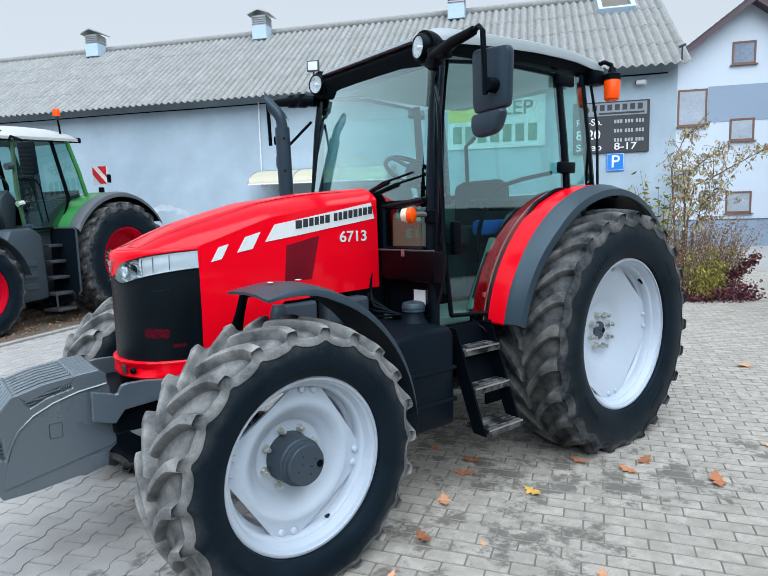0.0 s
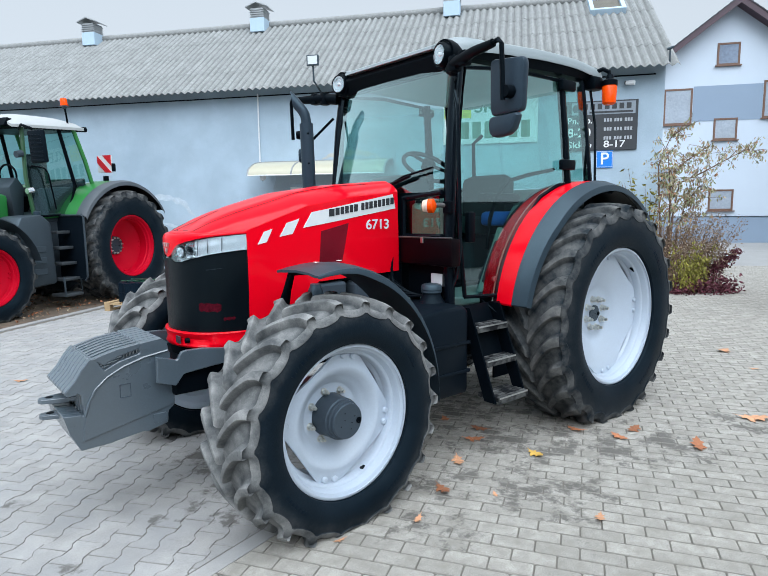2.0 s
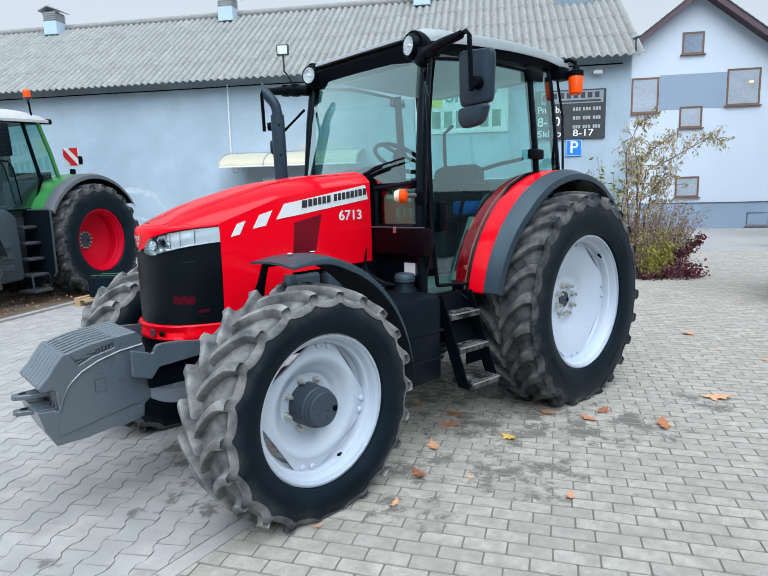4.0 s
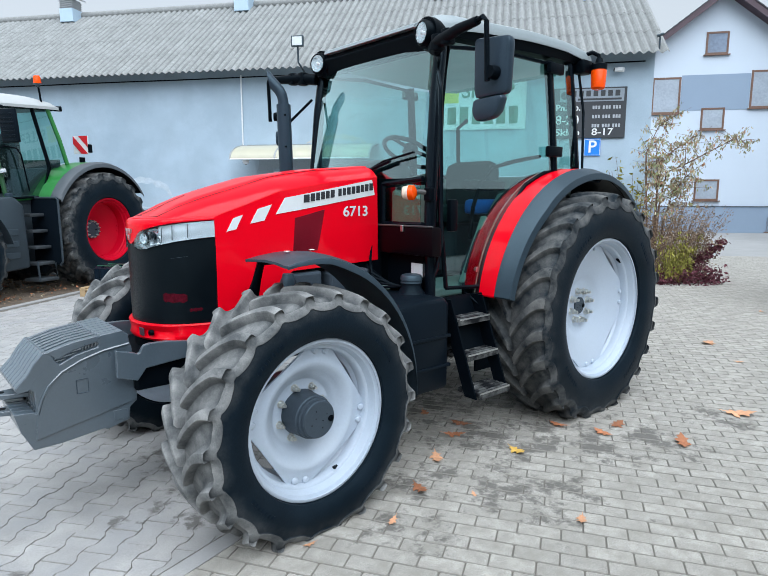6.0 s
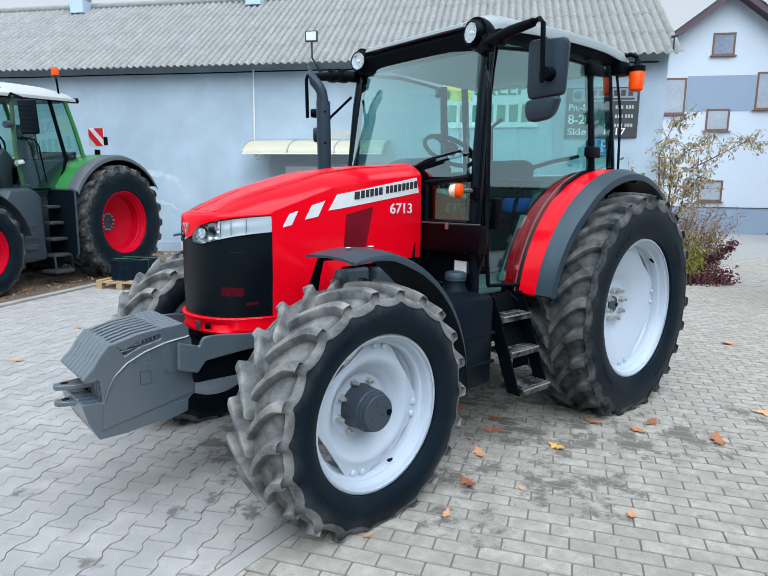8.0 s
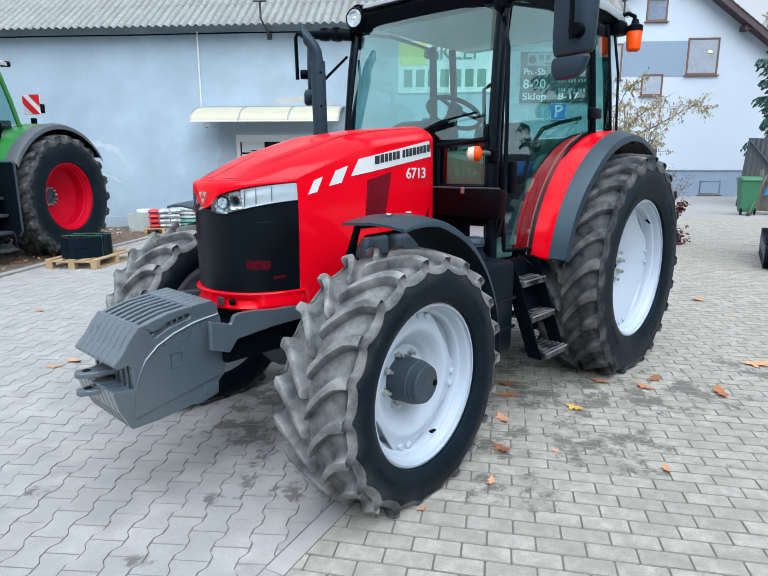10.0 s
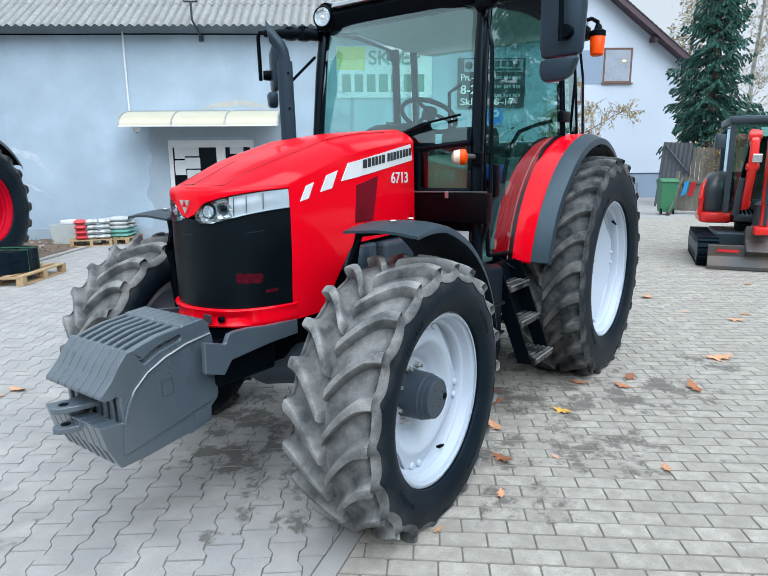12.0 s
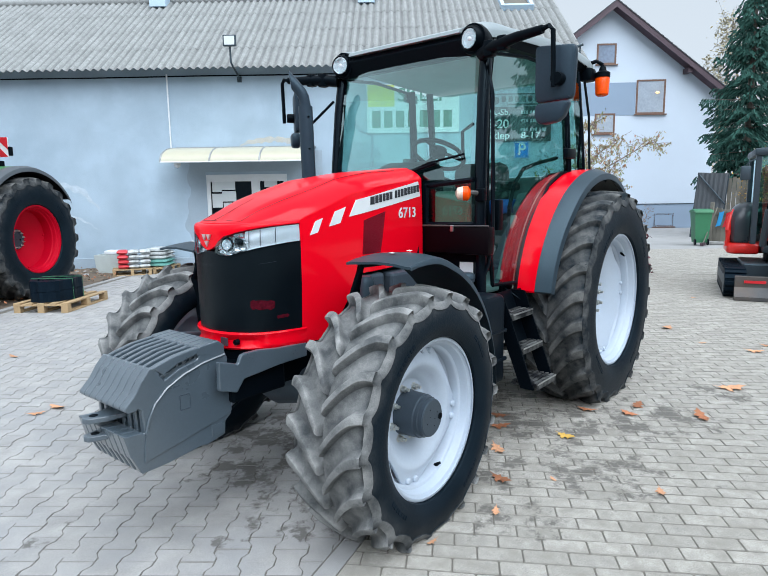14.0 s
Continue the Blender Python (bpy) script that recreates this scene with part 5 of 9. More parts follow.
# grille
bm = bmesh.new()
add_sheet(bm, [[Vector(side_point(x, y, 0.915 + (lamp_low(x, y) - 0.915) * k / 8)) + Vector((0.004, 0, 0)) for k in range(9)] for x, y in full], (0.02, 0, 0))
part("grille", bm, MESH_BLACK, tractor, "black mesh radiator grille with dull red patches", True)
# two dull red patches set just proud of the mesh
for ya, yb_, za, zb, sl in ((-0.292, -0.222, 1.030, 1.080, 0.006), (-0.318, -0.296, 0.984, 1.004, -0.003)):
    bm = bmesh.new()
    cols = []
    for k in range(9):
        y = ya + (yb_ - ya) * k / 8
        x = float(np.interp(abs(y), [p[1] for p in nose[::-1]], [p[0] for p in nose[::-1]]))
        cut = 0.012 * abs(k - 4) / 4 * (k % 3 != 1)
        lo, hi = za + cut + sl * k / 8, zb - cut * 0.7 + sl * k / 8
        cols.append([Vector(side_point(x, y, lo + (hi - lo) * q / 2)) + Vector((0.0022, 0, 0)) for q in range(3)])
    add_sheet(bm, cols, (0.002, 0, 0))
    part("grille_glimpse", bm, RED_PATCH, tractor, "dull red patch on the grille")
for k0_, z0_, n_, dz_ in ((5, 1.272, 4, -0.012), (17, 1.255, 4, -0.004)):
    sc_ = [Vector(side_point(x, y, z0_ + dz_ * q_ / n_)) + Vector((0.0035, 0, 0)) for q_, (x, y) in enumerate(full[k0_:k0_ + n_])]
    part("scuff", tube(sc_, 0.0006, 4), HUB_GREY, tractor, "pale scratch on the grille")
LIP = ((0.0, 0.004), (0.12, 0.012), (0.30, 0.014), (0.55, 0.010), (0.80, 0.012), (0.92, 0.016), (1.0, 0.012))


def lip_point(x, y, k, dip=0.0):
    f, o = LIP[k]
    d = Vector((x + 2.3, y * 1.4, 0)).normalized()
    sink = 0.012 if 0.06 < abs(y) < 0.27 and k in (2, 3) else 0.0
    return Vector(side_point(x, y, 0.832 + (0.920 - 0.832) * f)) + d * (o - sink)


bm = bmesh.new()
add_sheet(bm, [[lip_point(x, y, k) for k in range(7)] for x, y in full], (0.03, 0, 0))
part("nose_lip", bm, RED, tractor, "red lip under the grille with two recesses", True)
bm = bmesh.new()
add_sheet(bm, [[Vector((x * 0.997, y * 0.97, 0.78 + (0.825 - 0.78) * k / 2)) for k in range(3)] for x, y in full], (0.03, 0, 0))
part("nose_skirt", bm, BLACK, tractor, "black skirt under the nose", True)


def side_xy(x):
    return float(np.interp(x, [p[0] for p in HALF[::-1]], [p[1] for p in HALF[::-1]]))


def side_quad(bm, pts, sgn, out=0.004, thick=0.003, n=10):
    """A flat sticker that follows the bonnet's side; pts: four (x, z), low front, top front, top back, low back."""
    a, b, c, d = [Vector(p) for p in pts]
    rows = []
    for i in range(n + 1):
        lo, hi = a.lerp(d, i / n), b.lerp(c, i / n)
        row = []
        for k in range(4):
            p = lo.lerp(hi, k / 3)
            q = Vector(side_point(p.x, sgn * side_xy(p.x), p.y))
            row.append(q + Vector((0, sgn * out, 0)))
        rows.append(row)
    add_sheet(bm, rows, (0, -sgn * thick, 0))
    return bm


for sgn in (-1, 1):
    part("bonnet_stripe", side_quad(bmesh.new(), [(-2.262, 1.478), (-2.20, 1.568), (-1.50, 1.683), (-1.478, 1.588)], sgn), WHITE_STICKER, tractor, "silver stripe on the bonnet")
    part("bonnet_stripe", side_quad(bmesh.new(), [(-2.42, 1.431), (-2.372, 1.508), (-2.285, 1.532), (-2.335, 1.446)], sgn), WHITE_STICKER, tractor)
    part("bonnet_stripe", side_quad(bmesh.new(), [(-2.557, 1.392), (-2.516, 1.462), (-2.462, 1.478), (-2.503, 1.404)], sgn), WHITE_STICKER, tractor)
    part("side_vent", side_quad(bmesh.new(), [(-2.157, 1.262), (-2.137, 1.455), (-1.915, 1.500), (-1.980, 1.262)], sgn, 0.003), VENT_RED, tractor, "dark red mesh vent")
    # trade name drawn as plain dark bars
    x = -2.075
    for wd in (0.045, 0.035, 0.032, 0.032, 0.032, 0.035, None, 0.03, 0.03, 0.034, 0.034, 0.034, 0.03, 0.036, 0.036):
        if wd is None:
            x += 0.022
            continue
        zc = 1.562 + (x + 2.08) * 0.135
        part("stripe_mark", side_quad(bmesh.new(), [(x, zc - 0.022), (x + 0.003, zc + 0.023), (x + wd, zc + 0.025), (x + wd - 0.003, zc - 0.02)], sgn, 0.0065, 0.002, 2), DARK_LETTER, tractor, "dark bar of the trade name")
        x += wd + 0.0065
ang = math.degrees(math.atan2(0.085, 0.66))
lt = pose(-1.768, -0.306, 1.483, 90, 0, ang)
writing("model_number", "6713", 0.088, lt, WHITE_STICKER, tractor, width=1.28)

# front weights: eight hanging plates
W_BODY = [(-3.497, 0.432), (-3.374, 0.436), (-3.20, 0.458), (-3.18, 0.450), (-3.075, 0.476), (-3.07, 0.538), (-3.034, 0.567), (-3.037, 0.66), (-3.05, 0.845), (-3.058, 0.90), (-3.085, 0.928), (-3.185, 0.919), (-3.20, 0.868), (-3.30, 0.845), (-3.368, 0.812), (-3.405, 0.86), (-3.43, 0.872), (-3.498, 0.779), (-3.545, 0.735), (-3.53, 0.722), (-3.50, 0.722), (-3.478, 0.705), (-3.474, 0.605), (-3.560, 0.612), (-3.535, 0.513)]
W_INNER = [(x, {0.868: 0.79, 0.845: 0.775, 0.812: 0.765}.get(z, z)) for x, z in W_BODY]
W_GRIP = [(-3.43, 0.872), (-3.405, 0.862), (-3.372, 0.835), (-3.30, 0.868), (-3.20, 0.892), (-3.184, 0.915), (-3.20, 0.922), (-3.31, 0.908), (-3.39, 0.886)]
W_SHIELD = [(-3.403, 0.868), (-3.432, 0.877), (-3.470, 0.832), (-3.502, 0.783), (-3.549, 0.734), (-3.551, 0.722), (-3.535, 0.708), (-3.497, 0.712), (-3.455, 0.77), (-3.385, 0.838)]
W_CHIN = [(-3.565, 0.618), (-3.482, 0.612), (-3.482, 0.515), (-3.538, 0.513)]
W_CREST = [(-3.088, 0.932), (-3.188, 0.923), (-3.205, 0.885), (-3.07, 0.86), (-3.054, 0.902)]
weights = thing("front_weight_block", pose(0, 0, 0), "grey cast-iron suitcase weights hung on the front bracket", "weight")
y0, n_w = -0.267, 8
pitch = 0.0525
for k in range(n_w):
    a = y0 + k * pitch
    thin = 0.0 if k == 0 else 0.008
    plate = part("weight_plate", prism(W_BODY if k == 0 else W_INNER, a + 0.0045 + thin, a + pitch - 0.0125, 0.006), CAST_GREY, weights)
    part("grip", prism(W_GRIP, a + 0.002 + (0.014 if k else 0), a + pitch - 0.018, 0.005), CAST_GREY, plate)
    for nm_, pl in (("shield", W_SHIELD), ("chin", W_CHIN), ("crest", W_CREST)):
        part(nm_, prism(pl, a + 0.0012 + (0.003 if k == 0 else 0), a + pitch - 0.0012, 0.005), CAST_GREY, plate)
bm = bmesh.new()
pl_ = [(-3.47, 0.60), (-3.452, 0.66), (-3.42, 0.72), (-3.36, 0.775), (-3.28, 0.815), (-3.18, 0.845), (-3.06, 0.862)]
add_tube(bm, [(x, y0 - 0.001, z) for x, z in pl_], 0.006, 6)
FACE = pl_ + [(-3.049, 0.85), (-3.037, 0.66), (-3.036, 0.585), (-3.06, 0.568), (-3.485, 0.478), (-3.478, 0.55)]
part("end_face", prism(FACE, y0 - 0.0015, y0 + 0.008, 0.003), CAST_GREY, weights, "raised face of the end plate")
part("cast_rib", bm, CAST_GREY, weights, "cast edge line on the end plate", True)
bm = bmesh.new()
for p, q in (((-3.305, 0.66), (-3.255, 0.66)), ((-3.255, 0.66), (-3.255, 0.725)), ((-3.255, 0.725), (-3.305, 0.725)), ((-3.305, 0.725), (-3.305, 0.66))):
    add_tube(bm, [(p[0], y0 - 0.0015, p[1]), (q[0], y0 - 0.0015, q[1])], 0.0022, 5)
part("cast_mark", bm, HUB_GREY, weights, "small cast square")
part("cast_mark", box(-3.15, -3.085, y0 + 0.0005, y0 + 0.006, 0.487, 0.537, 0.002), CAST_GREY, weights, "small raised foundry plate")
for z in (0.655, 0.575):
    bm = prism([(-3.62, y0 + 0.20), (-3.63, y0 + 0.225), (-3.62, y0 + 0.25), (-3.44, y0 + 0.29), (-3.44, y0 + 0.15), (-3.55, y0 + 0.17)], z - 0.012, z + 0.012, 0.004, "z")
    part("tow_lug", bm, CAST_GREY, weights, "grey pierced towing lug")
    part("lug_hole", lathe([(0.018, z - 0.0135), (0.018, z + 0.0135)], 14, "z", (-3.58, y0 + 0.225, 0)), BLACK, weights)
part("tow_pin", tube([(-3.47, y0 + 0.28, 0.56), (-3.47, y0 + 0.28, 0.69)], 0.014, 10), STEEL_DARK, weights)

ARM = [(-3.14, 0.85), (-3.143, 0.716), (-3.048, 0.685), (-3.036, 0.70), (-3.005, 0.740), (-2.787, 0.760), (-2.60, 0.765), (-2.60, 0.835), (-2.79, 0.845), (-2.90, 0.860), (-2.985, 0.862), (-3.012, 0.856), (-3.024, 0.838), (-3.030, 0.822), (-3.042, 0.818), (-3.055, 0.826)]
for sgn in (-1, 1):
    part("weight_bracket", prism(ARM, sgn * 0.335, sgn * 0.310, 0.004), CAST_GREY, tractor, "grey steel weight carrier arm")
part("weight_carrier", box(-3.05, -2.72, -0.30, 0.30, 0.62, 0.78, 0.015), BLACK, tractor)

# chassis, engine and axles
bm = box(-2.78, -1.35, -0.21, 0.21, 0.60, 1.05, 0.03)
add_box(bm, -2.60, -1.40, -0.26, 0.26, 0.85, 1.30, 0.03)
part("engine_block", bm, BLACK, tractor, "dark engine and front frame")
bm = bmesh.new()
add_tube(bm, [(FX, -0.80, 0.56), (FX, -0.55, 0.57), (FX, -0.30, 0.56), (FX, 0, 0.55), (FX, 0.30, 0.56), (FX, 0.55, 0.57), (FX, 0.80, 0.56)], [0.10, 0.075, 0.09, 0.15, 0.09, 0.075, 0.10], 14)
part("front_axle", bm, HUB_GREY, tractor, "dark grey front axle", True)
for sgn in (-1, 1):
    part("steering_knuckle", lathe([(0.02, -0.16), (0.09, -0.13), (0.105, 0.0), (0.09, 0.13), (0.02, 0.16)], 20, "z", (FX, sgn * 0.72, FZ)), HUB_GREY, tractor, "", True)
    part("final_drive", lathe([(0.16, 0.0), (0.17, 0.08), (0.13, 0.16), (0.12, 0.30)], 24, "y", (FX, sgn * 0.86 if sgn < 0 else 0.56, FZ)), HUB_GREY, tractor, "", True)
bm = bmesh.new()
add_tube(bm, [(0, -0.86, RZ), (0, -0.35, RZ), (0, -0.2, RZ), (0, 0.2, RZ), (0, 0.35, RZ), (0, 0.86, RZ)], [0.13, 0.15, 0.26, 0.26, 0.15, 0.13], 18)
part("rear_axle", bm, BLACK, tractor, "dark rear axle housing", True)
part("transmission", box(-1.45, 0.35, -0.22, 0.22, 0.42, 1.0, 0.04), BLACK, tractor, "dark transmission casing")
bm = bmesh.new()
for k in range(5):
    add_tube(bm, [(-1.48 - 0.03 * k, -0.24, 1.35 - 0.1 * k), (-1.55, -0.30 - 0.02 * k, 1.12 - 0.03 * k), (-1.48, -0.40 - 0.03 * k, 1.02), (-1.40, -0.45, 0.9)], 0.010, 6)
part("hose", bm, BLACK, tractor, "black hydraulic hoses behind the bonnet", True)
part("side_engine_gear", add_box(box(-2.25, -1.95, -0.34, -0.25, 1.02, 1.14, 0.02), -1.9, -1.6, -0.36, -0.24, 0.98, 1.13, 0.02), HUB_GREY, tractor, "dark ancillaries under the bonnet")
part("filter_can", lathe([(0.03, 1.00), (0.045, 1.01), (0.045, 1.12), (0.035, 1.14), (0.03, 1.16)], 16, "z", (-2.27, -0.47, 0)), FENDER_BLACK, tractor, "", True)

# front mudguards
for sgn in (-1, 1):
    bm = bmesh.new()
    rows = []
    for k in range(23):
        a = math.radians(101 - k * 103 / 22)
        r = float(np.interp(k, [0, 4, 22], [0.745, 0.765, 0.735]))
        cx_, cz_ = FX + r * math.cos(a) * (0.90 if math.cos(a) > 0 else 1.0), FZ + r * math.sin(a)
        o = 1.022
        fl = 0.008 + 0.027 * min(1.0, k / 6)
        rows.append([(cx_, sgn * 0.64, cz_ - 0.4 * fl), (cx_, sgn * 0.67, cz_), (cx_, sgn * 0.82, cz_ + 0.010), (cx_, sgn * 0.93, cz_ + 0.006), (cx_, sgn * (o - 0.03), cz_ - 0.003), (cx_ - 0.005 * math.cos(a), sgn * (o - 0.006), cz_ - 0.4 * fl), (cx_ - 0.01 * math.cos(a), sgn * o, cz_ - fl)])
    add_sheet(bm, rows, (0, 0, -0.012))
    part("front_mudguard", bm, FENDER_BLACK, tractor, "dark grey plastic front mudguard", True)
    part("mudguard_stay", tube([(FX - 0.06, sgn * 0.67, FZ + 0.10), (FX - 0.12, sgn * 0.66, FZ + 0.55), (FX - 0.08, sgn * 0.68, FZ + 0.715), (FX + 0.05, sgn * 0.80, FZ + 0.735)], 0.030, 10, 0.7), BLACK, tractor, "", True)
    for dx in (-0.02, 0.12):
        part("bolt", lathe([(0.016, 0), (0.014, 0.003), (0.002, 0.004)], 10, "z", (FX + dx, sgn * 0.82, FZ + 0.772)), ZINC_NUT, tractor)

# rear mudguards
for sgn in (-1, 1):
    red_rows, blk_rows, dark_rows = [], [], []
    for k in range(31):
        d = 171 - k * 126 / 30
        a = math.radians(d)
        rb = float(np.interp(d, [45, 80, 100, 171], [1.015, 1.0, 0.995, 0.965]))
        ro = float(np.interp(d, [45, 60, 75, 98, 130, 171], [1.005, 1.0, 0.985, 0.945, 0.905, 0.945]))
        yb = float(np.interp(d, [45, 95, 171], [0.90, 0.885, 0.838]))
        c, s = math.cos(a), math.sin(a)
        zc = 0.785
        if d > 84:
            red_rows.append([(rb * c, sgn * 0.712, zc + rb * s), (rb * c, sgn * (yb - 0.06), zc + rb * s), (rb * c, sgn * yb, zc + (rb - 0.004) * s)])
            dark_rows.append([((rb - 0.03) * c, sgn * 0.63, zc + (rb - 0.03) * s), (rb * c, sgn * 0.665, zc + (rb - 0.004) * s), (rb * c, sgn * 0.711, zc + (rb - 0.001) * s)])
        inner = 0.60 if d <= 84 else yb
        blk_rows.append([(rb * c, sgn * inner, zc + rb * s), (rb * c, sgn * (yb + 0.001), zc + rb * s), ((rb + ro) / 2 * c, sgn * (yb + 0.03), zc + (rb + ro) / 2 * s), (ro * c, sgn * 0.950, zc + ro * s), ((ro - 0.035) * c, sgn * 0.955, zc + (ro - 0.035) * s)])
    bm = bmesh.new()
    add_sheet(bm, red_rows, (0.008, 0, -0.012))
    part("rear_mudguard", bm, RED, tractor, "red rear mudguard", True)
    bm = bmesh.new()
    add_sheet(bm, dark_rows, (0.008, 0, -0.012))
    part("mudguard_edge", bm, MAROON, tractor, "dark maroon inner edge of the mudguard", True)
    trim_ = [Vector(r_[1]) + Vector((0, sgn * 0.012, 0.008)) for r_ in dark_rows]
    part("mudguard_trim", tube(trim_, 0.005, 6), CREAM, tractor, "pale bead along the mudguard", True)
    bm = bmesh.new()
    add_sheet(bm, blk_rows, (0.010, 0, -0.010))
    part("mudguard_extension", bm, FENDER_BLACK, tractor, "dark grey mudguard extension", True)
    # black sheet added below the mudguard, standing for its underside's shade
    bm = bmesh.new()
    add_sheet(bm, [[(0.972 * math.cos(math.radians(d)), sgn * y, 0.785 + 0.972 * math.sin(math.radians(d)) - 0.012 - (0.05 if y > 0.9 and d > 80 else 0)) for y in (0.56, 0.75, 0.87, 0.92)] for d in range(46, 100, 4)], (0, 0, -0.006))
    part("mudguard_liner", bm, BLACK, tractor, "black sheet for the shaded underside of the mudguard", True)
    # inner fender wall between cab and wheel
    arc_ = [(0.99 * math.cos(math.radians(170 - k * 8)), 0.785 + 0.985 * math.sin(math.radians(170 - k * 8))) for k in range(16)]
    part("mudguard_wall", prism(arc_ + [(0.55, 0.80), (-0.95, 0.80)], sgn * 0.60, sgn * 0.575), BLACK, tractor)


# cab: half-widths at given x and z
def cab_y(x, z):
    return 0.63 + 0.087 * (x + 1.35) - 0.03 * (z - 1.7)


def cp(x, z, sgn=-1, out=0.0):
    return Vector((x, sgn * (cab_y(x, z) + out), z))


for sgn in (-1, 1):
    bm = add_tube(bmesh.new(), [cp(-1.36, 0.94, sgn), cp(-1.345, 1.4, sgn), cp(-1.325, 1.8, sgn), cp(-1.29, 2.2, sgn), cp(-1.245, 2.50, sgn)], 0.040, 10, 1.0)
    part("front_pillar", bm, BLACK_GLOSS, tractor, "black front cab pillar", True)
    bm = add_tube(bmesh.new(), [cp(-0.17, 1.74, sgn), cp(-0.20, 2.1, sgn), cp(-0.25, 2.52, sgn)], 0.030, 8)
    part("door_post", bm, BLACK_GLOSS, tractor, "black post behind the door", True)
    bm = add_tube(bmesh.new(), [cp(0.13, 1.72, sgn, -0.03), cp(0.09, 2.1, sgn, -0.03), cp(0.02, 2.54, sgn, -0.03)], 0.032, 8)
    part("rear_pillar", bm, BLACK_GLOSS, tractor, "black rear cab pillar", True)
    # door: glass with a frame following the mudguard
    outl = [(-1.23, 1.0), (-0.93, 0.985), (-0.885, 1.02), (-0.845, 1.16), (-0.71, 1.425), (-0.49, 1.66), (-0.30, 1.745), (-0.20, 1.765), (-0.225, 2.1), (-0.265, 2.50), (-0.8, 2.515), (-1.20, 2.475), (-1.255, 2.1), (-1.285, 1.6)]
    bm = bmesh.new()
    a = [bm.verts.new(cp(x, z, sgn, 0.012)) for x, z in outl]
    bm.faces.new(a)
    door_ = part("cab_door", bm, DOOR_GLASS, tractor, "tinted glass cab door, closed")
    bm = bmesh.new()
    loop = [cp(x, z, sgn, 0.010) for x, z in outl]
    add_tube(bm, loop + [loop[0]], 0.014, 6)
    part("door_seal", bm, BLACK, door_, "black rubber seal", True)
    for z in (1.905, 2.475):
        part("hinge", box(-0.30, -0.13, sgn * (cab_y(-0.2, z) + 0.015), sgn * (cab_y(-0.2, z) + 0.055), z - 0.045, z + 0.03, 0.012), BLACK, door_, "chunky black hinge", True)
    part("door_handle", box(-1.235, -1.17, sgn * (cab_y(-1.2, 1.45) + 0.015), sgn * (cab_y(-1.2, 1.45) + 0.06), 1.36, 1.56, 0.012), BLACK, door_, "", True)
    part("door_knob", lathe([(0.018, 0.0), (0.016, 0.02), (0.002, 0.024)], 12, "y", (-0.95, sgn * (cab_y(-0.95, 1.1) + 0.012), 1.10)), STEEL, door_)
    part("inner_rail", tube([cp(-0.97, 1.30, sgn, -0.035), cp(-0.945, 1.50, sgn, -0.035), cp(-0.88, 1.66, sgn, -0.035), cp(-0.76, 1.77, sgn, -0.035), cp(-0.55, 1.82, sgn, -0.035), cp(-0.28, 1.865, sgn, -0.035)], 0.014, 8), BLACK, door_, "dark pull rail across the inside of the door", True)
    # quarter light
    bm = bmesh.new()
    q = [(-0.14, 1.78), (0.09, 1.80), (0.0, 2.52), (-0.215, 2.51)]
    bm.faces.new([bm.verts.new(cp(x, z, sgn, -0.005)) for x, z in q])
    part("quarter_glass", bm, CAB_GLASS, tractor, "tinted rear quarter glass")
    # grab rail in front of the door
    if sgn < 0:
        part("grab_rail", tube([(-1.32, sgn * 0.66, 2.39), (-1.36, sgn * 0.70, 2.30), (-1.365, sgn * 0.725, 2.20), (-1.345, sgn * 0.725, 1.7), (-1.335, sgn * 0.725, 1.30), (-1.345, sgn * 0.70, 1.15), (-1.36, sgn * 0.67, 1.05)], 0.013, 8), BLACK_GLOSS, tractor, "black grab rail", True)
    # indicator lamp
    turn_i = Matrix.Translation((-1.49, sgn * 0.60, 1.60)) @ pose(0, 0, 0, 0, 0, sgn * 62) @ Matrix.Translation((1.49, -sgn * 0.60, -1.60))
    ind = part("indicator_lamp", lathe([(0.012, -0.05), (0.038, -0.035), (0.045, 0.0)], 20, "x", (-1.49, sgn * 0.60, 1.60)), LAMP_GLOW, tractor, "round indicator lamp, clear front and orange back", True)
    part("back_lens", lathe([(0.045, 0.0), (0.044, 0.03), (0.02, 0.045)], 20, "x", (-1.49, sgn * 0.60, 1.60)), ORANGE, ind, "orange back lens", True)
    ind.matrix_local = turn_i
    part("lamp_stalk", tube([(-1.47, sgn * 0.605, 1.60), (-1.43, sgn * 0.63, 1.605), (-1.37, sgn * 0.65, 1.60)], 0.016, 8), STEEL_DARK, tractor, "bright indicator stalk", True)
    part("lamp_bracket", box(-1.40, -1.36, min(sgn * 0.63, sgn * 0.69), max(sgn * 0.63, sgn * 0.69), 1.55, 1.63, 0.008), BLACK, tractor)
    # roof lamps in the corner pods
    lp = part("work_lamp", lathe([(0.060, -0.024), (0.066, -0.03), (0.074, -0.02), (0.078, 0.02), (0.06, 0.08), (0.02, 0.10)], 28, "x", (-1.325, sgn * 0.552, 2.55), False), BLACK, tractor, "round work lamp in the roof corner", True)
    lp.matrix_local = Matrix.Translation((-1.325, sgn * 0.552, 2.55)) @ pose(0, 0, 0, 0, 0, 12 * -sgn * -1) @ Matrix.Translation((1.325, -sgn * 0.552, -2.55))
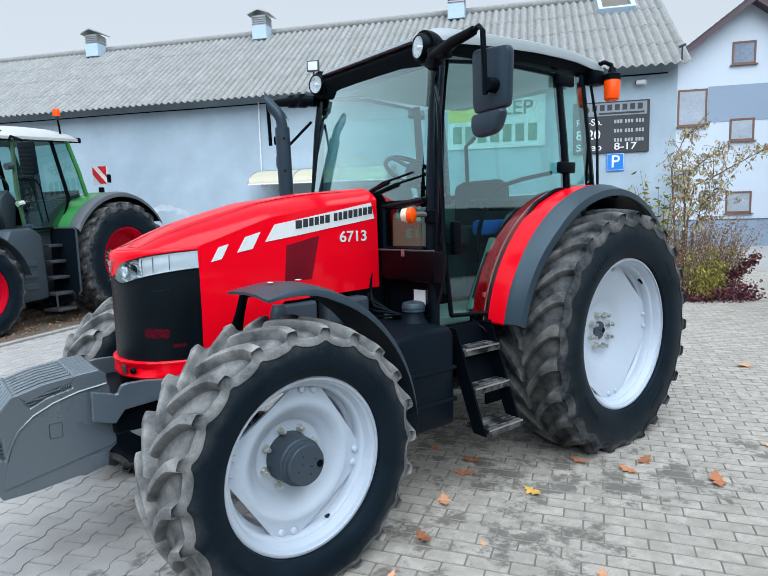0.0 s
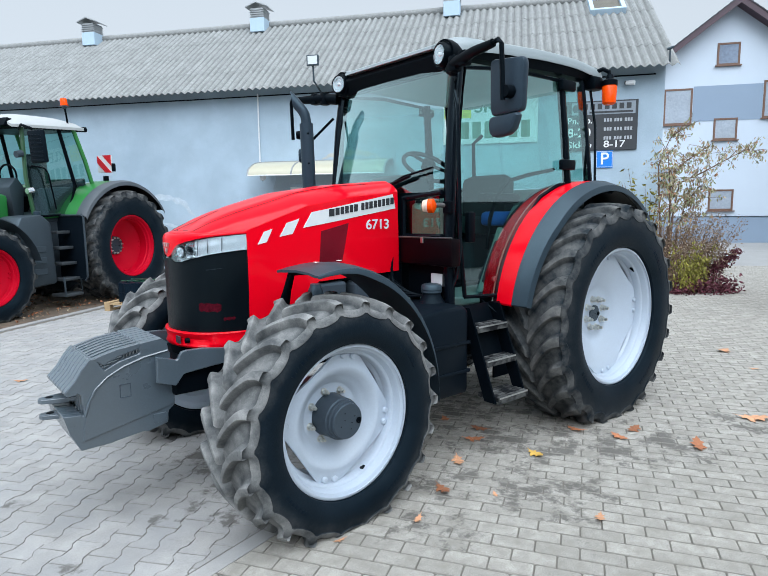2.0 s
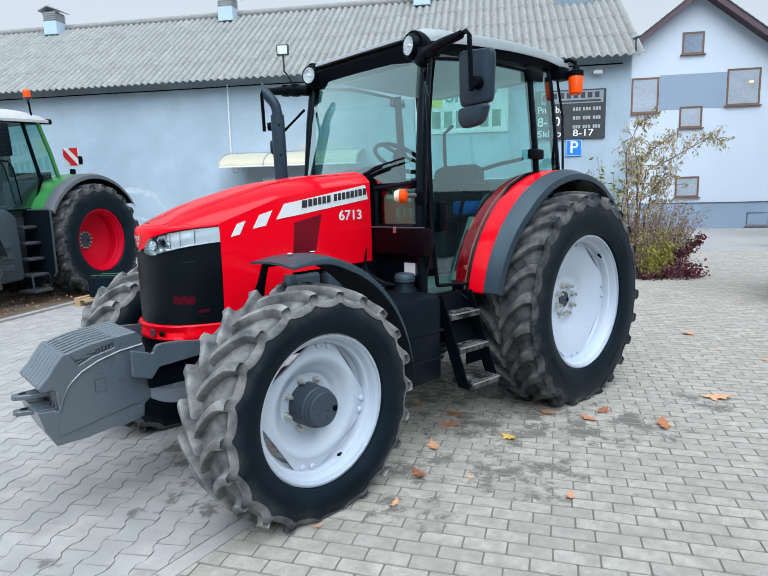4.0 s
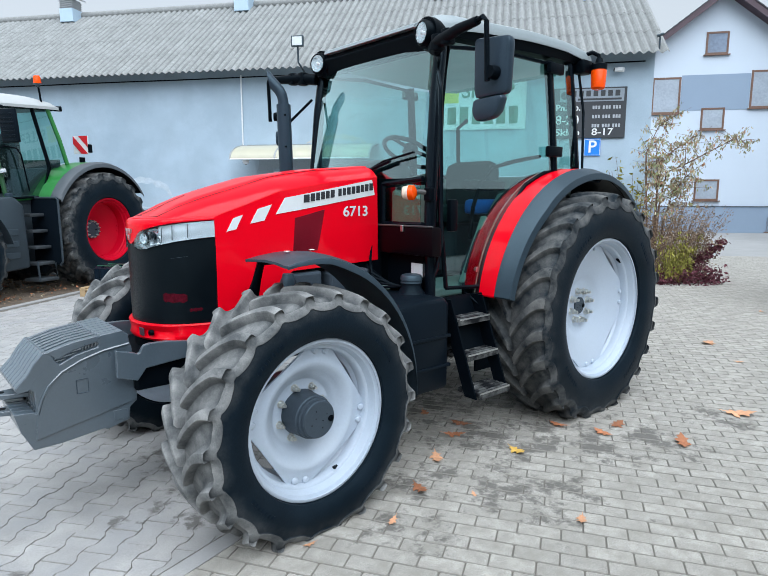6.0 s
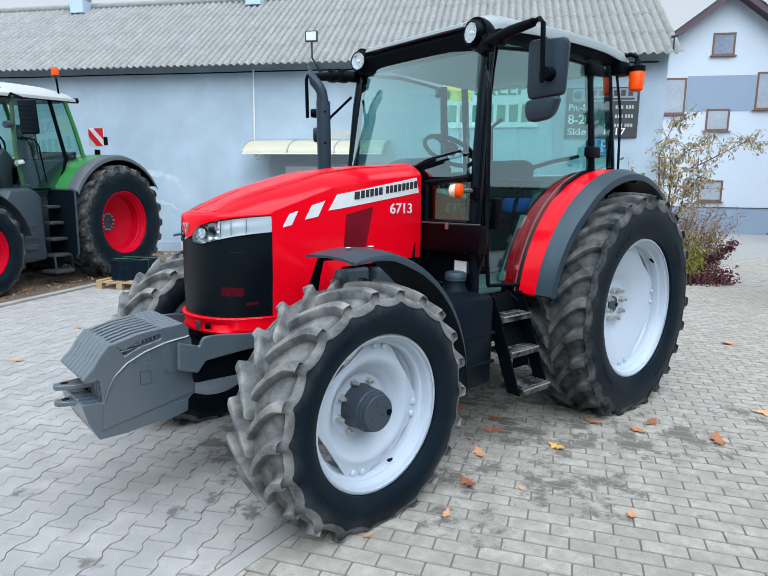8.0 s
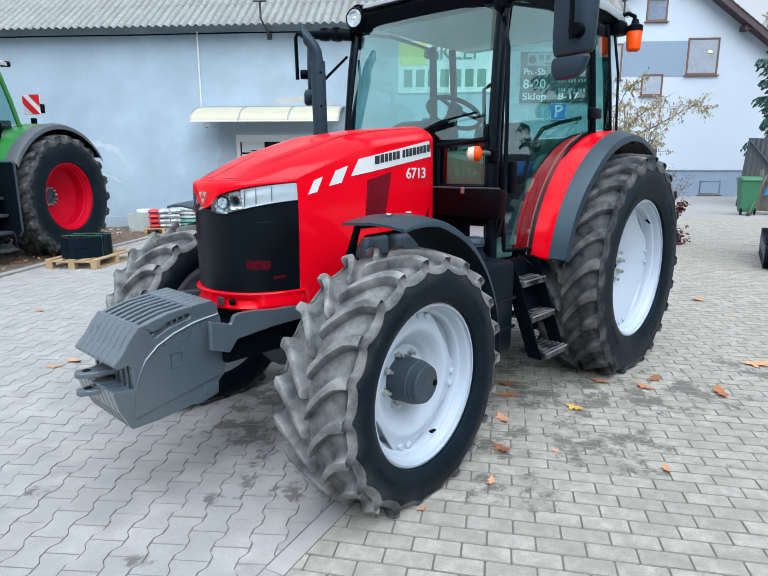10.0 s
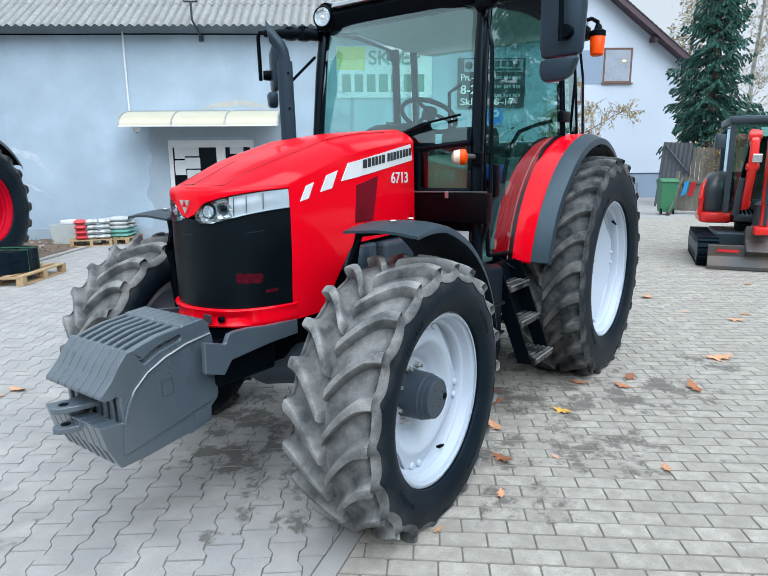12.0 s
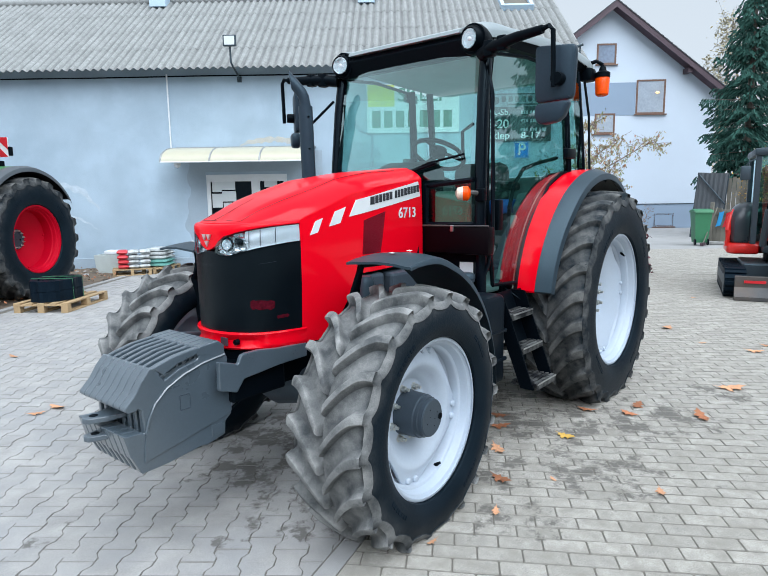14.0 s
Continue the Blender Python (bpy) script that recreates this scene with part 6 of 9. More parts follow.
    part("lamp_glass", lathe([(0.001, -0.040), (0.035, -0.037), (0.060, -0.026)], 24, "x", (-1.325, sgn * 0.552, 2.55), False), CLEAR_GLASS, lp, "clear lamp glass", True)
    part("lamp_bowl", lathe([(0.060, -0.027), (0.048, -0.024), (0.034, -0.0215), (0.02, -0.020), (0.001, -0.0195)], 14, "x", (-1.325, sgn * 0.552, 2.55), False), LAMP_BOWL, lp, "bright faceted reflector", False)
    part("lamp_bulb", lathe([(0.001, -0.032), (0.010, -0.029), (0.013, -0.018)], 14, "x", (-1.325, sgn * 0.552, 2.55), False), LAMP_WHITE, lp, "clear bulb", True)
    # mirrors
    fold = 0.0 if sgn < 0 else -0.10
    ma = part("mirror_arm", tube([(-1.31, sgn * 0.62, 2.45), (-1.365, sgn * 0.70, 2.462), (-1.44, sgn * 0.92, 2.475), (-1.469, sgn * (1.085 + fold), 2.482)], [0.042, 0.040, 0.030, 0.024], 10), BLACK, tractor, "black mirror arm", True)
    part("arm_clamp", add_box(box(-1.402, -1.335, min(sgn * 0.675, sgn * 0.735), max(sgn * 0.675, sgn * 0.735), 2.412, 2.506, 0.010), -1.425, -1.360, min(sgn * 0.775, sgn * 0.835), max(sgn * 0.775, sgn * 0.835), 2.425, 2.512, 0.010), BLACK, ma, "ribbed black clamp", True)
    part("mirror_rod", tube([(-1.469, sgn * (1.085 + fold), 2.483), (-1.475, sgn * (1.125 + fold), 2.492), (-1.473, sgn * (1.148 + fold), 2.465), (-1.467, sgn * (1.150 + fold), 2.32), (-1.462, sgn * (1.152 + fold), 2.17)], 0.014, 8), BLACK, ma, "", True)
    bm = bmesh.new()
    mo = [(1.025, 2.415), (1.245, 2.395), (1.255, 2.36), (1.245, 2.12), (1.225, 2.105), (1.03, 2.10), (1.018, 2.15), (1.015, 2.39)]
    add_prism(bm, [(sgn * y, z) for y, z in mo], -1.415, -1.36, 0.018, "x")
    part("mirror", bm, MIRROR_BACK, ma, "dark mirror housing", True)
    bm = bmesh.new()
    mo2 = [(1.035, 2.092), (1.225, 2.100), (1.235, 2.08), (1.205, 2.01), (1.17, 1.985), (1.07, 1.975), (1.045, 1.99), (1.03, 2.03)]
    add_prism(bm, [(sgn * y, z) for y, z in mo2], -1.445, -1.38, 0.020, "x")
    part("wide_angle_mirror", bm, MIRROR_BACK, ma, "", True)
    part("mirror_glass", box(-1.359, -1.356, min(sgn * 1.04, sgn * 1.225), max(sgn * 1.04, sgn * 1.225), 2.13, 2.37), CHROME, ma)
    part("mirror_joint", lathe([(0.032, -1.47), (0.036, -1.445), (0.036, -1.41)], 16, "x", (0, sgn * 1.168, 2.215)), BLACK, ma, "", True)

# the right mirror stands folded inwards
for ob in [o for o in tractor.children if o.name.startswith("mirror_arm")]:
    for ch in ob.children:
        if ch.data.vertices[0].co.y > 0 and not ch.name.startswith(("mirror_rod", "arm_clamp")):
            ch.matrix_local = Matrix.Translation((-1.44, 1.01, 0)) @ pose(0, 0, 0, 0, 0, -38) @ Matrix.Translation((1.45, -1.10, 0))

# windscreen, lower panes, panels
bm = bmesh.new()
add_grid(bm, [[(-1.385 - 0.03 * (1 - (y / 0.585) ** 2) + 0.11 * t_, y * (1 - 0.045 * t_), 1.69 + 0.79 * t_) for y in [0.585 * (k / 6 - 1) for k in range(13)]] for t_ in (0, 0.33, 0.66, 1.0)])
part("windscreen", bm, SCREEN_GLASS, tractor, "tinted curved windscreen", True)
for sgn in (-1, 1):
    part("lower_pane", prism([(sgn * 0.27, 1.405), (sgn * 0.60, 1.415), (sgn * 0.595, 1.665), (sgn * 0.27, 1.63)], -1.392, -1.386, axis="x"), PANE_GLASS, tractor, "tinted lower front pane")
    bm = bmesh.new()
    for p in (((-1.395, sgn * 0.25, 1.655), (-1.385, sgn * 0.61, 1.685)), ((-1.395, sgn * 0.25, 1.40), (-1.395, sgn * 0.62, 1.405)), ((-1.395, sgn * 0.255, 1.40), (-1.395, sgn * 0.255, 1.66))):
        add_tube(bm, p, 0.018, 6)
    part("pane_frame", bm, BLACK_GLOSS, tractor)
    bx = part("front_box", box(-1.44, -1.36, min(sgn * 0.25, sgn * 0.752), max(sgn * 0.25, sgn * 0.752), 1.215, 1.392, 0.012), BOX_MAROON, tractor, "dark panel below the front pane", True)
    part("box_lid", tube([(-1.44, sgn * 0.25, 1.395), (-1.44, sgn * 0.752, 1.398)], 0.006, 6), STEEL_DARK, bx)
    part("box_catch", box(-1.452, -1.44, sgn * 0.49 - 0.012, sgn * 0.49 + 0.012, 1.36, 1.40, 0.003), STEEL, bx)
    part("lower_front_panel", prism([(sgn * 0.28, 0.99), (sgn * 0.64, 0.99), (sgn * 0.635, 1.21), (sgn * 0.28, 1.21)], -1.375, -1.355, axis="x"), BLACK, tractor)
    part("type_plate", box(-1.382, -1.377, sgn * 0.56 - 0.05, sgn * 0.56 + 0.05, 1.075, 1.16), PAPER, tractor, "small printed white type plate")
part("cab_floor", box(-1.38, 0.1, -0.58, 0.58, 0.92, 0.985, 0.015), CAB_GREY, tractor, "grey rubber-matted cab floor")
part("dash_cowl", prism([(-1.40, 1.0), (-1.40, 1.70), (-1.33, 1.80), (-1.20, 1.84), (-1.10, 1.76), (-1.14, 1.4), (-1.12, 1.0)], -0.22, 0.22, 0.03), BLACK, tractor, "black dashboard cowl", True)
sw = part("steering_wheel", bmesh.new(), BLACK, tractor, "black steering wheel")
bm = bmesh.new()
ringp = [(0.0, 0.19 * math.cos(2 * math.pi * k / 28), 0.19 * math.sin(2 * math.pi * k / 28)) for k in range(29)]
add_tube(bm, ringp, 0.016, 8)
for k in range(3):
    a = math.radians(90 + 120 * k)
    add_tube(bm, [(0.03, 0, 0), (0.0, 0.185 * math.cos(a), 0.185 * math.sin(a))], 0.014, 6)
add_tube(bm, [(0.05, 0, 0), (-0.01, 0, 0)], 0.05, 14)
r_ = part("rim", bm, BLACK, sw, "", True)
sw.matrix_local = Matrix.Translation((-1.02, -0.10, 1.885)) @ pose(0, 0, 0, 0, -60, 0)
part("steering_column", tube([(-1.2, -0.05, 1.2), (-1.06, -0.09, 1.84)], 0.04, 10), BLACK, tractor)
seat = part("driver_seat", add_box(box(-0.72, -0.20, -0.27, 0.27, 1.38, 1.52, 0.05), -0.30, -0.14, -0.25, 0.25, 1.45, 1.86, 0.075), SEAT_FABRIC, tractor, "dark fabric driver's seat", True)
part("seat_base", box(-0.56, -0.26, -0.13, 0.13, 0.98, 1.38, 0.03), EXC_DARK, seat)
part("armrest", box(-0.70, -0.28, -0.40, -0.30, 1.62, 1.70, 0.03), BLACK, seat, "", True)
part("seat_cushion", box(-0.66, -0.30, -0.42, -0.30, 1.45, 1.56, 0.03), BLUE, seat, "bright blue item beside the seat", True)
part("side_console", prism([(-0.50, 1.30), (-0.56, 1.50), (-0.48, 1.60), (0.0, 1.66), (0.0, 1.25)], -0.57, -0.46, 0.02), CAB_GREY, tractor, "", True)
part("side_console", prism([(-0.62, 1.15), (-0.72, 1.50), (-0.60, 1.66), (0.0, 1.70), (0.0, 1.15)], 0.34, 0.50, 0.02), CAB_GREY, tractor, "", True)
part("cab_trim", box(-1.37, -1.30, -0.56, -0.30, 1.0, 1.62, 0.02), CREAM, tractor, "pale inner trim")
part("cab_trim", prism([(-0.98, 1.0), (-0.88, 1.0), (-0.70, 1.42), (-0.76, 1.45)], -0.60, -0.55, 0.01), CREAM, tractor)
bm = bmesh.new()
bm.faces.new([bm.verts.new(p) for p in ((0.10, -0.70, 1.75), (0.10, 0.70, 1.75), (0.03, 0.68, 2.50), (0.03, -0.68, 2.50))])
part("rear_window", bm, CAB_GLASS, tractor, "tinted rear window")
part("cab_rear_panel", box(0.02, 0.14, -0.70, 0.70, 0.95, 1.74, 0.02), CAB_GREY, tractor, "grey inner panel behind the seat")
part("grab_bar_inside", tube([(-0.10, 0.25, 1.7), (-0.12, 0.25, 2.15), (-0.16, 0.12, 2.2)], 0.016, 8), BLACK, tractor, "", True)
wp = part("wiper", tube([(-1.43, -0.05, 1.72), (-1.435, -0.30, 1.80), (-1.415, -0.56, 1.845)], 0.007, 6), BLACK, tractor, "black windscreen wiper")
part("blade", tube([(-1.43, 0.03, 1.69), (-1.437, -0.15, 1.745), (-1.432, -0.36, 1.80)], 0.012, 6), BLACK, wp)

# roof
def roof_y(x):
    return float(np.interp(x, [-1.36, -1.28, -1.1, -0.3, 0.2, 0.30], [0.52, 0.62, 0.665, 0.755, 0.775, 0.70]))


def roof_z(x):
    return float(np.interp(x, [-1.36, -1.20, -0.9, -0.5, -0.1, 0.3], [2.615, 2.650, 2.672, 2.682, 2.672, 2.62]))


bm = bmesh.new()
rows = []
for x in np.linspace(-1.30, 0.30, 24):
    y, z = roof_y(x), roof_z(x)
    hump = 0.028 * max(0.0, 1 - abs(x + 1.22) / 0.22)
    half_ = [(1.0, -0.066), (1.005, -0.04), (0.985, -0.010), (0.955, hump * 0.7), (0.90, hump), (0.80, hump * 0.8 - 0.004), (0.68, -0.012 if x < -1.1 else 0.004), (0.45, -0.008 if x < -1.1 else 0.012), (0.0, -0.004 if x < -1.1 else 0.018)]
    rows.append([(x, -y * a, z + b) for a, b in half_] + [(x, y * a, z + b) for a, b in half_[-2::-1]])
add_sheet(bm, rows, (0, 0, -0.012))
LINING = mat("pale_cab_headliner", (0.60, 0.66, 0.66), 0.8, var=0.08, bump=0.05)
part("cab_roof", bm, GREY_PAINT, tractor, "pale grey cab roof shell", True)
bm = bmesh.new()
rows = []
for x in np.linspace(-1.235, 0.27, 16):
    y = roof_y(x) - 0.012
    rows.append([(x, -y, roof_z(x) - 0.075), (x, -y + 0.02, 2.545), (x, -y + 0.07, 2.530), (x, y - 0.07, 2.530), (x, y - 0.02, 2.545), (x, y, roof_z(x) - 0.075)])
vs = add_grid(bm, rows, True)
bm.faces.new(vs[0])
bm.faces.new(vs[-1])
for f in bm.faces:
    f.material_index = 1 if abs(f.calc_center_median().y) > 0.45 else 0
part("roof_lining", bm, LINING, tractor, "pale grey cab headliner with a black rim", True, (BLACK,))
part("front_visor", prism([(-1.335, 2.560), (-1.30, 2.60), (-1.24, 2.60), (-1.24, 2.462), (-1.285, 2.462)], -0.53, 0.53, 0.006), BLACK, tractor)
part("roof_front_lip", prism([(-1.345, 2.598), (-1.335, 2.622), (-1.28, 2.645), (-1.25, 2.63), (-1.29, 2.603)], -0.47, 0.47, 0.003), GREY_PAINT, tractor, "pale grey front roof lip")
for sgn in (-1, 1):
    part("lamp_pod", lathe([(0.080, -0.03), (0.092, -0.03), (0.095, 0.0), (0.085, 0.08), (0.05, 0.14)], 24, "x", (-1.29, sgn * 0.552, 2.553), False), BLACK, tractor, "", True)
# beacon on its bracket at the rear corner
bea = part("beacon_arm", tube([(0.13, -0.72, 2.60), (0.16, -0.80, 2.625), (0.18, -0.84, 2.60), (0.185, -0.845, 2.555)], 0.016, 8), BLACK, tractor, "black bracket of the beacon", True)
part("beacon", lathe([(0.038, 2.36), (0.050, 2.372), (0.056, 2.49), (0.05, 2.50)], 24, "z", (0.185, -0.845, 0)), ORANGE, bea, "orange beacon hanging upside down", True)
part("beacon_base", lathe([(0.052, 2.50), (0.058, 2.50), (0.058, 2.535), (0.03, 2.55), (0.022, 2.58)], 20, "z", (0.185, -0.845, 0)), BLACK, bea, "", True)
part("rear_lamp_box", box(0.06, 0.18, -0.80, -0.70, 2.47, 2.57, 0.02), BLACK, tractor, "", True)
part("aerial_stay", tube([(0.10, -0.73, 2.50), (0.13, -0.77, 2.2), (0.10, -0.80, 1.78)], 0.010, 8), BLACK_GLOSS, tractor)

# exhaust
ex = part("exhaust_pipe", tube([(-1.515, 0.74, 1.05), (-1.515, 0.742, 1.8), (-1.525, 0.745, 2.26)], 0.053, 20), MIRROR_BACK, tractor, "dark grey upright exhaust sleeve", True)
bm = bmesh.new()
TIP = [Vector(p) for p in ((-1.525, 0.745, 2.20), (-1.526, 0.746, 2.28), (-1.531, 0.751, 2.325), (-1.545, 0.764, 2.362), (-1.566, 0.783, 2.395), (-1.590, 0.804, 2.43))]
add_tube(bm, TIP, 0.040, 20)
along_ = (TIP[-1] - TIP[-2]).normalized()
up_t = (Vector((0, 0, 1)) - along_ * along_.z).normalized()
bm.verts.ensure_lookup_table()
for v in bm.verts[-20:]:
    v.co += along_ * (0.028 + 0.060 * (v.co - TIP[-1]).dot(up_t) / 0.040)
part("exhaust_tip", bm, MIRROR_BACK, ex, "slant-cut exhaust tip", True)
for z in (1.25, 1.95, 2.18):
    part("exhaust_bolt", lathe([(0.008, 0), (0.008, 0.008), (0.002, 0.010)], 8, "y", (-1.545, 0.69, z)), BLACK, ex)
part("mirror_stay", tube([(-1.35, 0.62, 2.30), (-1.50, 0.73, 2.12)], 0.010, 6), BLACK, tractor)

# tank and steps
TANK = [(-1.86, 0.42), (-1.86, 0.86), (-1.80, 0.96), (-1.62, 0.985), (-1.42, 0.985), (-1.385, 0.95), (-1.39, 0.42)]
tk = part("fuel_tank", prism(TANK, -0.855, -0.36, 0.03), DARK_BLUE_GREY, tractor, "black plastic fuel tank", True)
for z in (0.56, 0.74):
    part("tank_strap", prism([(-1.868, z), (-1.868, z + 0.02), (-1.382, z + 0.02), (-1.382, z)], -0.863, -0.36, 0.004), DARK_BLUE_GREY, tk)
part("tank_neck", lathe([(0.105, 0.94), (0.085, 0.985), (0.064, 1.02), (0.060, 1.045)], 20, "z", (-1.462, -0.595, 0)), DARK_BLUE_GREY, tk, "", True)
part("tank_cap", lathe([(0.064, 1.045), (0.068, 1.05), (0.066, 1.062), (0.070, 1.066), (0.068, 1.085), (0.060, 1.098), (0.040, 1.104), (0.002, 1.104)], 20, "z", (-1.462, -0.595, 0)), FENDER_BLACK, tk, "dark ribbed filler cap", True)
stp = part("step_frame", bmesh.new(), BLACK, tractor, "black access steps")
for x in (-1.318, -1.02):
    bm = prism([(-0.70, 0.95), (-0.80, 0.95), (-1.02, 0.37), (-0.93, 0.37)], x - 0.006, x + 0.006, axis="x")
    part("step_side", bm, BLACK, stp)
part("step_back", prism([(-0.70, 0.95), (-0.705, 0.95), (-0.84, 0.60), (-0.835, 0.60)], -1.31, -1.03, axis="x"), BLACK, stp)
for z, ya, yb_ in ((0.825, -0.68, -0.86), (0.615, -0.76, -0.935), (0.40, -0.86, -1.035)):
    bm = bmesh.new()
    for k in range(5):
        y = ya + (yb_ - ya) * (k + 0.5) / 5
        add_box(bm, -1.312, -1.026, y - 0.012, y + 0.012, z - 0.006, z + 0.012, 0.003)
    for x in (-1.30, -1.17, -1.04):
        add_box(bm, x - 0.008, x + 0.008, yb_, ya, z - 0.018, z - 0.002)
    add_box(bm, -1.316, -1.022, yb_ - 0.006, yb_, z - 0.03, z + 0.012, 0.002)
    part("step_tread", bm, WORN_STEEL, stp, "black grated step tread")
    part("tread_edge", box(-1.310, -1.028, yb_ - 0.008, yb_ - 0.0062, z + 0.002, z + 0.012), STEEL, stp, "edge worn to bare metal")
part("step_stay", tube([(-1.05, -0.66, 0.96), (-1.0, -0.83, 0.84)], 0.008, 6), BLACK, stp)
part("step_guard", prism([(-1.00, 0.95), (-0.90, 0.95), (-0.84, 0.42), (-1.0, 0.42)], -0.74, -0.725), BLACK, tractor)
# nose badge and marks
badge = part("nose_badge", prism([(-0.034, 1.408), (-0.002, 1.408), (-0.018, 1.380)], -2.945, -2.930, axis="x"), BADGE, tractor, "silver badge of three small triangles")
for tri_ in ([(0.002, 1.408), (0.034, 1.408), (0.018, 1.380)], [(-0.016, 1.376), (0.016, 1.376), (0.0, 1.348)]):
    part("badge_triangle", prism(tri_, -2.945, -2.930, axis="x"), BADGE, badge)
part("nose_light", lathe([(0.001, -0.012), (0.014, -0.010), (0.016, 0.01)], 12, "x", (-2.915, -0.165, 0.875)), BLACK, tractor)
part("nose_plate", box(-2.944, -2.934, -0.125, -0.075, 0.855, 0.895, 0.002), BARGE, tractor, "small dark red reflector plate")
part("bonnet_cap", box(-2.43, -2.37, -0.03, 0.03, 1.612, 1.625, 0.006), PAPER, tractor, "pale bonnet-top mark")

# ---- things on and before the wall ----
banner = thing("shop_banner", WALL @ pose(-0.45, -0.03, 3.6), "white shop banner with green lettering and a yellow corner", "banner")
part("board", box(-1.05, 1.05, 0.0, 0.02, -0.52, 0.56, 0.003), WHITE_PVC, banner)
BANNER_GREEN = mat("banner_green", (0.04, 0.20, 0.13), 0.6, var=0.05, bump=0.0)
BANNER_YELLOW = mat("banner_yellow", (0.72, 0.68, 0.08), 0.6, var=0.05, bump=0.0)
part("patch", box(-1.03, -0.42, -0.004, -0.001, 0.06, 0.54), BANNER_YELLOW, banner, "yellow corner patch")
for k in range(7):
    part("banner_bar", box(-0.93 + k * 0.27, -0.74 + k * 0.27, -0.005, -0.001, -0.40, -0.03), BANNER_GREEN, banner, "green bar of the trade name")
writing("banner_word", "SKLEP", 0.42, pose(-0.36, -0.004, 0.30, 90, 0, 0), BANNER_GREEN, banner, width=1.05)


# ---- green tractor by the wall ----
STEP_GREY = mat("grey_step_metal", (0.035, 0.042, 0.048), 0.5, var=0.2, bump=0.05)
green = thing("tractor", pose(-1.30, 9.21, 0, 0, 0, 32), "green tractor with white cab roof and red rims on gravel", "tractor")
G_REAR = {"r": 0.50, "cut": 0.495, "lobe": 0.7, "prof": [(0.10, 0.43), (0.18, 0.43), (0.21, 0.42), (0.24, 0.40), (0.34, 0.35), (0.44, 0.29), (0.48, 0.27), (0.50, 0.265)]}
G_FRONT = {"r": 0.38, "cut": 0.375, "lobe": 0.7, "prof": [(0.08, 0.24), (0.14, 0.24), (0.16, 0.22), (0.18, 0.20), (0.26, 0.16), (0.33, 0.12), (0.36, 0.11), (0.38, 0.11)]}
for sgn in (-1, 1):
    wheel(green, "rear_wheel", (0, sgn * 1.2, 0.99), 1.04, 0.565, 0.0, 0.60, 21, 0.055, 0.055, REAR_DUST, disc=G_REAR, hub=[(0.001, 0.405), (0.11, 0.405), (0.12, 0.395), (0.168, 0.398), (0.172, 0.43)], nuts=(12, 0.145, 0.394, 0.8), rim_mat=RED_RIM, flip=-sgn, rim_label="bright red rear rim")
    wheel(green, "front_wheel", (-2.80, sgn * 1.15, 0.68), 0.745, 0.43, 0.0, 0.50, 20, 0.045, 0.045, REAR_DUST, disc=G_FRONT, hub=[(0.001, 0.15), (0.10, 0.15), (0.12, 0.18), (0.13, 0.28)], nuts=(10, 0.145, 0.225, 0.9), rim_mat=RED_RIM, flip=-sgn, rim_label="bright red front rim")
    # rear mudguards: green inside, grey outside
    gi, go = [], []
    for k in range(25):
        a = math.radians(151 - k * 117 / 24)
        r = 1.20
        c, s = r * math.cos(a), 1.0 + r * math.sin(a)
        gi.append([(c, sgn * 0.56, s), (c, sgn * 0.78, s), (c, sgn * 0.97, s - 0.004)])
        go.append([(c, sgn * (0.971 if k < 14 else 0.70), s - 0.004), (c, sgn * 1.10, s), (c * 0.99, sgn * 1.17, s - 0.03), (c * 0.975, sgn * 1.185, s - 0.075)])
    bm = bmesh.new()
    add_sheet(bm, gi[:14], (0, 0, -0.02))
    part("rear_mudguard", bm, GREEN, green, "green inner mudguard", True)
    bm = bmesh.new()
    add_sheet(bm, go, (0, 0, -0.02))
    part("mudguard_extension", bm, GUARD_GREY, green, "grey outer mudguard", True)
    # the same added black sheet paints the shade under this mudguard
    bm = bmesh.new()
    add_sheet(bm, [[(1.165 * math.cos(math.radians(d)), sgn * y, 0.975 + 1.165 * math.sin(math.radians(d))) for y in (0.58, 0.85, 1.14)] for d in range(36, 150, 6)], (0, 0, -0.006))
    part("mudguard_liner", bm, BLACK, green, "black sheet for the shaded underside of the mudguard", True)
    bm = bmesh.new()
    add_sheet(bm, [[(-2.80 + 0.86 * math.cos(math.radians(140 - k * 8)), sgn * y, 0.70 + 0.86 * math.sin(math.radians(140 - k * 8))) for y in (0.75, 0.95, 1.15)] for k in range(17)], (0, 0, -0.015))
    part("front_mudguard", bm, EXC_DARK, green, "black front mudguard", True)
    arc_g = [(1.17 * math.cos(math.radians(166 - k * 8)), 1.0 + 1.17 * math.sin(math.radians(166 - k * 8))) for k in range(17)]
    part("mudguard_wall", prism(arc_g + [(0.7, 0.9), (-0.9, 0.9)], sgn * 0.60, sgn * 0.57), BLACK, green)
    # cab sides
    G = lambda x, z, o=0.0: Vector((x, sgn * (0.80 + 0.02 * (x + 1) + o - 0.05 * (z - 2.2)), z))
    part("front_pillar", add_tube(bmesh.new(), [G(-1.42, 1.45), G(-1.45, 2.2), G(-1.33, 3.12)], 0.040, 8), DARK_GREEN, green, "green front cab pillar", True)
    part("middle_pillar", add_tube(bmesh.new(), [G(-0.50, 1.52), G(-0.22, 2.0), G(-0.42, 3.1)], 0.04, 8), BLACK, green, "", True)
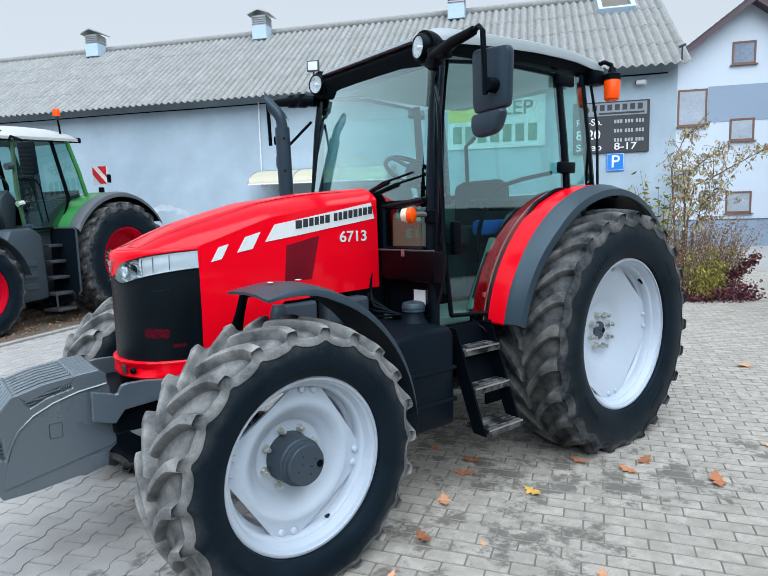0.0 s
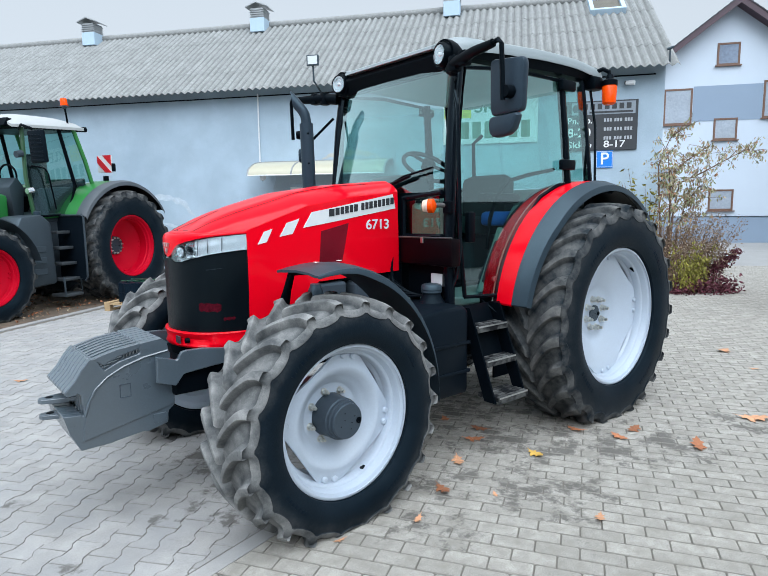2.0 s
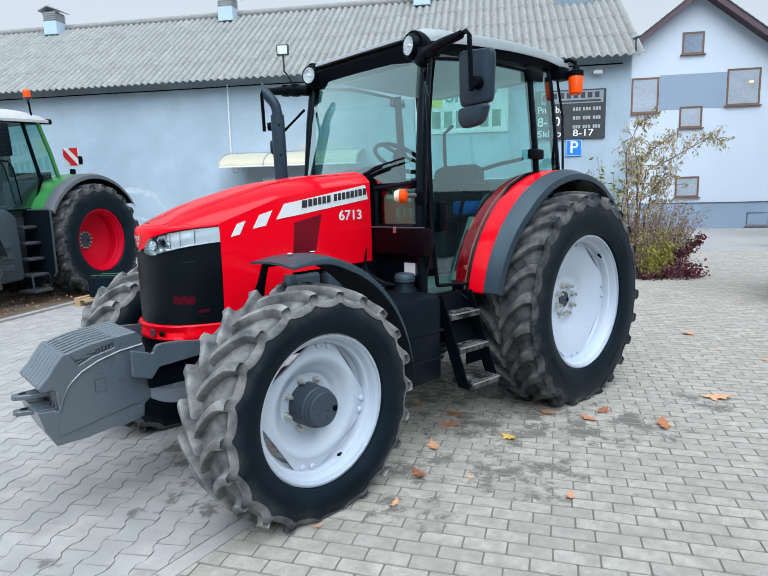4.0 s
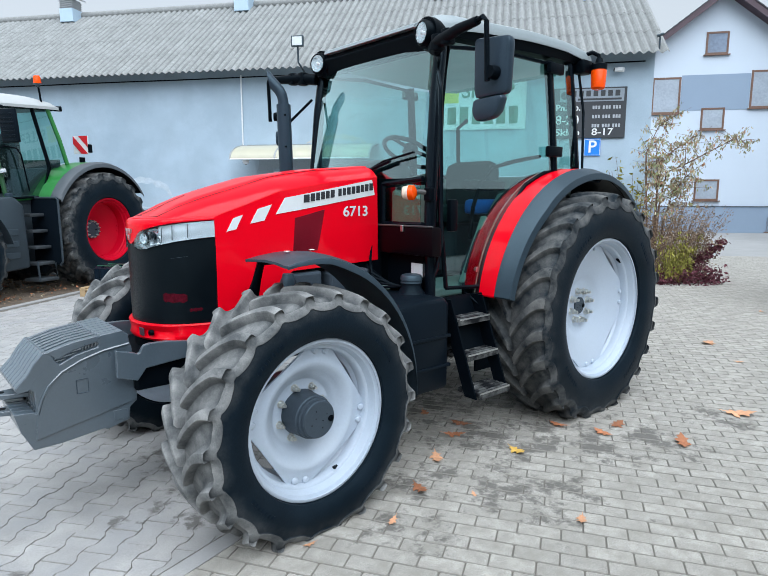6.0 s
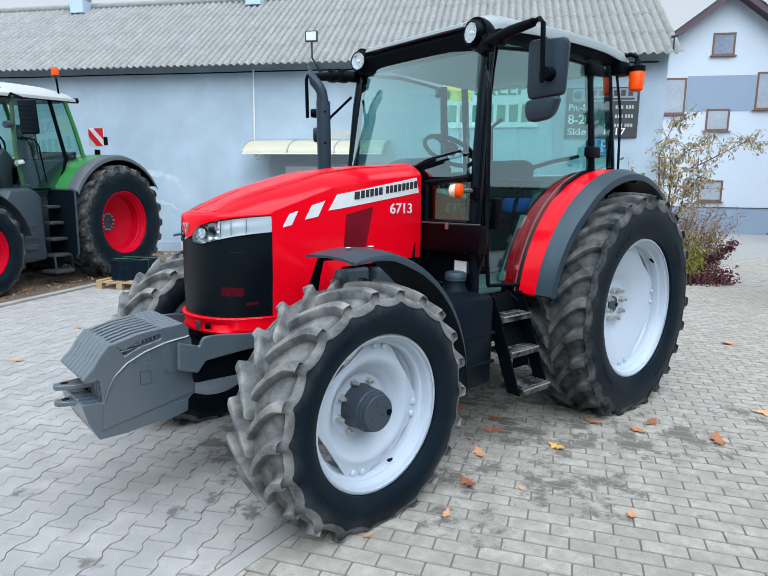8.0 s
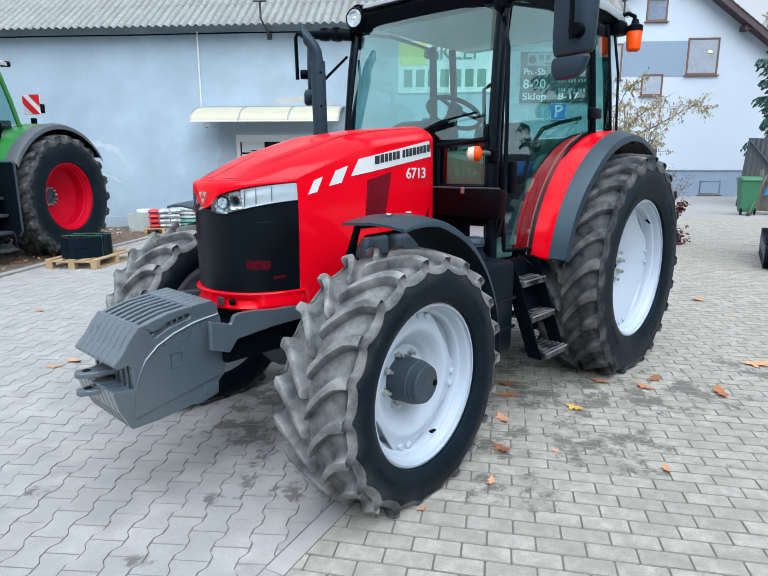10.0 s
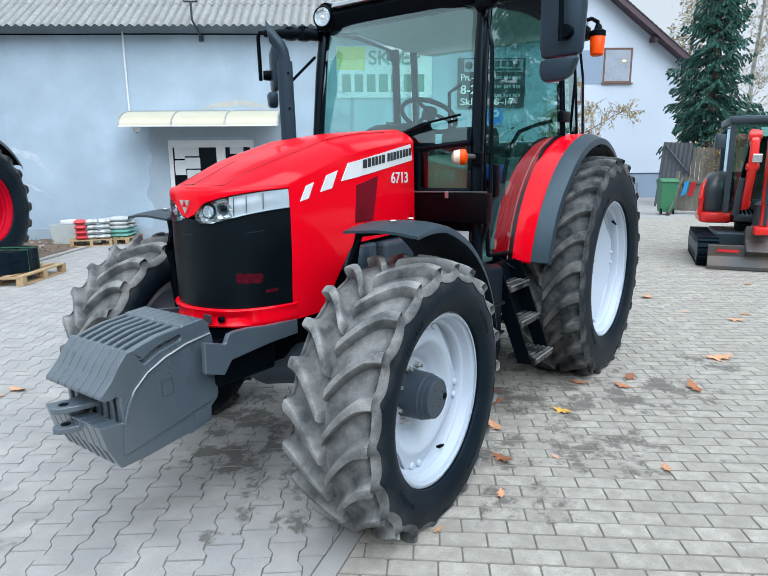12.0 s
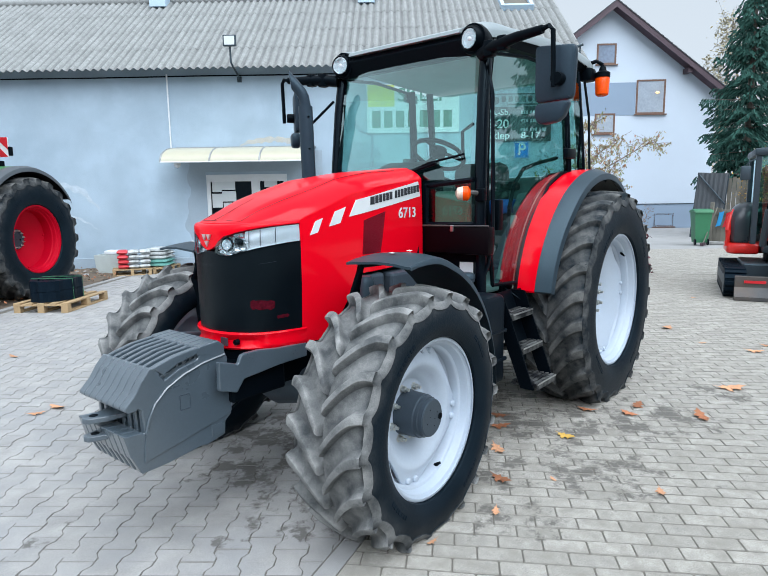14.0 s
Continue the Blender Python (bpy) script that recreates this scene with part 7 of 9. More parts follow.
    part("rear_pillar", add_tube(bmesh.new(), [G(0.28, 2.05), G(0.18, 2.5), G(-0.02, 3.12)], 0.045, 8), GREEN, green, "green rear cab pillar", True)
    bm = bmesh.new()
    bm.faces.new([bm.verts.new(G(x, z)) for x, z in ((-1.40, 1.50), (-0.55, 1.50), (-0.25, 2.0), (-0.43, 3.08), (-1.33, 3.08), (-1.43, 2.2))])
    gd = part("cab_door", bm, DARK_GLASS, green, "tinted glass door")
    lp_ = [G(x, z, 0.005) for x, z in ((-1.40, 1.50), (-0.62, 1.48), (-0.42, 1.70), (-0.25, 2.02), (-0.43, 3.08), (-1.33, 3.08), (-1.43, 2.2), (-1.40, 1.50))]
    part("door_seal", add_tube(bmesh.new(), lp_, 0.022, 6), BLACK, gd)
    bm = bmesh.new()
    bm.faces.new([bm.verts.new(G(x, z)) for x, z in ((-0.20, 2.05), (0.25, 2.08), (0.0, 3.08), (-0.40, 3.08))])
    part("quarter_glass", bm, DARK_GLASS, green, "tinted quarter glass")
    part("grab_rail", tube([G(-1.36, 2.35, 0.05), G(-1.33, 2.40, 0.07), G(-1.05, 2.36, 0.09), G(-0.98, 2.25, 0.10), G(-0.92, 1.6, 0.08)], 0.016, 8), BLACK, green, "", True)
    part("mirror_arm", tube([G(-1.40, 3.05), G(-1.52, 3.10, 0.20), G(-1.50, 3.02, 0.42)], 0.025, 8), BLACK, green, "", True)
    mo_ = part("mirror", box(-1.52, -1.44, min(sgn * 1.04, sgn * 1.42), max(sgn * 1.04, sgn * 1.42), 2.44, 3.0, 0.03), DARK_BLUE_GREY, green, "ribbed dark mirror", True)
    bm = bmesh.new()
    for k in range(7):
        add_box(bm, -1.53, -1.52, min(sgn * 1.08, sgn * 1.38), max(sgn * 1.08, sgn * 1.38), 2.47 + k * 0.07, 2.50 + k * 0.07, 0.004)
    part("mirror_rib", bm, DARK_BLUE_GREY, mo_)
    part("work_lamp", tube([G(-1.46, 2.62, 0.02), G(-1.60, 2.60, 0.02)], 0.06, 12), EXC_DARK, green, "", True)
    part("side_lamp", tube([G(-1.42, 1.98, 0.08), G(-1.56, 1.96, 0.08)], 0.05, 12), CHROME, green, "clear side lamp", True)
    # fuel tank and steps
    gt = part("fuel_tank", prism([(-2.30, 0.55), (-2.30, 1.20), (-2.10, 1.55), (-1.72, 1.58), (-1.56, 1.45), (-1.52, 0.45), (-2.0, 0.42)], sgn * 0.98, sgn * 0.5, 0.05), EXC_DARK, green, "large dark plastic tank", True)
    for z in (0.62, 0.80, 0.98):
        part("tank_rib", box(-2.10, -1.72, min(sgn * 0.98, sgn * 1.0), max(sgn * 0.98, sgn * 1.0), z, z + 0.10, 0.01), EXC_DARK, gt)
    part("tank_cap", lathe([(0.06, 1.58), (0.06, 1.62), (0.03, 1.64)], 14, "z", (-1.70, sgn * 0.84, 0)), MIRROR_BACK, gt, "dark filler cap")
    part("step_back", box(-1.52, -1.12, min(sgn * 0.60, sgn * 0.63), max(sgn * 0.60, sgn * 0.63), 0.45, 1.50, 0.01), EXC_DARK, green)
    part("step_panel", box(-1.13, -1.10, min(sgn * 0.60, sgn * 1.20), max(sgn * 0.60, sgn * 1.20), 0.46, 1.56, 0.012), DARK_BLUE_GREY, green, "dark panel behind the steps")
    part("step_edge", tube([(-1.13, sgn * 0.66, 1.565), (-1.13, sgn * 1.17, 1.565), (-1.13, sgn * 1.205, 1.53), (-1.13, sgn * 1.21, 0.52), (-1.13, sgn * 1.16, 0.46)], 0.018, 6), EXC_DARK, green, "", True)
    for k in range(5):
        z = 0.22 + k * 0.26
        part("step_tread", box(-1.50 + 0.02 * k, -1.15, min(sgn * 0.78, sgn * (1.12 - 0.05 * k)), max(sgn * 0.78, sgn * (1.12 - 0.05 * k)), z, z + 0.05, 0.01), STEP_GREY, green, "", True)
    part("step_frame", tube([(-1.50, sgn * 1.08, 0.55), (-1.50, sgn * 1.10, 0.24), (-1.16, sgn * 1.10, 0.24), (-1.15, sgn * 1.08, 0.50)], 0.018, 6), EXC_DARK, green, "", True)
bm = prism([(-1.75, 1.30), (-1.75, 1.92), (-2.4, 1.88), (-3.3, 1.75), (-3.7, 1.45), (-3.72, 1.0), (-2.2, 1.0)], -0.33, 0.33, 0.07)
part("bonnet", bm, GREEN, green, "green bonnet", True)
part("chassis", add_box(box(-3.4, 0.5, -0.35, 0.35, 0.55, 1.3, 0.04), -0.3, 0.3, -0.70, 0.70, 0.8, 1.2, 0.04), EXC_DARK, green, "dark chassis and axles")
part("front_axle", box(-2.92, -2.68, -0.9, 0.9, 0.58, 0.80, 0.04), EXC_DARK, green)
part("cab_floor", box(-1.45, 0.25, -0.76, 0.76, 1.36, 1.52, 0.03), EXC_DARK, green)
part("cab_back", box(0.10, 0.20, -0.74, 0.74, 1.4, 2.15, 0.02), EXC_DARK, green)
part("floor_edge", box(-1.42, -0.5, -0.80, -0.765, 1.44, 1.50, 0.01), GREEN, green, "green sill under the door")
bm = bmesh.new()
rows = []
for x in np.linspace(-1.62, 0.30, 14):
    k = max(0.0, 1 - ((x + 0.66) / 0.98) ** 4)
    z = 3.17 + 0.16 * k ** 0.5 - 0.02 * (x + 0.6)
    rows.append([(x, y * (0.80 + 0.06 * k), 3.12 + (z - 3.12) * (1 - abs(y) ** 5)) for y in (-1, -0.97, -0.85, -0.5, 0, 0.5, 0.85, 0.97, 1)])
add_sheet(bm, rows, (0, 0, -0.05))
part("cab_roof", bm, WHITE_ROOF, green, "off-white moulded cab roof", True)
part("roof_visor", prism([(-1.72, 3.10), (-1.60, 3.24), (-1.40, 3.20), (-1.40, 3.06)], -0.72, 0.72, 0.02), BLACK, green, "", True)
part("roof_lining", box(-1.50, 0.20, -0.74, 0.74, 3.05, 3.12, 0.02), BLACK, green)
part("rear_lamp_bar", tube([(0.22, -0.72, 3.10), (0.36, -0.80, 3.10)], 0.05, 10), BLACK, green)
bp_ = part("beacon_pole", tube([(-0.10, -0.74, 3.15), (-0.13, -0.76, 3.35), (-0.15, -0.76, 3.52)], 0.02, 8), BLACK, green)
part("beacon_foot", lathe([(0.03, 3.46), (0.055, 3.50), (0.105, 3.512), (0.105, 3.524), (0.07, 3.528)], 16, "z", (-0.15, -0.76, 0)), EXC_DARK, bp_, "", True)
part("beacon", lathe([(0.085, 3.528), (0.085, 3.535), (0.072, 3.54), (0.070, 3.64), (0.05, 3.665), (0.002, 3.67)], 18, "z", (-0.15, -0.76, 0)), ORANGE, bp_, "orange beacon", True)
part("seat", add_box(box(-0.85, -0.35, -0.27, 0.27, 1.85, 2.02, 0.05), -0.45, -0.30, -0.26, 0.26, 1.95, 2.65, 0.06), SEAT_FABRIC, green, "dark seat", True)
bm = add_tube(bmesh.new(), [(-1.12, 0.22 * math.cos(2 * math.pi * k / 20), 2.25 + 0.2 * math.sin(2 * math.pi * k / 20)) for k in range(21)], 0.02, 6)
part("steering_wheel", bm, BLACK, green)
part("dashboard", prism([(-1.40, 1.5), (-1.42, 2.05), (-1.2, 2.22), (-1.05, 2.05), (-1.15, 1.5)], -0.3, 0.3, 0.03), EXC_DARK, green, "", True)
part("console", box(-0.9, -0.1, -0.68, -0.45, 1.5, 2.0, 0.05), EXC_DARK, green, "grey side console", True)
wb = part("warning_board", box(0.14, 0.17, -0.74, -0.42, 2.20, 2.52, 0.004), WHITE_STICKER, green, "red and white striped warning board")
for poly in (((0, 0.32), (0, 0.18), (0.18, 0.0), (0.32, 0.0)), ((0.12, 0.32), (0.32, 0.32), (0.32, 0.12))):
    part("red_stripe", prism([(-0.42 - q_, 2.20 + w_) for q_, w_ in poly], 0.131, 0.1385, axis="x"), WARN_RED, wb)
part("side_lamp", box(0.135, 0.22, -0.77, -0.741, 2.22, 2.37, 0.01), BLACK, wb, "black side marker lamp")
wb.location = (-0.05, 0, 0.16)
part("board_stay", box(0.06, 0.16, -0.60, -0.55, 1.90, 2.30, 0.01), BLACK, green)

# the cab sits forward of the rear axle and is narrower than the wheels
CAB_PARTS = ("front_pillar", "middle_pillar", "rear_pillar", "cab_door", "quarter_glass", "grab_rail", "mirror", "work_lamp", "side_lamp", "cab_floor", "cab_back", "floor_edge", "cab_roof", "roof_visor", "roof_lining", "rear_lamp_bar", "beacon_pole", "seat", "steering_wheel", "dashboard", "console")
for ob in green.children:
    if ob.name.split(".")[0].startswith(CAB_PARTS):
        ob.matrix_local = Matrix(((0.751, 0, 0, -0.451), (0, 0.85, 0, 0), (0.115, 0, 0.90, 0.285), (0, 0, 0, 1)))

# ---- red mini excavator ----
exc = thing("mini_excavator", pose(6.81, -1.66, 0, 0, 0, 12.3), "orange-red mini excavator with grey cab and dozer blade", "excavator")
for sgn in (-1, 1):
    trk = part("track", prism([(-0.84 + 0.20 * math.cos(math.radians(90 + k * 18)), 0.23 + 0.20 * math.sin(math.radians(90 + k * 18))) for k in range(11)] + [(0.84 + 0.20 * math.cos(math.radians(-90 + k * 18)), 0.23 + 0.20 * math.sin(math.radians(-90 + k * 18))) for k in range(11)], sgn * 0.80 - 0.14, sgn * 0.80 + 0.14, 0.012), RUBBER, exc, "black rubber track", True)
    for k in range(26):
        x = -0.92 + (k % 13) * 0.145
        z = 0.43 if k < 13 else 0.03
        part("track_lug", box(x, x + 0.06, sgn * 0.80 - 0.145, sgn * 0.80 + 0.145, z - 0.02, z + 0.022, 0.005), RUBBER, trk)
    for k in range(7):
        part("track_lug", box(-0.03, 0.03, sgn * 0.80 - 0.145, sgn * 0.80 + 0.145, 0.18, 0.225, 0.005, Matrix.Translation((-0.84, 0, 0.23)) @ pose(0, 0, 0, 0, -8 - k * 27, 0)), RUBBER, trk)
    part("track_frame", box(-0.8, 0.8, sgn * 0.80 - 0.147, sgn * 0.80 + 0.147, 0.15, 0.32, 0.02), EXC_DARK, trk)
    part("front_idler", lathe([(0.05, -0.148), (0.14, -0.15), (0.15, 0.15), (0.05, 0.148)], 20, "y", (-0.85, sgn * 0.80, 0.22)), EXC_DARK, trk, "", True)
part("undercarriage", box(-0.55, 0.55, -0.68, 0.68, 0.25, 0.50, 0.03), EXC_DARK, exc)
part("slew_ring", lathe([(0.36, 0.48), (0.36, 0.62)], 28, "z"), BLACK, exc)
bl = part("dozer_blade", prism([(-1.22, 0.02), (-1.26, 0.05), (-1.19, 0.20), (-1.20, 0.36), (-1.15, 0.37), (-1.13, 0.20), (-1.18, 0.02)], -0.82, 0.82, 0.004), STEEL_DARK, exc, "worn grey dozer blade")
part("cutting_edge", box(-1.265, -1.235, -0.82, 0.82, 0.01, 0.06), STEEL_DARK, bl)
part("blade_label", box(-1.215, -1.206, 0.42, 0.70, 0.265, 0.305, 0.0), WARN_RED, bl, "red reflector strip")
for y in (-0.3, 0.3):
    part("blade_arm", box(-1.18, -0.3, y - 0.05, y + 0.05, 0.18, 0.30, 0.01), EXC_DARK, bl)
part("bucket", prism([(-1.35, 0.30), (-1.20, 0.22), (-0.98, 0.32), (-0.98, 0.60), (-1.10, 0.66), (-1.12, 0.44)], -0.10, 0.34, 0.01), STEEL_DARK, exc, "narrow worn digging bucket")
bm = prism([(-0.50, 0.66), (-0.50, 0.78), (-0.05, 0.80), (0.85, 0.80), (0.85, 0.64)], -0.72, 0.42, 0.03)
part("deck", bm, EXC_DARK, exc, "dark deck under the cab", True)
part("deck_skirt", prism([(0.95, -0.78), (0.95, 0.78), (0.6, 0.90), (-0.12, 0.90), (-0.24, 0.82), (-0.24, 0.44), (0.0, 0.40), (0.0, -0.78)], 0.615, 0.795, 0.05, "z"), EXC_RED, exc, "orange-red skirt under the engine cover", True)
COVER = [(0.88, -0.74), (0.88, 0.72), (0.72, 0.83), (0.45, 0.865), (0.10, 0.875), (-0.10, 0.86), (-0.20, 0.80), (-0.22, 0.68), (-0.18, 0.60), (0.2, 0.58), (0.2, -0.74)]
bm = bmesh.new()
rings_ = add_grid(bm, [[(0.50 + (x - 0.50) * kx, 0.35 + (y - 0.35) * ky, z) for x, y in COVER] for z, kx, ky in ((0.80, 0.98, 0.97), (0.84, 1.0, 1.0), (1.08, 1.0, 1.0), (1.20, 0.98, 0.98), (1.30, 0.93, 0.94), (1.37, 0.84, 0.87), (1.42, 0.70, 0.76), (1.445, 0.50, 0.60))], True)
bm.faces.new(rings_[0])
bm.faces.new(rings_[-1])
part("engine_cover", bm, EXC_COVER, exc, "dark grey domed side cover", True)
part("corner_strip", add_tube(bmesh.new(), [(-0.10, 0.875, 0.74), (-0.09, 0.885, 1.0), (-0.05, 0.87, 1.20), (0.02, 0.82, 1.33)], [0.05, 0.05, 0.042, 0.02], 10), EXC_RED, exc, "orange-red corner strip", True)
cb = [(-0.42, 0.56), (-0.42, -0.44), (0.62, -0.44), (0.62, 0.56)]
for x, y in cb:
    part("cab_post", box(x - 0.04, x + 0.04, y - 0.04, y + 0.04, 0.80, 2.20, 0.01), EXC_DARK, exc, "dark cab post")
part("cab_roof", box(-0.50, 0.70, -0.50, 0.63, 2.17, 2.29, 0.04), EXC_DARK, exc, "grey cab roof", True)
part("windscreen", box(-0.425, -0.42, -0.40, 0.52, 0.95, 2.17), CAB_GLASS, exc, "tinted front glass")
part("side_glass", box(-0.38, 0.58, 0.56, 0.565, 1.42, 2.17), CAB_GLASS, exc, "tinted side glass")
part("side_glass", box(-0.38, 0.58, -0.445, -0.44, 1.0, 2.17), CAB_GLASS, exc, "tinted side glass")
part("seat", add_box(box(-0.2, 0.25, -0.2, 0.25, 1.2, 1.4, 0.04), 0.15, 0.28, -0.2, 0.25, 1.4, 2.0, 0.04), SEAT_FABRIC, exc, "", True)
part("cab_mirror", box(-0.50, -0.44, 0.66, 0.80, 1.80, 2.02, 0.02), EXC_DARK, exc, "", True)
part("mirror_arm", tube([(-0.42, 0.58, 2.12), (-0.47, 0.68, 2.09), (-0.47, 0.73, 2.02)], 0.012, 6), EXC_DARK, exc)
bm = prism([(-0.60, 0.85), (-0.85, 0.88), (-1.22, 1.50), (-1.20, 1.90), (-1.05, 2.06), (-0.95, 1.95), (-1.02, 1.55), (-0.72, 1.05)], 0.31, 0.41, 0.015)
boom_ = part("boom", bm, EXC_RED, exc, "orange-red boom", True)
part("boom_plate", prism([(-0.62, 0.90), (-0.80, 0.92), (-1.16, 1.52), (-1.15, 1.88), (-1.08, 1.98), (-1.00, 1.90), (-1.06, 1.55), (-0.72, 1.02)], 0.295, 0.308, 0.004), EXC_RED, boom_, "raised red side plate")
for x_, z_, r_p in ((-1.10, 1.96, 0.075), (-0.72, 0.96, 0.085), (-1.14, 1.52, 0.05)):
    part("pivot_pin", lathe([(0.002, 0.27), (r_p * 0.6, 0.272), (r_p, 0.285), (r_p, 0.43), (r_p * 0.6, 0.44), (0.002, 0.44)], 18, "y", (x_, 0, z_)), EXC_RED, boom_, "red pivot boss", True)
bm = prism([(-1.24, 2.05), (-1.06, 2.06), (-1.04, 1.85), (-1.12, 0.62), (-1.22, 0.58), (-1.28, 0.68), (-1.26, 1.80)], 0.08, 0.19, 0.015)
part("dipper_arm", bm, EXC_RED, exc, "orange-red dipper arm", True)
part("boom_ram", tube([(-0.78, 0.46, 0.80), (-1.02, 0.44, 1.35)], 0.05, 10), EXC_DARK, exc)
part("arm_ram", add_tube(tube([(-1.32, 0.14, 1.60), (-1.32, 0.14, 1.0)], 0.045, 10), [(-1.32, 0.14, 1.0), (-1.28, 0.14, 0.68)], 0.025, 8), EXC_DARK, exc, "dark hydraulic ram with chrome rod")
part("boom_lamp", box(-1.26, -1.20, 0.26, 0.38, 1.58, 1.70, 0.01), CHROME, exc, "boom work lamp")
part("link", box(-1.32, -1.02, 0.04, 0.26, 0.54, 0.66, 0.02), EXC_RED, exc, "", True)
part("swing_post", lathe([(0.14, 0.45), (0.14, 0.95), (0.08, 1.0)], 16, "z", (-0.72, 0.08, 0)), EXC_DARK, exc, "", True)
for k in range(4):
    part("hose", tube([(-0.72, 0.2 + 0.06 * k, 0.8), (-0.85, 0.42 + 0.015 * k, 1.1), (-1.08, 0.42 + 0.01 * k, 1.55), (-1.10, 0.38, 1.95)], 0.014, 6), BLACK, exc, "", True)

# ---- fence, gate and bin by the house ----
FD = Vector((-0.948, -0.32, 0)).normalized()
fang = math.degrees(math.atan2(FD.y, FD.x))
gate = thing("sheet_gate", pose(20.5, 2.62, 0, 0, 0, -92) @ pose(0, 0, 0, 0, 4, 0), "grey corrugated sheet gate with a diagonal brace", "gate")
bm = bmesh.new()
add_sheet(bm, [[(x, 0.02 * math.sin(x * 2 * math.pi / 0.16), z) for x in [k * 0.04 for k in range(26)]] for z in (0.10, 2.45)], (0, 0.005, 0))
part("sheet", bm, SHEET_GREY, gate, "", True)
part("brace", tube([(0.05, -0.06, 2.35), (1.02, -0.06, 1.35)], 0.03, 6), EXC_DARK, gate)
for x in (0.0, 1.0):
    part("post", box(x - 0.03, x + 0.03, 0.03, 0.09, 0.0, 2.45, 0.005), EXC_DARK, gate)
fence = thing("board_fence", pose(20.6, 1.62, 0, 0, 0, -93), "weathered grey vertical board fence", "fence")
rnd = random.Random(11)
for k in range(34):
    h = 2.2 + rnd.uniform(-0.06, 0.06) if k < 16 else 2.0
    part("board", box(k * 0.15, k * 0.15 + 0.135, -0.012, 0.012, 0.02, h, 0.002), OLD_WOOD, fence)
part("rail", box(0, 5.1, 0.013, 0.06, 0.5, 0.58), OLD_WOOD, fence)
part("rail", box(0, 5.1, 0.013, 0.06, 1.7, 1.78), OLD_WOOD, fence)
low = thing("picket_fence", pose(17.5, 1.33, 0, 0, 0, -97), "low weathered plank fence with cloths drying on it", "fence")
for k in range(30):
    part("board", box(k * 0.13, k * 0.13 + 0.124, -0.01, 0.01, 0.02, 1.10 + rnd.uniform(-0.06, 0.06), 0.002), OLD_WOOD, low)
part("rail", box(-0.05, 4.0, -0.05, -0.011, 0.95, 1.03), OLD_WOOD, low)
part("post", box(-0.10, 0.0, -0.06, 0.06, 0, 1.35, 0.01), OLD_WOOD, low)
structure("kerb", box(17.0, 17.36, -2.6, 1.45, -0.01, 0.07, 0.01), PAVER_ZIG, "low concrete edging under the fence")
for name, x, z, mt, lab in (("cloth", 0.15, 0.80, CLOTH_BLUE, "bright blue cloth hung on the plank fence"), ("cloth", 0.36, 0.78, WARN_RED, "red cloth hung on the plank fence")):
    cl = thing(name, low.matrix_world @ pose(x, -0.09, z, 0, 12, 0), lab, "cloth")
    bm = bmesh.new()
    add_sheet(bm, [[(0.07 * k + 0.01 * math.sin(j), 0.025 * math.sin(2 * k + j), 0.22 - 0.16 * j + 0.04 * k) for k in range(3)] for j in range(4)], (0, 0.01, 0))
    part("fabric", bm, mt, cl, "", True)
bn = thing("wheelie_bin", pose(16.55, 1.52, 0, 0, 0, fang + 10) @ Matrix.Diagonal((0.70, 0.70, 0.98, 1)), "dark green plastic wheelie bin by the fence", "bin")
bm = bmesh.new()
add_grid(bm, [[(s * a, c * b, z) for s, c in ((-1, -1), (1, -1), (1, 1), (-1, 1))] for z, a, b in ((0.08, 0.27, 0.25), (0.2, 0.29, 0.27), (1.05, 0.36, 0.36))], True)
bmesh.ops.contextual_create(bm, geom=[e for e in bm.edges if e.is_boundary])
part("body", bm, BIN_GREEN, bn)
part("lid", prism([(-0.42, 1.05), (-0.40, 1.12), (0.0, 1.18), (0.38, 1.13), (0.42, 1.05)], -0.40, 0.40, 0.02), BIN_GREEN, bn, "", True)
for sgn in (-1, 1):
    part("wheel", lathe([(0.02, -0.03), (0.10, -0.03), (0.10, 0.03), (0.02, 0.03)], 18, "y", (0.26, sgn * 0.27, 0.10)), BLACK, bn)
br = thing("broom", pose(16.25, 1.36, 0), "wooden broom leaning against the fence", "broom")
part("handle", tube([(0.0, 0, 0.05), (0.6, -0.24, 1.2)], 0.016, 6), OLD_WOOD, br)
part("head", box(-0.18, 0.18, -0.05, 0.05, 0.0, 0.09, 0.01), BARGE, br)


# ---- trees and shrubs ----
def leaf_cloud(points, size, seed, droop=0.3):
    """Many small bent leaves at the points, as one mesh."""
    rnd = random.Random(seed)
    vs, fs = [], []
    for p in points:
        d = Vector((rnd.gauss(0, 1), rnd.gauss(0, 1), rnd.gauss(0, 0.7) - droop)).normalized()
        s = d.cross(Vector((rnd.gauss(0, 1), rnd.gauss(0, 1), rnd.gauss(0, 1)))).normalized()
        L = size * rnd.uniform(0.6, 1.4)
        n = d.cross(s) * L * 0.12
        b = len(vs)
        p = Vector(p)
        vs += [p, p + d * L * 0.5 + s * L * 0.22 + n, p + d * L, p + d * L * 0.5 - s * L * 0.22 + n]
        fs += [(b, b + 1, b + 2), (b, b + 2, b + 3)]
    return vs, fs


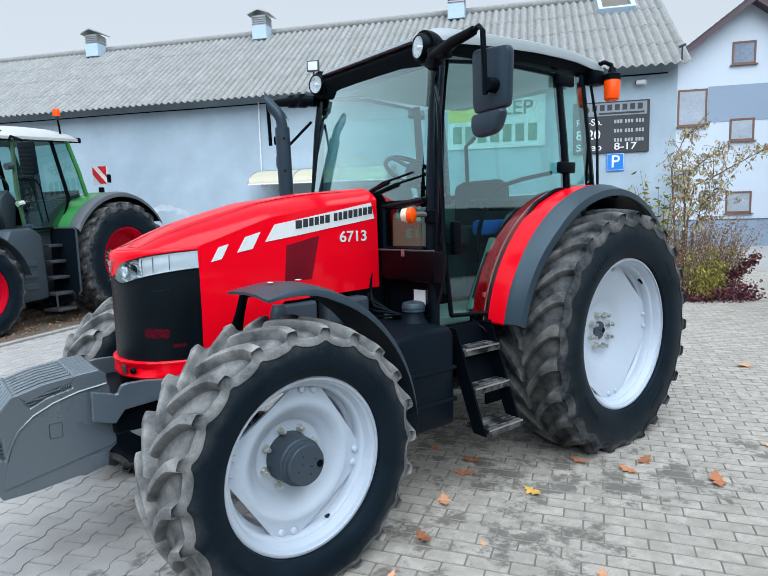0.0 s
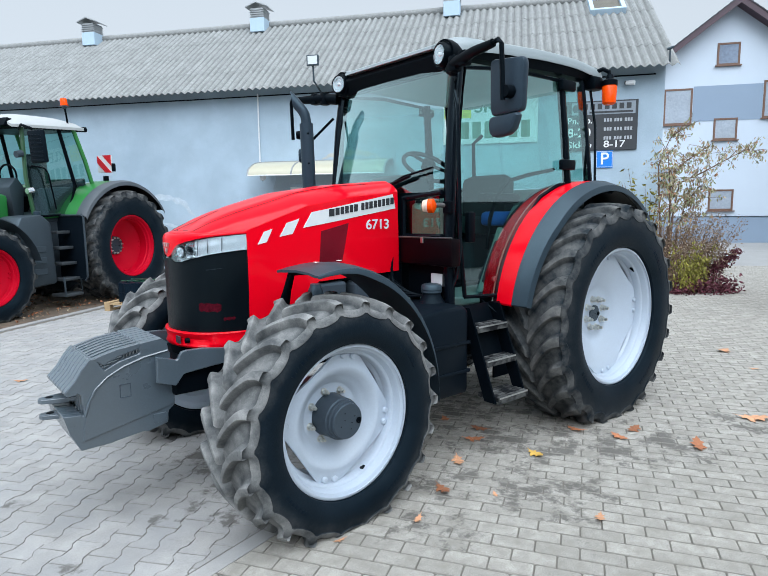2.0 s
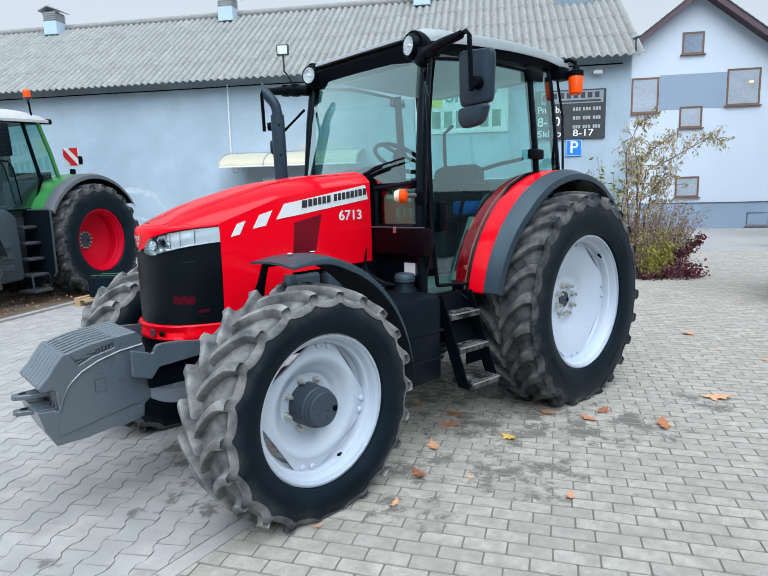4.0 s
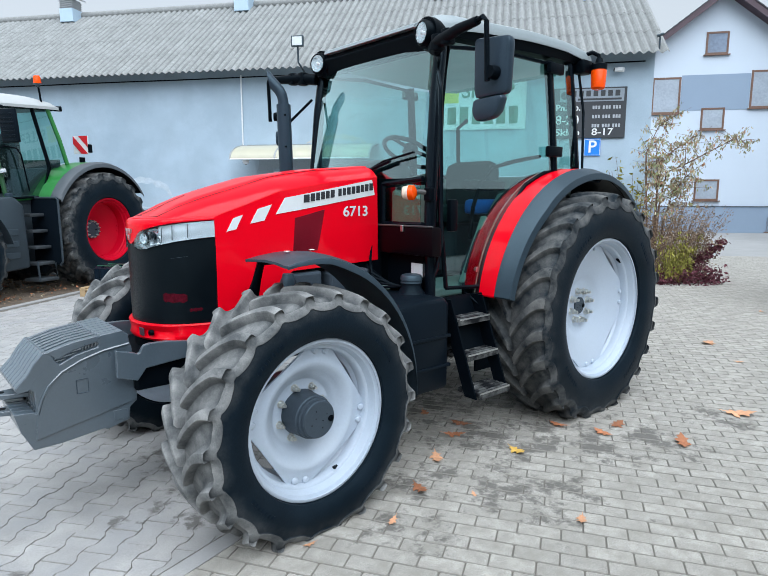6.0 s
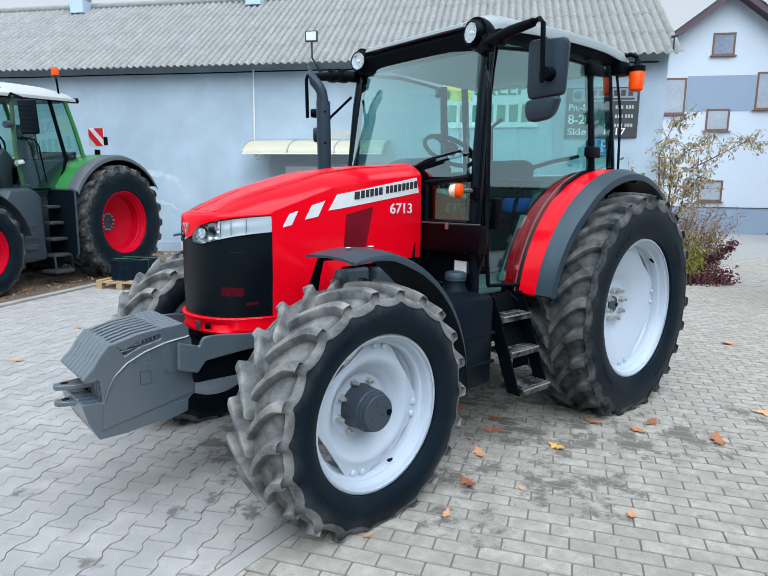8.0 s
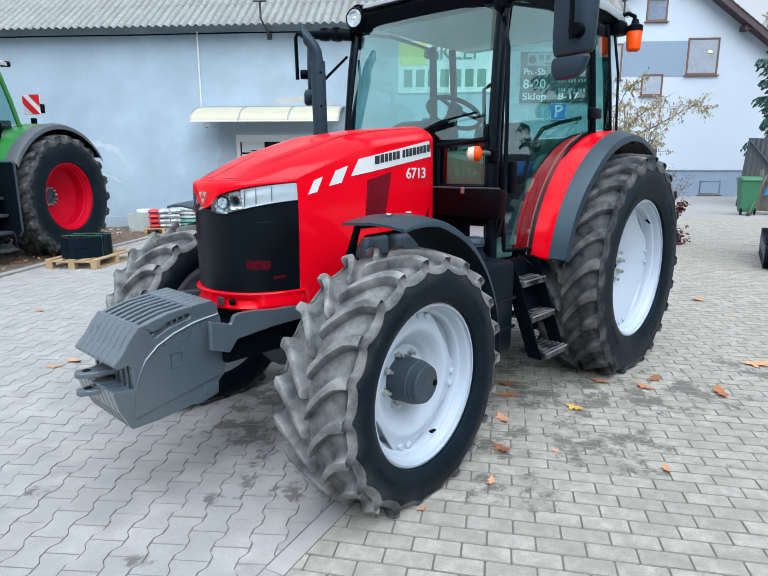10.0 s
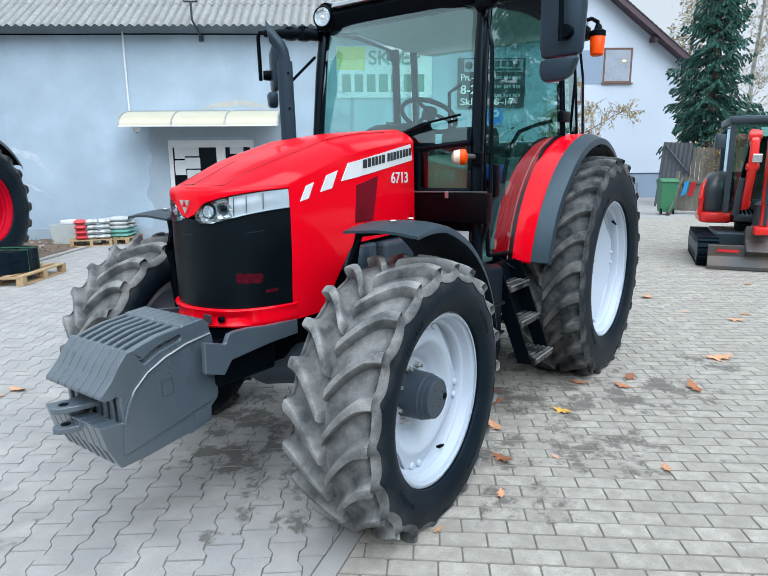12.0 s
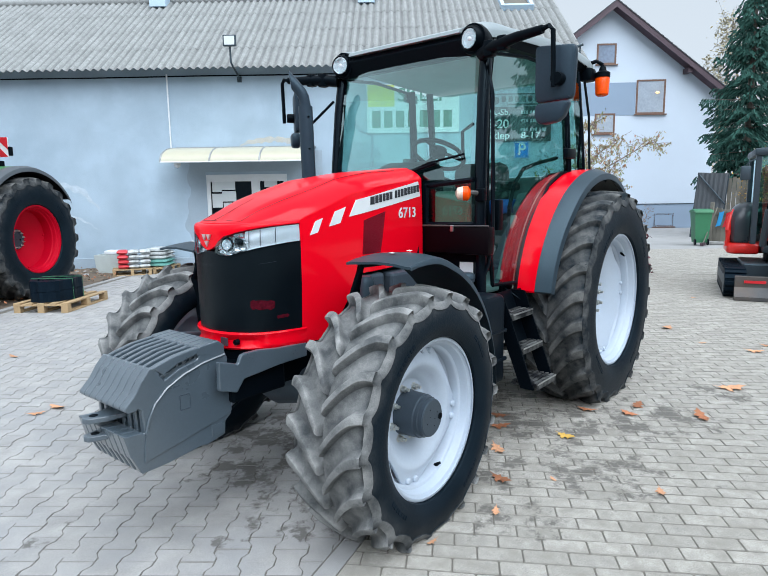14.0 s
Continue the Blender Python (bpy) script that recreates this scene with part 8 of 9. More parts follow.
def mesh_part(name, vs, fs, material, parent, label="", kind=""):
    me = bpy.data.meshes.new(name)
    me.from_pydata([tuple(v) for v in vs], [], fs)
    me.materials.append(material)
    ob = new(name, me)
    ob.parent = parent
    if label:
        ob["label"] = label
    if kind:
        ob["kind"] = kind
    return ob


def spruce_tree(x, y, height, spread, seed, label, bare=2.4):
    t = thing("spruce_tree", pose(x, y, 0), label, "tree")
    part("trunk", tube([(0, 0, 0), (0.05, 0, height * 0.4), (0, 0.03, height * 0.8), (0, 0, height)], [0.20, 0.14, 0.07, 0.01], 10), BARK, t)
    rnd = random.Random(seed)
    vs, fs = [], []
    bm = bmesh.new()
    z = bare
    while z < height - 0.15:
        f = 1 - z / height
        L0 = spread * (f ** 0.95) * (0.75 + 0.25 * min(1, (z - 0.6) / 1.5))
        n = 6 if f > 0.25 else 5
        a0 = rnd.uniform(0, 6.28)
        for k in range(n):
            a = a0 + 2 * math.pi * k / n + rnd.uniform(-0.3, 0.3)
            L = L0 * rnd.choice((rnd.uniform(0.45, 0.8), rnd.uniform(0.85, 1.25))) + 0.08
            up = rnd.uniform(-0.05, 0.2) + 0.35 * (1 - f) - 0.1
            pts = []
            for j in range(6):
                s = j / 5
                pts.append(Vector((math.cos(a) * L * s, math.sin(a) * L * s, z + L * (up * s - 0.35 * f * s * s + 0.12 * s ** 3))))
            if L > 0.5:
                add_tube(bm, pts, [0.02 * (1 - 0.15 * j) * (0.4 + f) for j in range(6)], 4, caps=False)
            side = Vector((-math.sin(a), math.cos(a), 0))
            m = max(5, int(L * 9))
            for j in range(m):
                s = (j + 0.6) / m
                i = min(4, int(s * 5))
                p = pts[i].lerp(pts[i + 1], s * 5 - i)
                out = (pts[i + 1] - pts[i]).normalized()
                for q in (-1, 1):
                    w = (0.34 * L * (1 - s) ** 0.7 + 0.10) * rnd.uniform(0.6, 1.25)
                    tip = p + side * q * w + out * w * 0.7 + Vector((0, 0, -0.62 * w - rnd.uniform(0, 0.22)))
                    for g in range(3):
                        c0, c1 = p.lerp(tip, g / 3), p.lerp(tip, (g + 1) / 3 + 0.1)
                        h_ = Vector((rnd.gauss(0, 0.03), rnd.gauss(0, 0.03), 0.045 + rnd.uniform(0, 0.03)))
                        b = len(vs)
                        vs += [c0 + h_ * 0.6, c1, c0.lerp(c1, 0.5) - h_ * 1.3 + out * 0.03, c0.lerp(c1, 0.4) + side * 0.05 * q + out * 0.06]
                        fs += [(b, b + 1, b + 2), (b, b + 1, b + 3)]
        z += rnd.uniform(0.34, 0.52) if f > 0.4 else 0.26
    part("branch", bm, BARK, t)
    mesh_part("crown", vs, fs, SPRUCE, t, "dark green drooping needles", "stuff")
    return t


spruce_tree(23.4, 1.35, 11.1, 2.75, 3, "tall dark green spruce beside the white house")


def bare_tree(x, y, height, seed, leafy, material, label, trunk_mat, leaf_size=0.11):
    t = thing("tree", pose(x, y, 0), label, "tree", "autumn trees behind the fence")
    rnd = random.Random(seed)
    bm = bmesh.new()
    trunk = [Vector((0.12 * math.sin(k * 1.3 + seed), 0.12 * math.cos(k + seed), height * k / 8)) for k in range(9)]
    add_tube(bm, trunk, [0.17 * (1 - k / 9) + 0.015 for k in range(9)], 8)
    part("trunk", bm, trunk_mat, t)
    bm = bmesh.new()
    pts = []
    for k in range(46):
        f = 0.22 + 0.76 * k / 46
        i = min(7, int(f * 8))
        p = trunk[i].lerp(trunk[i + 1], f * 8 - i)
        a = rnd.uniform(0, 6.28)
        L = height * 0.26 * (1.15 - f) * rnd.uniform(0.6, 1.2) + 0.3
        tip = p + Vector((math.cos(a) * L * 0.75, math.sin(a) * L * 0.75, L * 0.75))
        mid_ = p.lerp(tip, 0.5) + Vector((0, 0, -0.08 * L))
        add_tube(bm, [p, mid_, tip], [0.035 * (1.1 - f), 0.02 * (1.1 - f), 0.006], 5, caps=False)
        for j in range(6):
            s = rnd.uniform(0.25, 1.0)
            c = p.lerp(mid_, s * 2) if s < 0.5 else mid_.lerp(tip, s * 2 - 1)
            e = c + Vector((rnd.gauss(0, 0.3), rnd.gauss(0, 0.3), rnd.gauss(0.05, 0.3))) * (0.5 + 0.1 * height)
            add_tube(bm, [c, c.lerp(e, 0.5) + Vector((0, 0, 0.05)), e], [0.009, 0.006, 0.003], 3, caps=False)
            for q in range(leafy):
                r = rnd.random()
                pts.append(c.lerp(e, r) + Vector((rnd.gauss(0, 0.12), rnd.gauss(0, 0.12), rnd.gauss(-0.05, 0.12))))
    part("limb", bm, trunk_mat, t)
    vs, fs = leaf_cloud(pts, leaf_size, seed)
    mesh_part("crown", vs, fs, material, t, "thin autumn foliage", "stuff")
    return t


bare_tree(30.5, -1.8, 15.0, 5, 9, PALE_LEAF, "tall pale birch with sparse yellow autumn leaves", BIRCH, 0.16)
bare_tree(34.0, 0.8, 13.0, 9, 9, PALE_LEAF, "bare pale birch with few remaining leaves", BIRCH, 0.16)
bare_tree(28.0, -4.5, 12.0, 15, 10, YELLOW_LEAF, "autumn tree with thin yellow foliage", BARK, 0.16)
bare_tree(20.3, 0.35, 2.7, 21, 3, YELLOW_LEAF, "small yellow-leaved tree hanging over the fence", BARK, 0.075)
bare_tree(37.0, 4.5, 12.0, 27, 8, PALE_LEAF, "bare autumn tree standing far behind the fence", BARK, 0.18)

# shrub at the building's corner: a leaning limb over brown plumes, lime and wine-red undergrowth
shrub = thing("autumn_shrub", pose(7.78, 1.44, 0, 0, 0, -39.3), "tall loose autumn shrub at the building's corner", "shrub")
rnd = random.Random(31)


def hanging_leaves(points, size, seed):
    """Narrow leaves that hang from their twigs, as one mesh."""
    r_ = random.Random(seed)
    vs, fs = [], []
    for p in points:
        p = Vector(p)
        L = size * r_.uniform(0.6, 1.3)
        d = Vector((r_.gauss(0, 0.45), r_.gauss(0, 0.45), -1)).normalized()
        w_ = d.cross(Vector((r_.gauss(0, 1), r_.gauss(0, 1), 0.1))).normalized() * L * 0.19
        k = Vector((r_.gauss(0, 0.2), r_.gauss(0, 0.2), 0)) * L
        b_ = len(vs)
        vs += [p, p + d * L * 0.4 + w_, p + d * L * 0.75 + w_ * 0.7 + k * 0.5, p + d * L + k, p + d * L * 0.75 - w_ * 0.7 + k * 0.5, p + d * L * 0.4 - w_]
        fs += [(b_, b_ + 1, b_ + 5), (b_ + 1, b_ + 2, b_ + 4, b_ + 5), (b_ + 2, b_ + 3, b_ + 4)]
    return vs, fs


bm = bmesh.new()
tips = []
BOUGHS = (((-0.6, 0.1, 0.0), (-0.58, 0.05, 1.4), (-0.5, 0.0, 2.05), (-0.1, 0.0, 2.23), (0.33, -0.05, 2.47), (0.64, -0.1, 2.64), (0.85, -0.1, 2.60)),
         ((-0.6, 0.1, 0.0), (-0.62, 0.1, 1.5), (-0.55, 0.1, 2.3), (-0.25, 0.05, 2.55), (0.1, 0.1, 2.75)),
         ((-0.65, 0.15, 0.0), (-0.75, 0.2, 1.4), (-0.8, 0.25, 2.4), (-0.6, 0.25, 2.9), (-0.45, 0.2, 3.05)),
         ((-0.6, 0.1, 0.0), (-0.7, -0.1, 1.2), (-0.75, -0.15, 2.0), (-0.85, -0.2, 2.6)),
         ((-0.5, 0.1, 0.0), (-0.4, 0.2, 1.1), (-0.2, 0.3, 1.7), (0.05, 0.3, 2.0)))
for line in BOUGHS:
    pts_l = [Vector(p) for p in line]
    n_l = len(pts_l)
    add_tube(bm, pts_l, [0.022 * (1 - 0.8 * k / (n_l - 1)) for k in range(n_l)], 6, caps=False)
    for k in range(46):
        f = rnd.uniform(0.36, 1.0) * (n_l - 1)
        i = min(int(f), n_l - 2)
        c = pts_l[i].lerp(pts_l[i + 1], f - i)
        e = c + Vector((rnd.gauss(0.05, 0.19), rnd.gauss(0, 0.18), rnd.gauss(0.06, 0.15)))
        add_tube(bm, [c, c.lerp(e, 0.5) + Vector((0, 0, 0.015)), e], [0.006, 0.004, 0.002], 3, caps=False)
        for q in range(11 if c.z > 2.2 else 20):
            tips.append(c.lerp(e, rnd.uniform(0.3, 1.0)) + Vector((rnd.gauss(0, 0.03), rnd.gauss(0, 0.03), rnd.gauss(0, 0.02))))
plume_pts, lime_pts, wine_pts = [], [], []
for k in range(150):
    x0, y0_ = rnd.uniform(-0.9, 0.18), rnd.uniform(-0.35, 0.35)
    h_ = rnd.uniform(0.9, 1.6) - 0.35 * max(0, x0 + 0.3)
    lean = rnd.uniform(0.0, 0.38) + 0.2 * (x0 + 0.4)
    top = Vector((x0 + lean * h_ * 0.7, y0_ * 1.3, h_))
    add_tube(bm, [(x0, y0_, 0), (x0 + lean * 0.2, y0_ * 1.1, h_ * 0.55), top], [0.006, 0.005, 0.002], 3, caps=False)
    for q in range(56):
        f = rnd.uniform(0.16, 1.0)
        p = Vector((x0, y0_, 0)).lerp(top, f)
        plume_pts.append(p + Vector((rnd.gauss(0, 0.05), rnd.gauss(0, 0.05), rnd.gauss(0, 0.05))))
for k in range(34):
    x0, y0_ = rnd.gauss(-0.45, 0.16), rnd.uniform(-0.5, -0.15)
    top = Vector((x0 + rnd.gauss(0.05, 0.12), y0_ - 0.06, rnd.uniform(0.45, 1.0)))
    add_tube(bm, [(x0, y0_, 0), top], [0.005, 0.002], 3, caps=False)
    for q in range(44):
        p = Vector((x0, y0_, 0)).lerp(top, rnd.uniform(0.2, 1.0))
        lime_pts.append(p + Vector((rnd.gauss(0, 0.035), rnd.gauss(0, 0.035), 0)))
for k in range(1900):
    if k % 4 == 0:
        f = rnd.random()
        wine_pts.append((0.05 + 0.45 * f + rnd.gauss(0, 0.04), -0.3 + rnd.gauss(0, 0.05), 0.42 + 0.34 * f + rnd.gauss(0, 0.05)))
    else:
        x0 = rnd.uniform(-0.8, 0.45)
        wine_pts.append((x0, -0.35 + rnd.gauss(0, 0.15), abs(rnd.gauss(0.10, 0.12)) * (1.3 - abs(x0))))
part("stem", bm, BROWN_STEM, shrub)
for nm, (vs, fs), mt in (("pale_leaves", hanging_leaves(tips[::2], 0.066, 3), PALE_LEAF), ("green_leaves", hanging_leaves(tips[1::4], 0.066, 4), LIME_PALE), ("orange_leaves", hanging_leaves(tips[3::5], 0.066, 6), ORANGE_LEAF),
                         ("brown_foliage", leaf_cloud(plume_pts, 0.046, 5, -0.5), BROWN_LEAF), ("lime_leaves", hanging_leaves(lime_pts, 0.075, 6), LIME_LEAF), ("wine_leaves", leaf_cloud(wine_pts, 0.075, 7), WINE_LEAF)):
    mesh_part(nm, vs, fs, mt, shrub, "", "stuff")
for sx, sy, hh_, sd in ((7.7, 3.2, 1.9, 41), (8.15, 2.7, 2.3, 42)):
    sh = thing("wall_shrub", pose(sx, sy, 0), "slender green-leaved stems against the wall", "shrub")
    rnd = random.Random(sd)
    bm = bmesh.new()
    lf = []
    for k in range(9):
        tip = Vector((rnd.gauss(0, 0.35), rnd.gauss(0, 0.35), hh_ * rnd.uniform(0.7, 1.1)))
        add_tube(bm, [(0, 0, 0), tip * 0.5 + Vector((0, 0, 0.1)), tip], [0.012, 0.008, 0.003], 4, caps=False)
        lf += [tip * rnd.uniform(0.35, 1.0) + Vector((rnd.gauss(0, 0.08), rnd.gauss(0, 0.08), 0)) for _ in range(26)]
    part("stem", bm, BROWN_STEM, sh)
    mesh_part("leaves", *leaf_cloud(lf, 0.13, sd), LIME_LEAF, sh, "", "stuff")


# ---- pallets and goods ----
def pallet(m, label):
    t = thing("pallet", m, label, "pallet", "pallets by the wall")
    for k in range(5):
        part("top_board", box(-0.6, 0.6, -0.4 + k * 0.175, -0.3 + k * 0.175 + 0.0, 0.122, 0.144, 0.002), PINE, t)
    for x in (-0.55, 0.0, 0.55):
        part("cross_board", box(x - 0.05, x + 0.05, -0.4, 0.4, 0.10, 0.1215, 0.002), PINE, t)
        for y in (-0.35, 0.0, 0.35):
            part("block", box(x - 0.05, x + 0.05, y - 0.05, y + 0.05, 0.022, 0.0995, 0.004), PINE, t)
    for y in (-0.35, 0.0, 0.35):
        part("bottom_board", box(-0.6, 0.6, y - 0.05, y + 0.05, 0.001, 0.0215, 0.002), PINE, t)
    return t


P1 = pose(-0.83, 7.02, 0.0, 0, 0, 38)
pallet(P1, "worn pine pallet carrying rolled rubber tracks")
for j in range(2):
    rt_ = thing("rubber_track", P1 @ pose(-0.10, 0.02, 0.145 + j * 0.155), "black rubber track rolled up on the pallet", "rubber track", "rolled tracks on the pallet")
    bm = bmesh.new()
    loop = []
    for k in range(40):
        a = 2 * math.pi * k / 40
        rr2 = 1 + (0.07 if k % 4 < 2 else 0)
        loop.append((0.44 * rr2 * math.cos(a), 0.30 * rr2 * math.sin(a)))
    add_grid(bm, [[(x * s, y * s, z) for x, y in loop] for s, z in ((1, 0.0), (1.0, 0.15), (0.72, 0.15), (0.72, 0.0), (1, 0.0))], True)
    bmesh.ops.remove_doubles(bm, verts=bm.verts, dist=0.001)
    part("band", bm, RUBBER, rt_)
    bm = bmesh.new()
    add_grid(bm, [[(x * s, y * s, z) for x, y in loop] for s, z in ((0.62, 0.0), (0.62, 0.148), (0.40, 0.148), (0.40, 0.0), (0.62, 0.0))], True)
    part("inner_band", bm, RUBBER, rt_)
strap = thing("tie_strap", P1 @ pose(-0.1, 0.02, 0.145), "thin green strap round the rolled tracks", "strap")
bm = bmesh.new()
for x in (-0.12, 0.16):
    add_tube(bm, [(x, -0.315, 0.0), (x, -0.315, 0.312), (x, 0.315, 0.312), (x, 0.315, 0.0)], 0.006, 5)
part("band", bm, BIN_GREEN, strap)
P2 = WALL @ pose(-6.74, -0.95, 0.0, 0, 0, 24) @ Matrix.Diagonal((0.66, 0.66, 1, 1))
pallet(P2, "pine pallet stacked with red and white sacks")
rnd = random.Random(8)
for col in range(3):
    for lay in range(4):
        h = 0.105
        m_ = P2 @ pose(-0.26 + col * 0.335, -0.05 + rnd.uniform(-0.02, 0.02), 0.145 + lay * h, 0, 0, rnd.uniform(-4, 4))
        nm = ("red printed sack lying in the stack", "white printed sack lying in the stack", "white printed sack lying in the stack")[col]
        sk = thing("sack", m_, nm, "sack", "sacks stacked on the pallet")
        bm = bmesh.new()
        rws = []
        for i in range(7):
            u = -1 + 2 * i / 6
            rws.append([(0.165 * u, 0.32 * v, 0.047 + s_ * 0.047 * (1 - 0.8 * abs(u) ** 6) ** 0.5 * (1 - 0.8 * abs(v) ** 6) ** 0.5) for v, s_ in ((-1, 0), (-0.8, 1), (-0.3, 1), (0.3, 1), (0.8, 1), (1, 0), (0.8, -1), (0.3, -1), (-0.3, -1), (-0.8, -1))])
        ends_ = add_grid(bm, rws, True)
        bm.faces.new(ends_[0])
        bm.faces.new(ends_[-1])
        part("film", bm, (BAG_RED, BAG_WHITE, BAG_WHITE)[col], sk, "", True)
P3 = WALL @ pose(-6.27, -0.48, 0.0, 0, 0, 90) @ Matrix.Diagonal((0.70, 0.72, 1, 1))
pallet(P3, "pine pallet behind, stacked with white and teal sacks")
for lay in range(5):
    for col in range(2):
        sk = thing("sack", P3 @ pose(-0.25 + col * 0.42, rnd.uniform(-0.03, 0.03), 0.145 + lay * 0.085, 0, 0, rnd.uniform(-5, 5)), "teal sack in the rear stack" if lay < 2 else "white sack in the rear stack", "sack", "sacks stacked on the rear pallet")
        bm = bmesh.new()
        rws = []
        for i in range(7):
            u = -1 + 2 * i / 6
            rws.append([(0.20 * u, 0.34 * v, 0.042 + s_ * 0.042 * (1 - 0.8 * abs(u) ** 6) ** 0.5 * (1 - 0.8 * abs(v) ** 6) ** 0.5) for v, s_ in ((-1, 0), (-0.8, 1), (-0.3, 1), (0.3, 1), (0.8, 1), (1, 0), (0.8, -1), (0.3, -1), (-0.3, -1), (-0.8, -1))])
        ends_ = add_grid(bm, rws, True)
        bm.faces.new(ends_[0])
        bm.faces.new(ends_[-1])
        part("film", bm, BAG_TEAL if lay < 2 else BAG_WHITE, sk, "", True)
tub = thing("plastic_tub", WALL @ pose(-7.33, -0.62, 0.0) @ Matrix.Diagonal((0.64, 0.80, 0.82, 1)), "milky plastic tub with a white lid by the wall", "tub")
bm = bmesh.new()
add_grid(bm, [[(s * a, c * b, z) for s, c in ((-1, -1), (1, -1), (1, 1), (-1, 1))] for z, a, b in ((0.02, 0.40, 0.28), (0.52, 0.46, 0.32), (0.52, 0.43, 0.29), (0.06, 0.38, 0.26))], True)
part("body", bm, CLEAR_TUB, tub)
part("lid", box(-0.16, 0.26, -0.2, 0.2, 0.525, 0.63, 0.02), WHITE_PVC, tub, "", True)
trough = thing("planter_box", WALL @ pose(-4.66, -0.75, 0.0), "dark planter box with a yellow-green tool in it", "planter")
part("body", box(-0.30, 0.30, -0.16, 0.16, 0.0, 0.26, 0.02), EXC_DARK, trough)
part("soil", box(-0.26, 0.26, -0.12, 0.12, 0.26, 0.29, 0.01), GRAVEL, trough)
part("tool_handle", tube([(-0.34, -0.2, 0.0), (-0.22, -0.14, 0.40)], 0.03, 8), LIME_LEAF, trough, "yellow-green tool handle")

# stones and rubble on the gravel
rnd = random.Random(12)
for k in range(26):
    st_ = thing("stone", WALL @ pose(rnd.uniform(-9.2, -7.0), rnd.uniform(-1.5, -0.2), 0.02, rnd.uniform(0, 40), rnd.uniform(0, 40), rnd.uniform(0, 360)), "grey-brown rubble stone lying on the gravel", "stone", "rubble by the wall")
    bm = bmesh.new()
    bmesh.ops.create_icosphere(bm, subdivisions=1, radius=rnd.uniform(0.03, 0.09))
    for v in bm.verts:
        v.co *= 1 + 0.35 * noise.noise(v.co * 30 + Vector((k, 0, 0)))
        v.co.z *= 0.6
    part("rock", bm, GRAVEL if k % 2 else PAVER_ZIG, st_)

# dead leaves over the gravel
litter = thing("leaf_litter", WALL, "brown dead leaves and chippings strewn over the gravel", "leaf litter", "", "stuff")
rnd = random.Random(19)
for nm, mt, cnt, sz in (("dark_leaves", BROWN_LEAF, 2600, 0.05), ("dry_leaves", DRY_LEAF, 1000, 0.06), ("pale_chips", PALE_LEAF, 900, 0.035)):
    pts = [(rnd.uniform(-12.5, -6.9), rnd.uniform(-8.9, -0.1), 0.035 + rnd.uniform(0, 0.03)) for _ in range(cnt)]
    mesh_part(nm, *leaf_cloud(pts, sz, cnt, 0.0), mt, litter, "", "stuff")
# fallen leaves on the paving
bm = bmesh.new()
LEAF = [(0.02, -0.62), (0.05, -0.36), (0.20, -0.34), (0.13, -0.20), (0.30, -0.12), (0.36, 0.02), (0.20, 0.03), (0.17, 0.14), (0.30, 0.30), (0.14, 0.30), (0.08, 0.42), (-0.02, 0.55), (-0.10, 0.38), (-0.22, 0.36), (-0.15, 0.20), (-0.33, 0.14), (-0.24, 0.0), (-0.12, -0.06), (-0.27, -0.24), (-0.10, -0.26), (-0.03, -0.40)]
c0 = bm.verts.new((0, 0, 0.03))
ring = [bm.verts.new((x, y, 0.05 + 0.16 * math.sin(6 * x + 2) * abs(x) + 0.3 * y * y)) for x, y in LEAF]
for k in range(len(ring)):
    bm.faces.new((c0, ring[k], ring[(k + 1) % len(ring)]))
leaf_tmp = part("blade", bm, DRY_LEAF, None)
leaf_me = leaf_tmp.data
leaf_kinds = []
for material in (DRY_LEAF, FADED_LEAF, YELLOW_LEAF):
    leaf_kinds.append(leaf_me.copy())
    leaf_kinds[-1].materials[0] = material
bpy.data.objects.remove(leaf_tmp)
rnd = random.Random(2)
spots = [(-0.98, -0.60, 0.13), (-1.16, -0.70, 0.15), (-1.50, -0.87, 0.14), (-1.85, -1.08, 0.15), (-2.17, -1.22, 0.09), (-2.59, -1.12, 0.07), (-0.48, -1.07, 0.15), (-0.17, -1.33, 0.14), (-0.38, -1.34, 0.13), (-1.05, -1.13, 0.15), (-0.14, -1.76, 0.20), (0.70, -1.81, 0.21), (-1.46, -1.82, 0.09), (-1.67, -1.31, 0.06),
         (2.16, -1.80, 0.16), (2.49, -1.86, 0.13), (2.80, -0.82, 0.20), (4.37, -1.74, 0.15), (2.24, -1.31, 0.10), (-1.02, -0.29, 0.11), (-3.04, 2.18, 0.15), (-2.88, 2.19, 0.18), (-3.3, 3.1, 0.13), (-2.5, 4.2, 0.13), (5.3, -0.6, 0.13)]
LEAF_LOOK = ("dry brown lobed leaf lying on the paving", "faded orange lobed leaf lying on the paving", "yellow lobed leaf lying on the paving")
for x, y, size in spots:
    kind_ = 2 if (x, y) == (-1.05, -1.13) else 1 if x > 0 or size < 0.1 or (x, y) == (-1.50, -0.87) or y > 2 else 0
    s = size * rnd.uniform(0.92, 1.05)
    lf_ = tagged(new("fallen_leaf", leaf_kinds[kind_]), LEAF_LOOK[kind_], "leaf", "fallen leaves")
    lf_.matrix_world = Matrix.Translation((x, y, 0.003)) @ pose(0, 0, 0, rnd.uniform(-6, 6), rnd.uniform(-6, 6), rnd.uniform(0, 360)) @ Matrix.Diagonal((s * rnd.uniform(0.6, 1), s, s, 1))

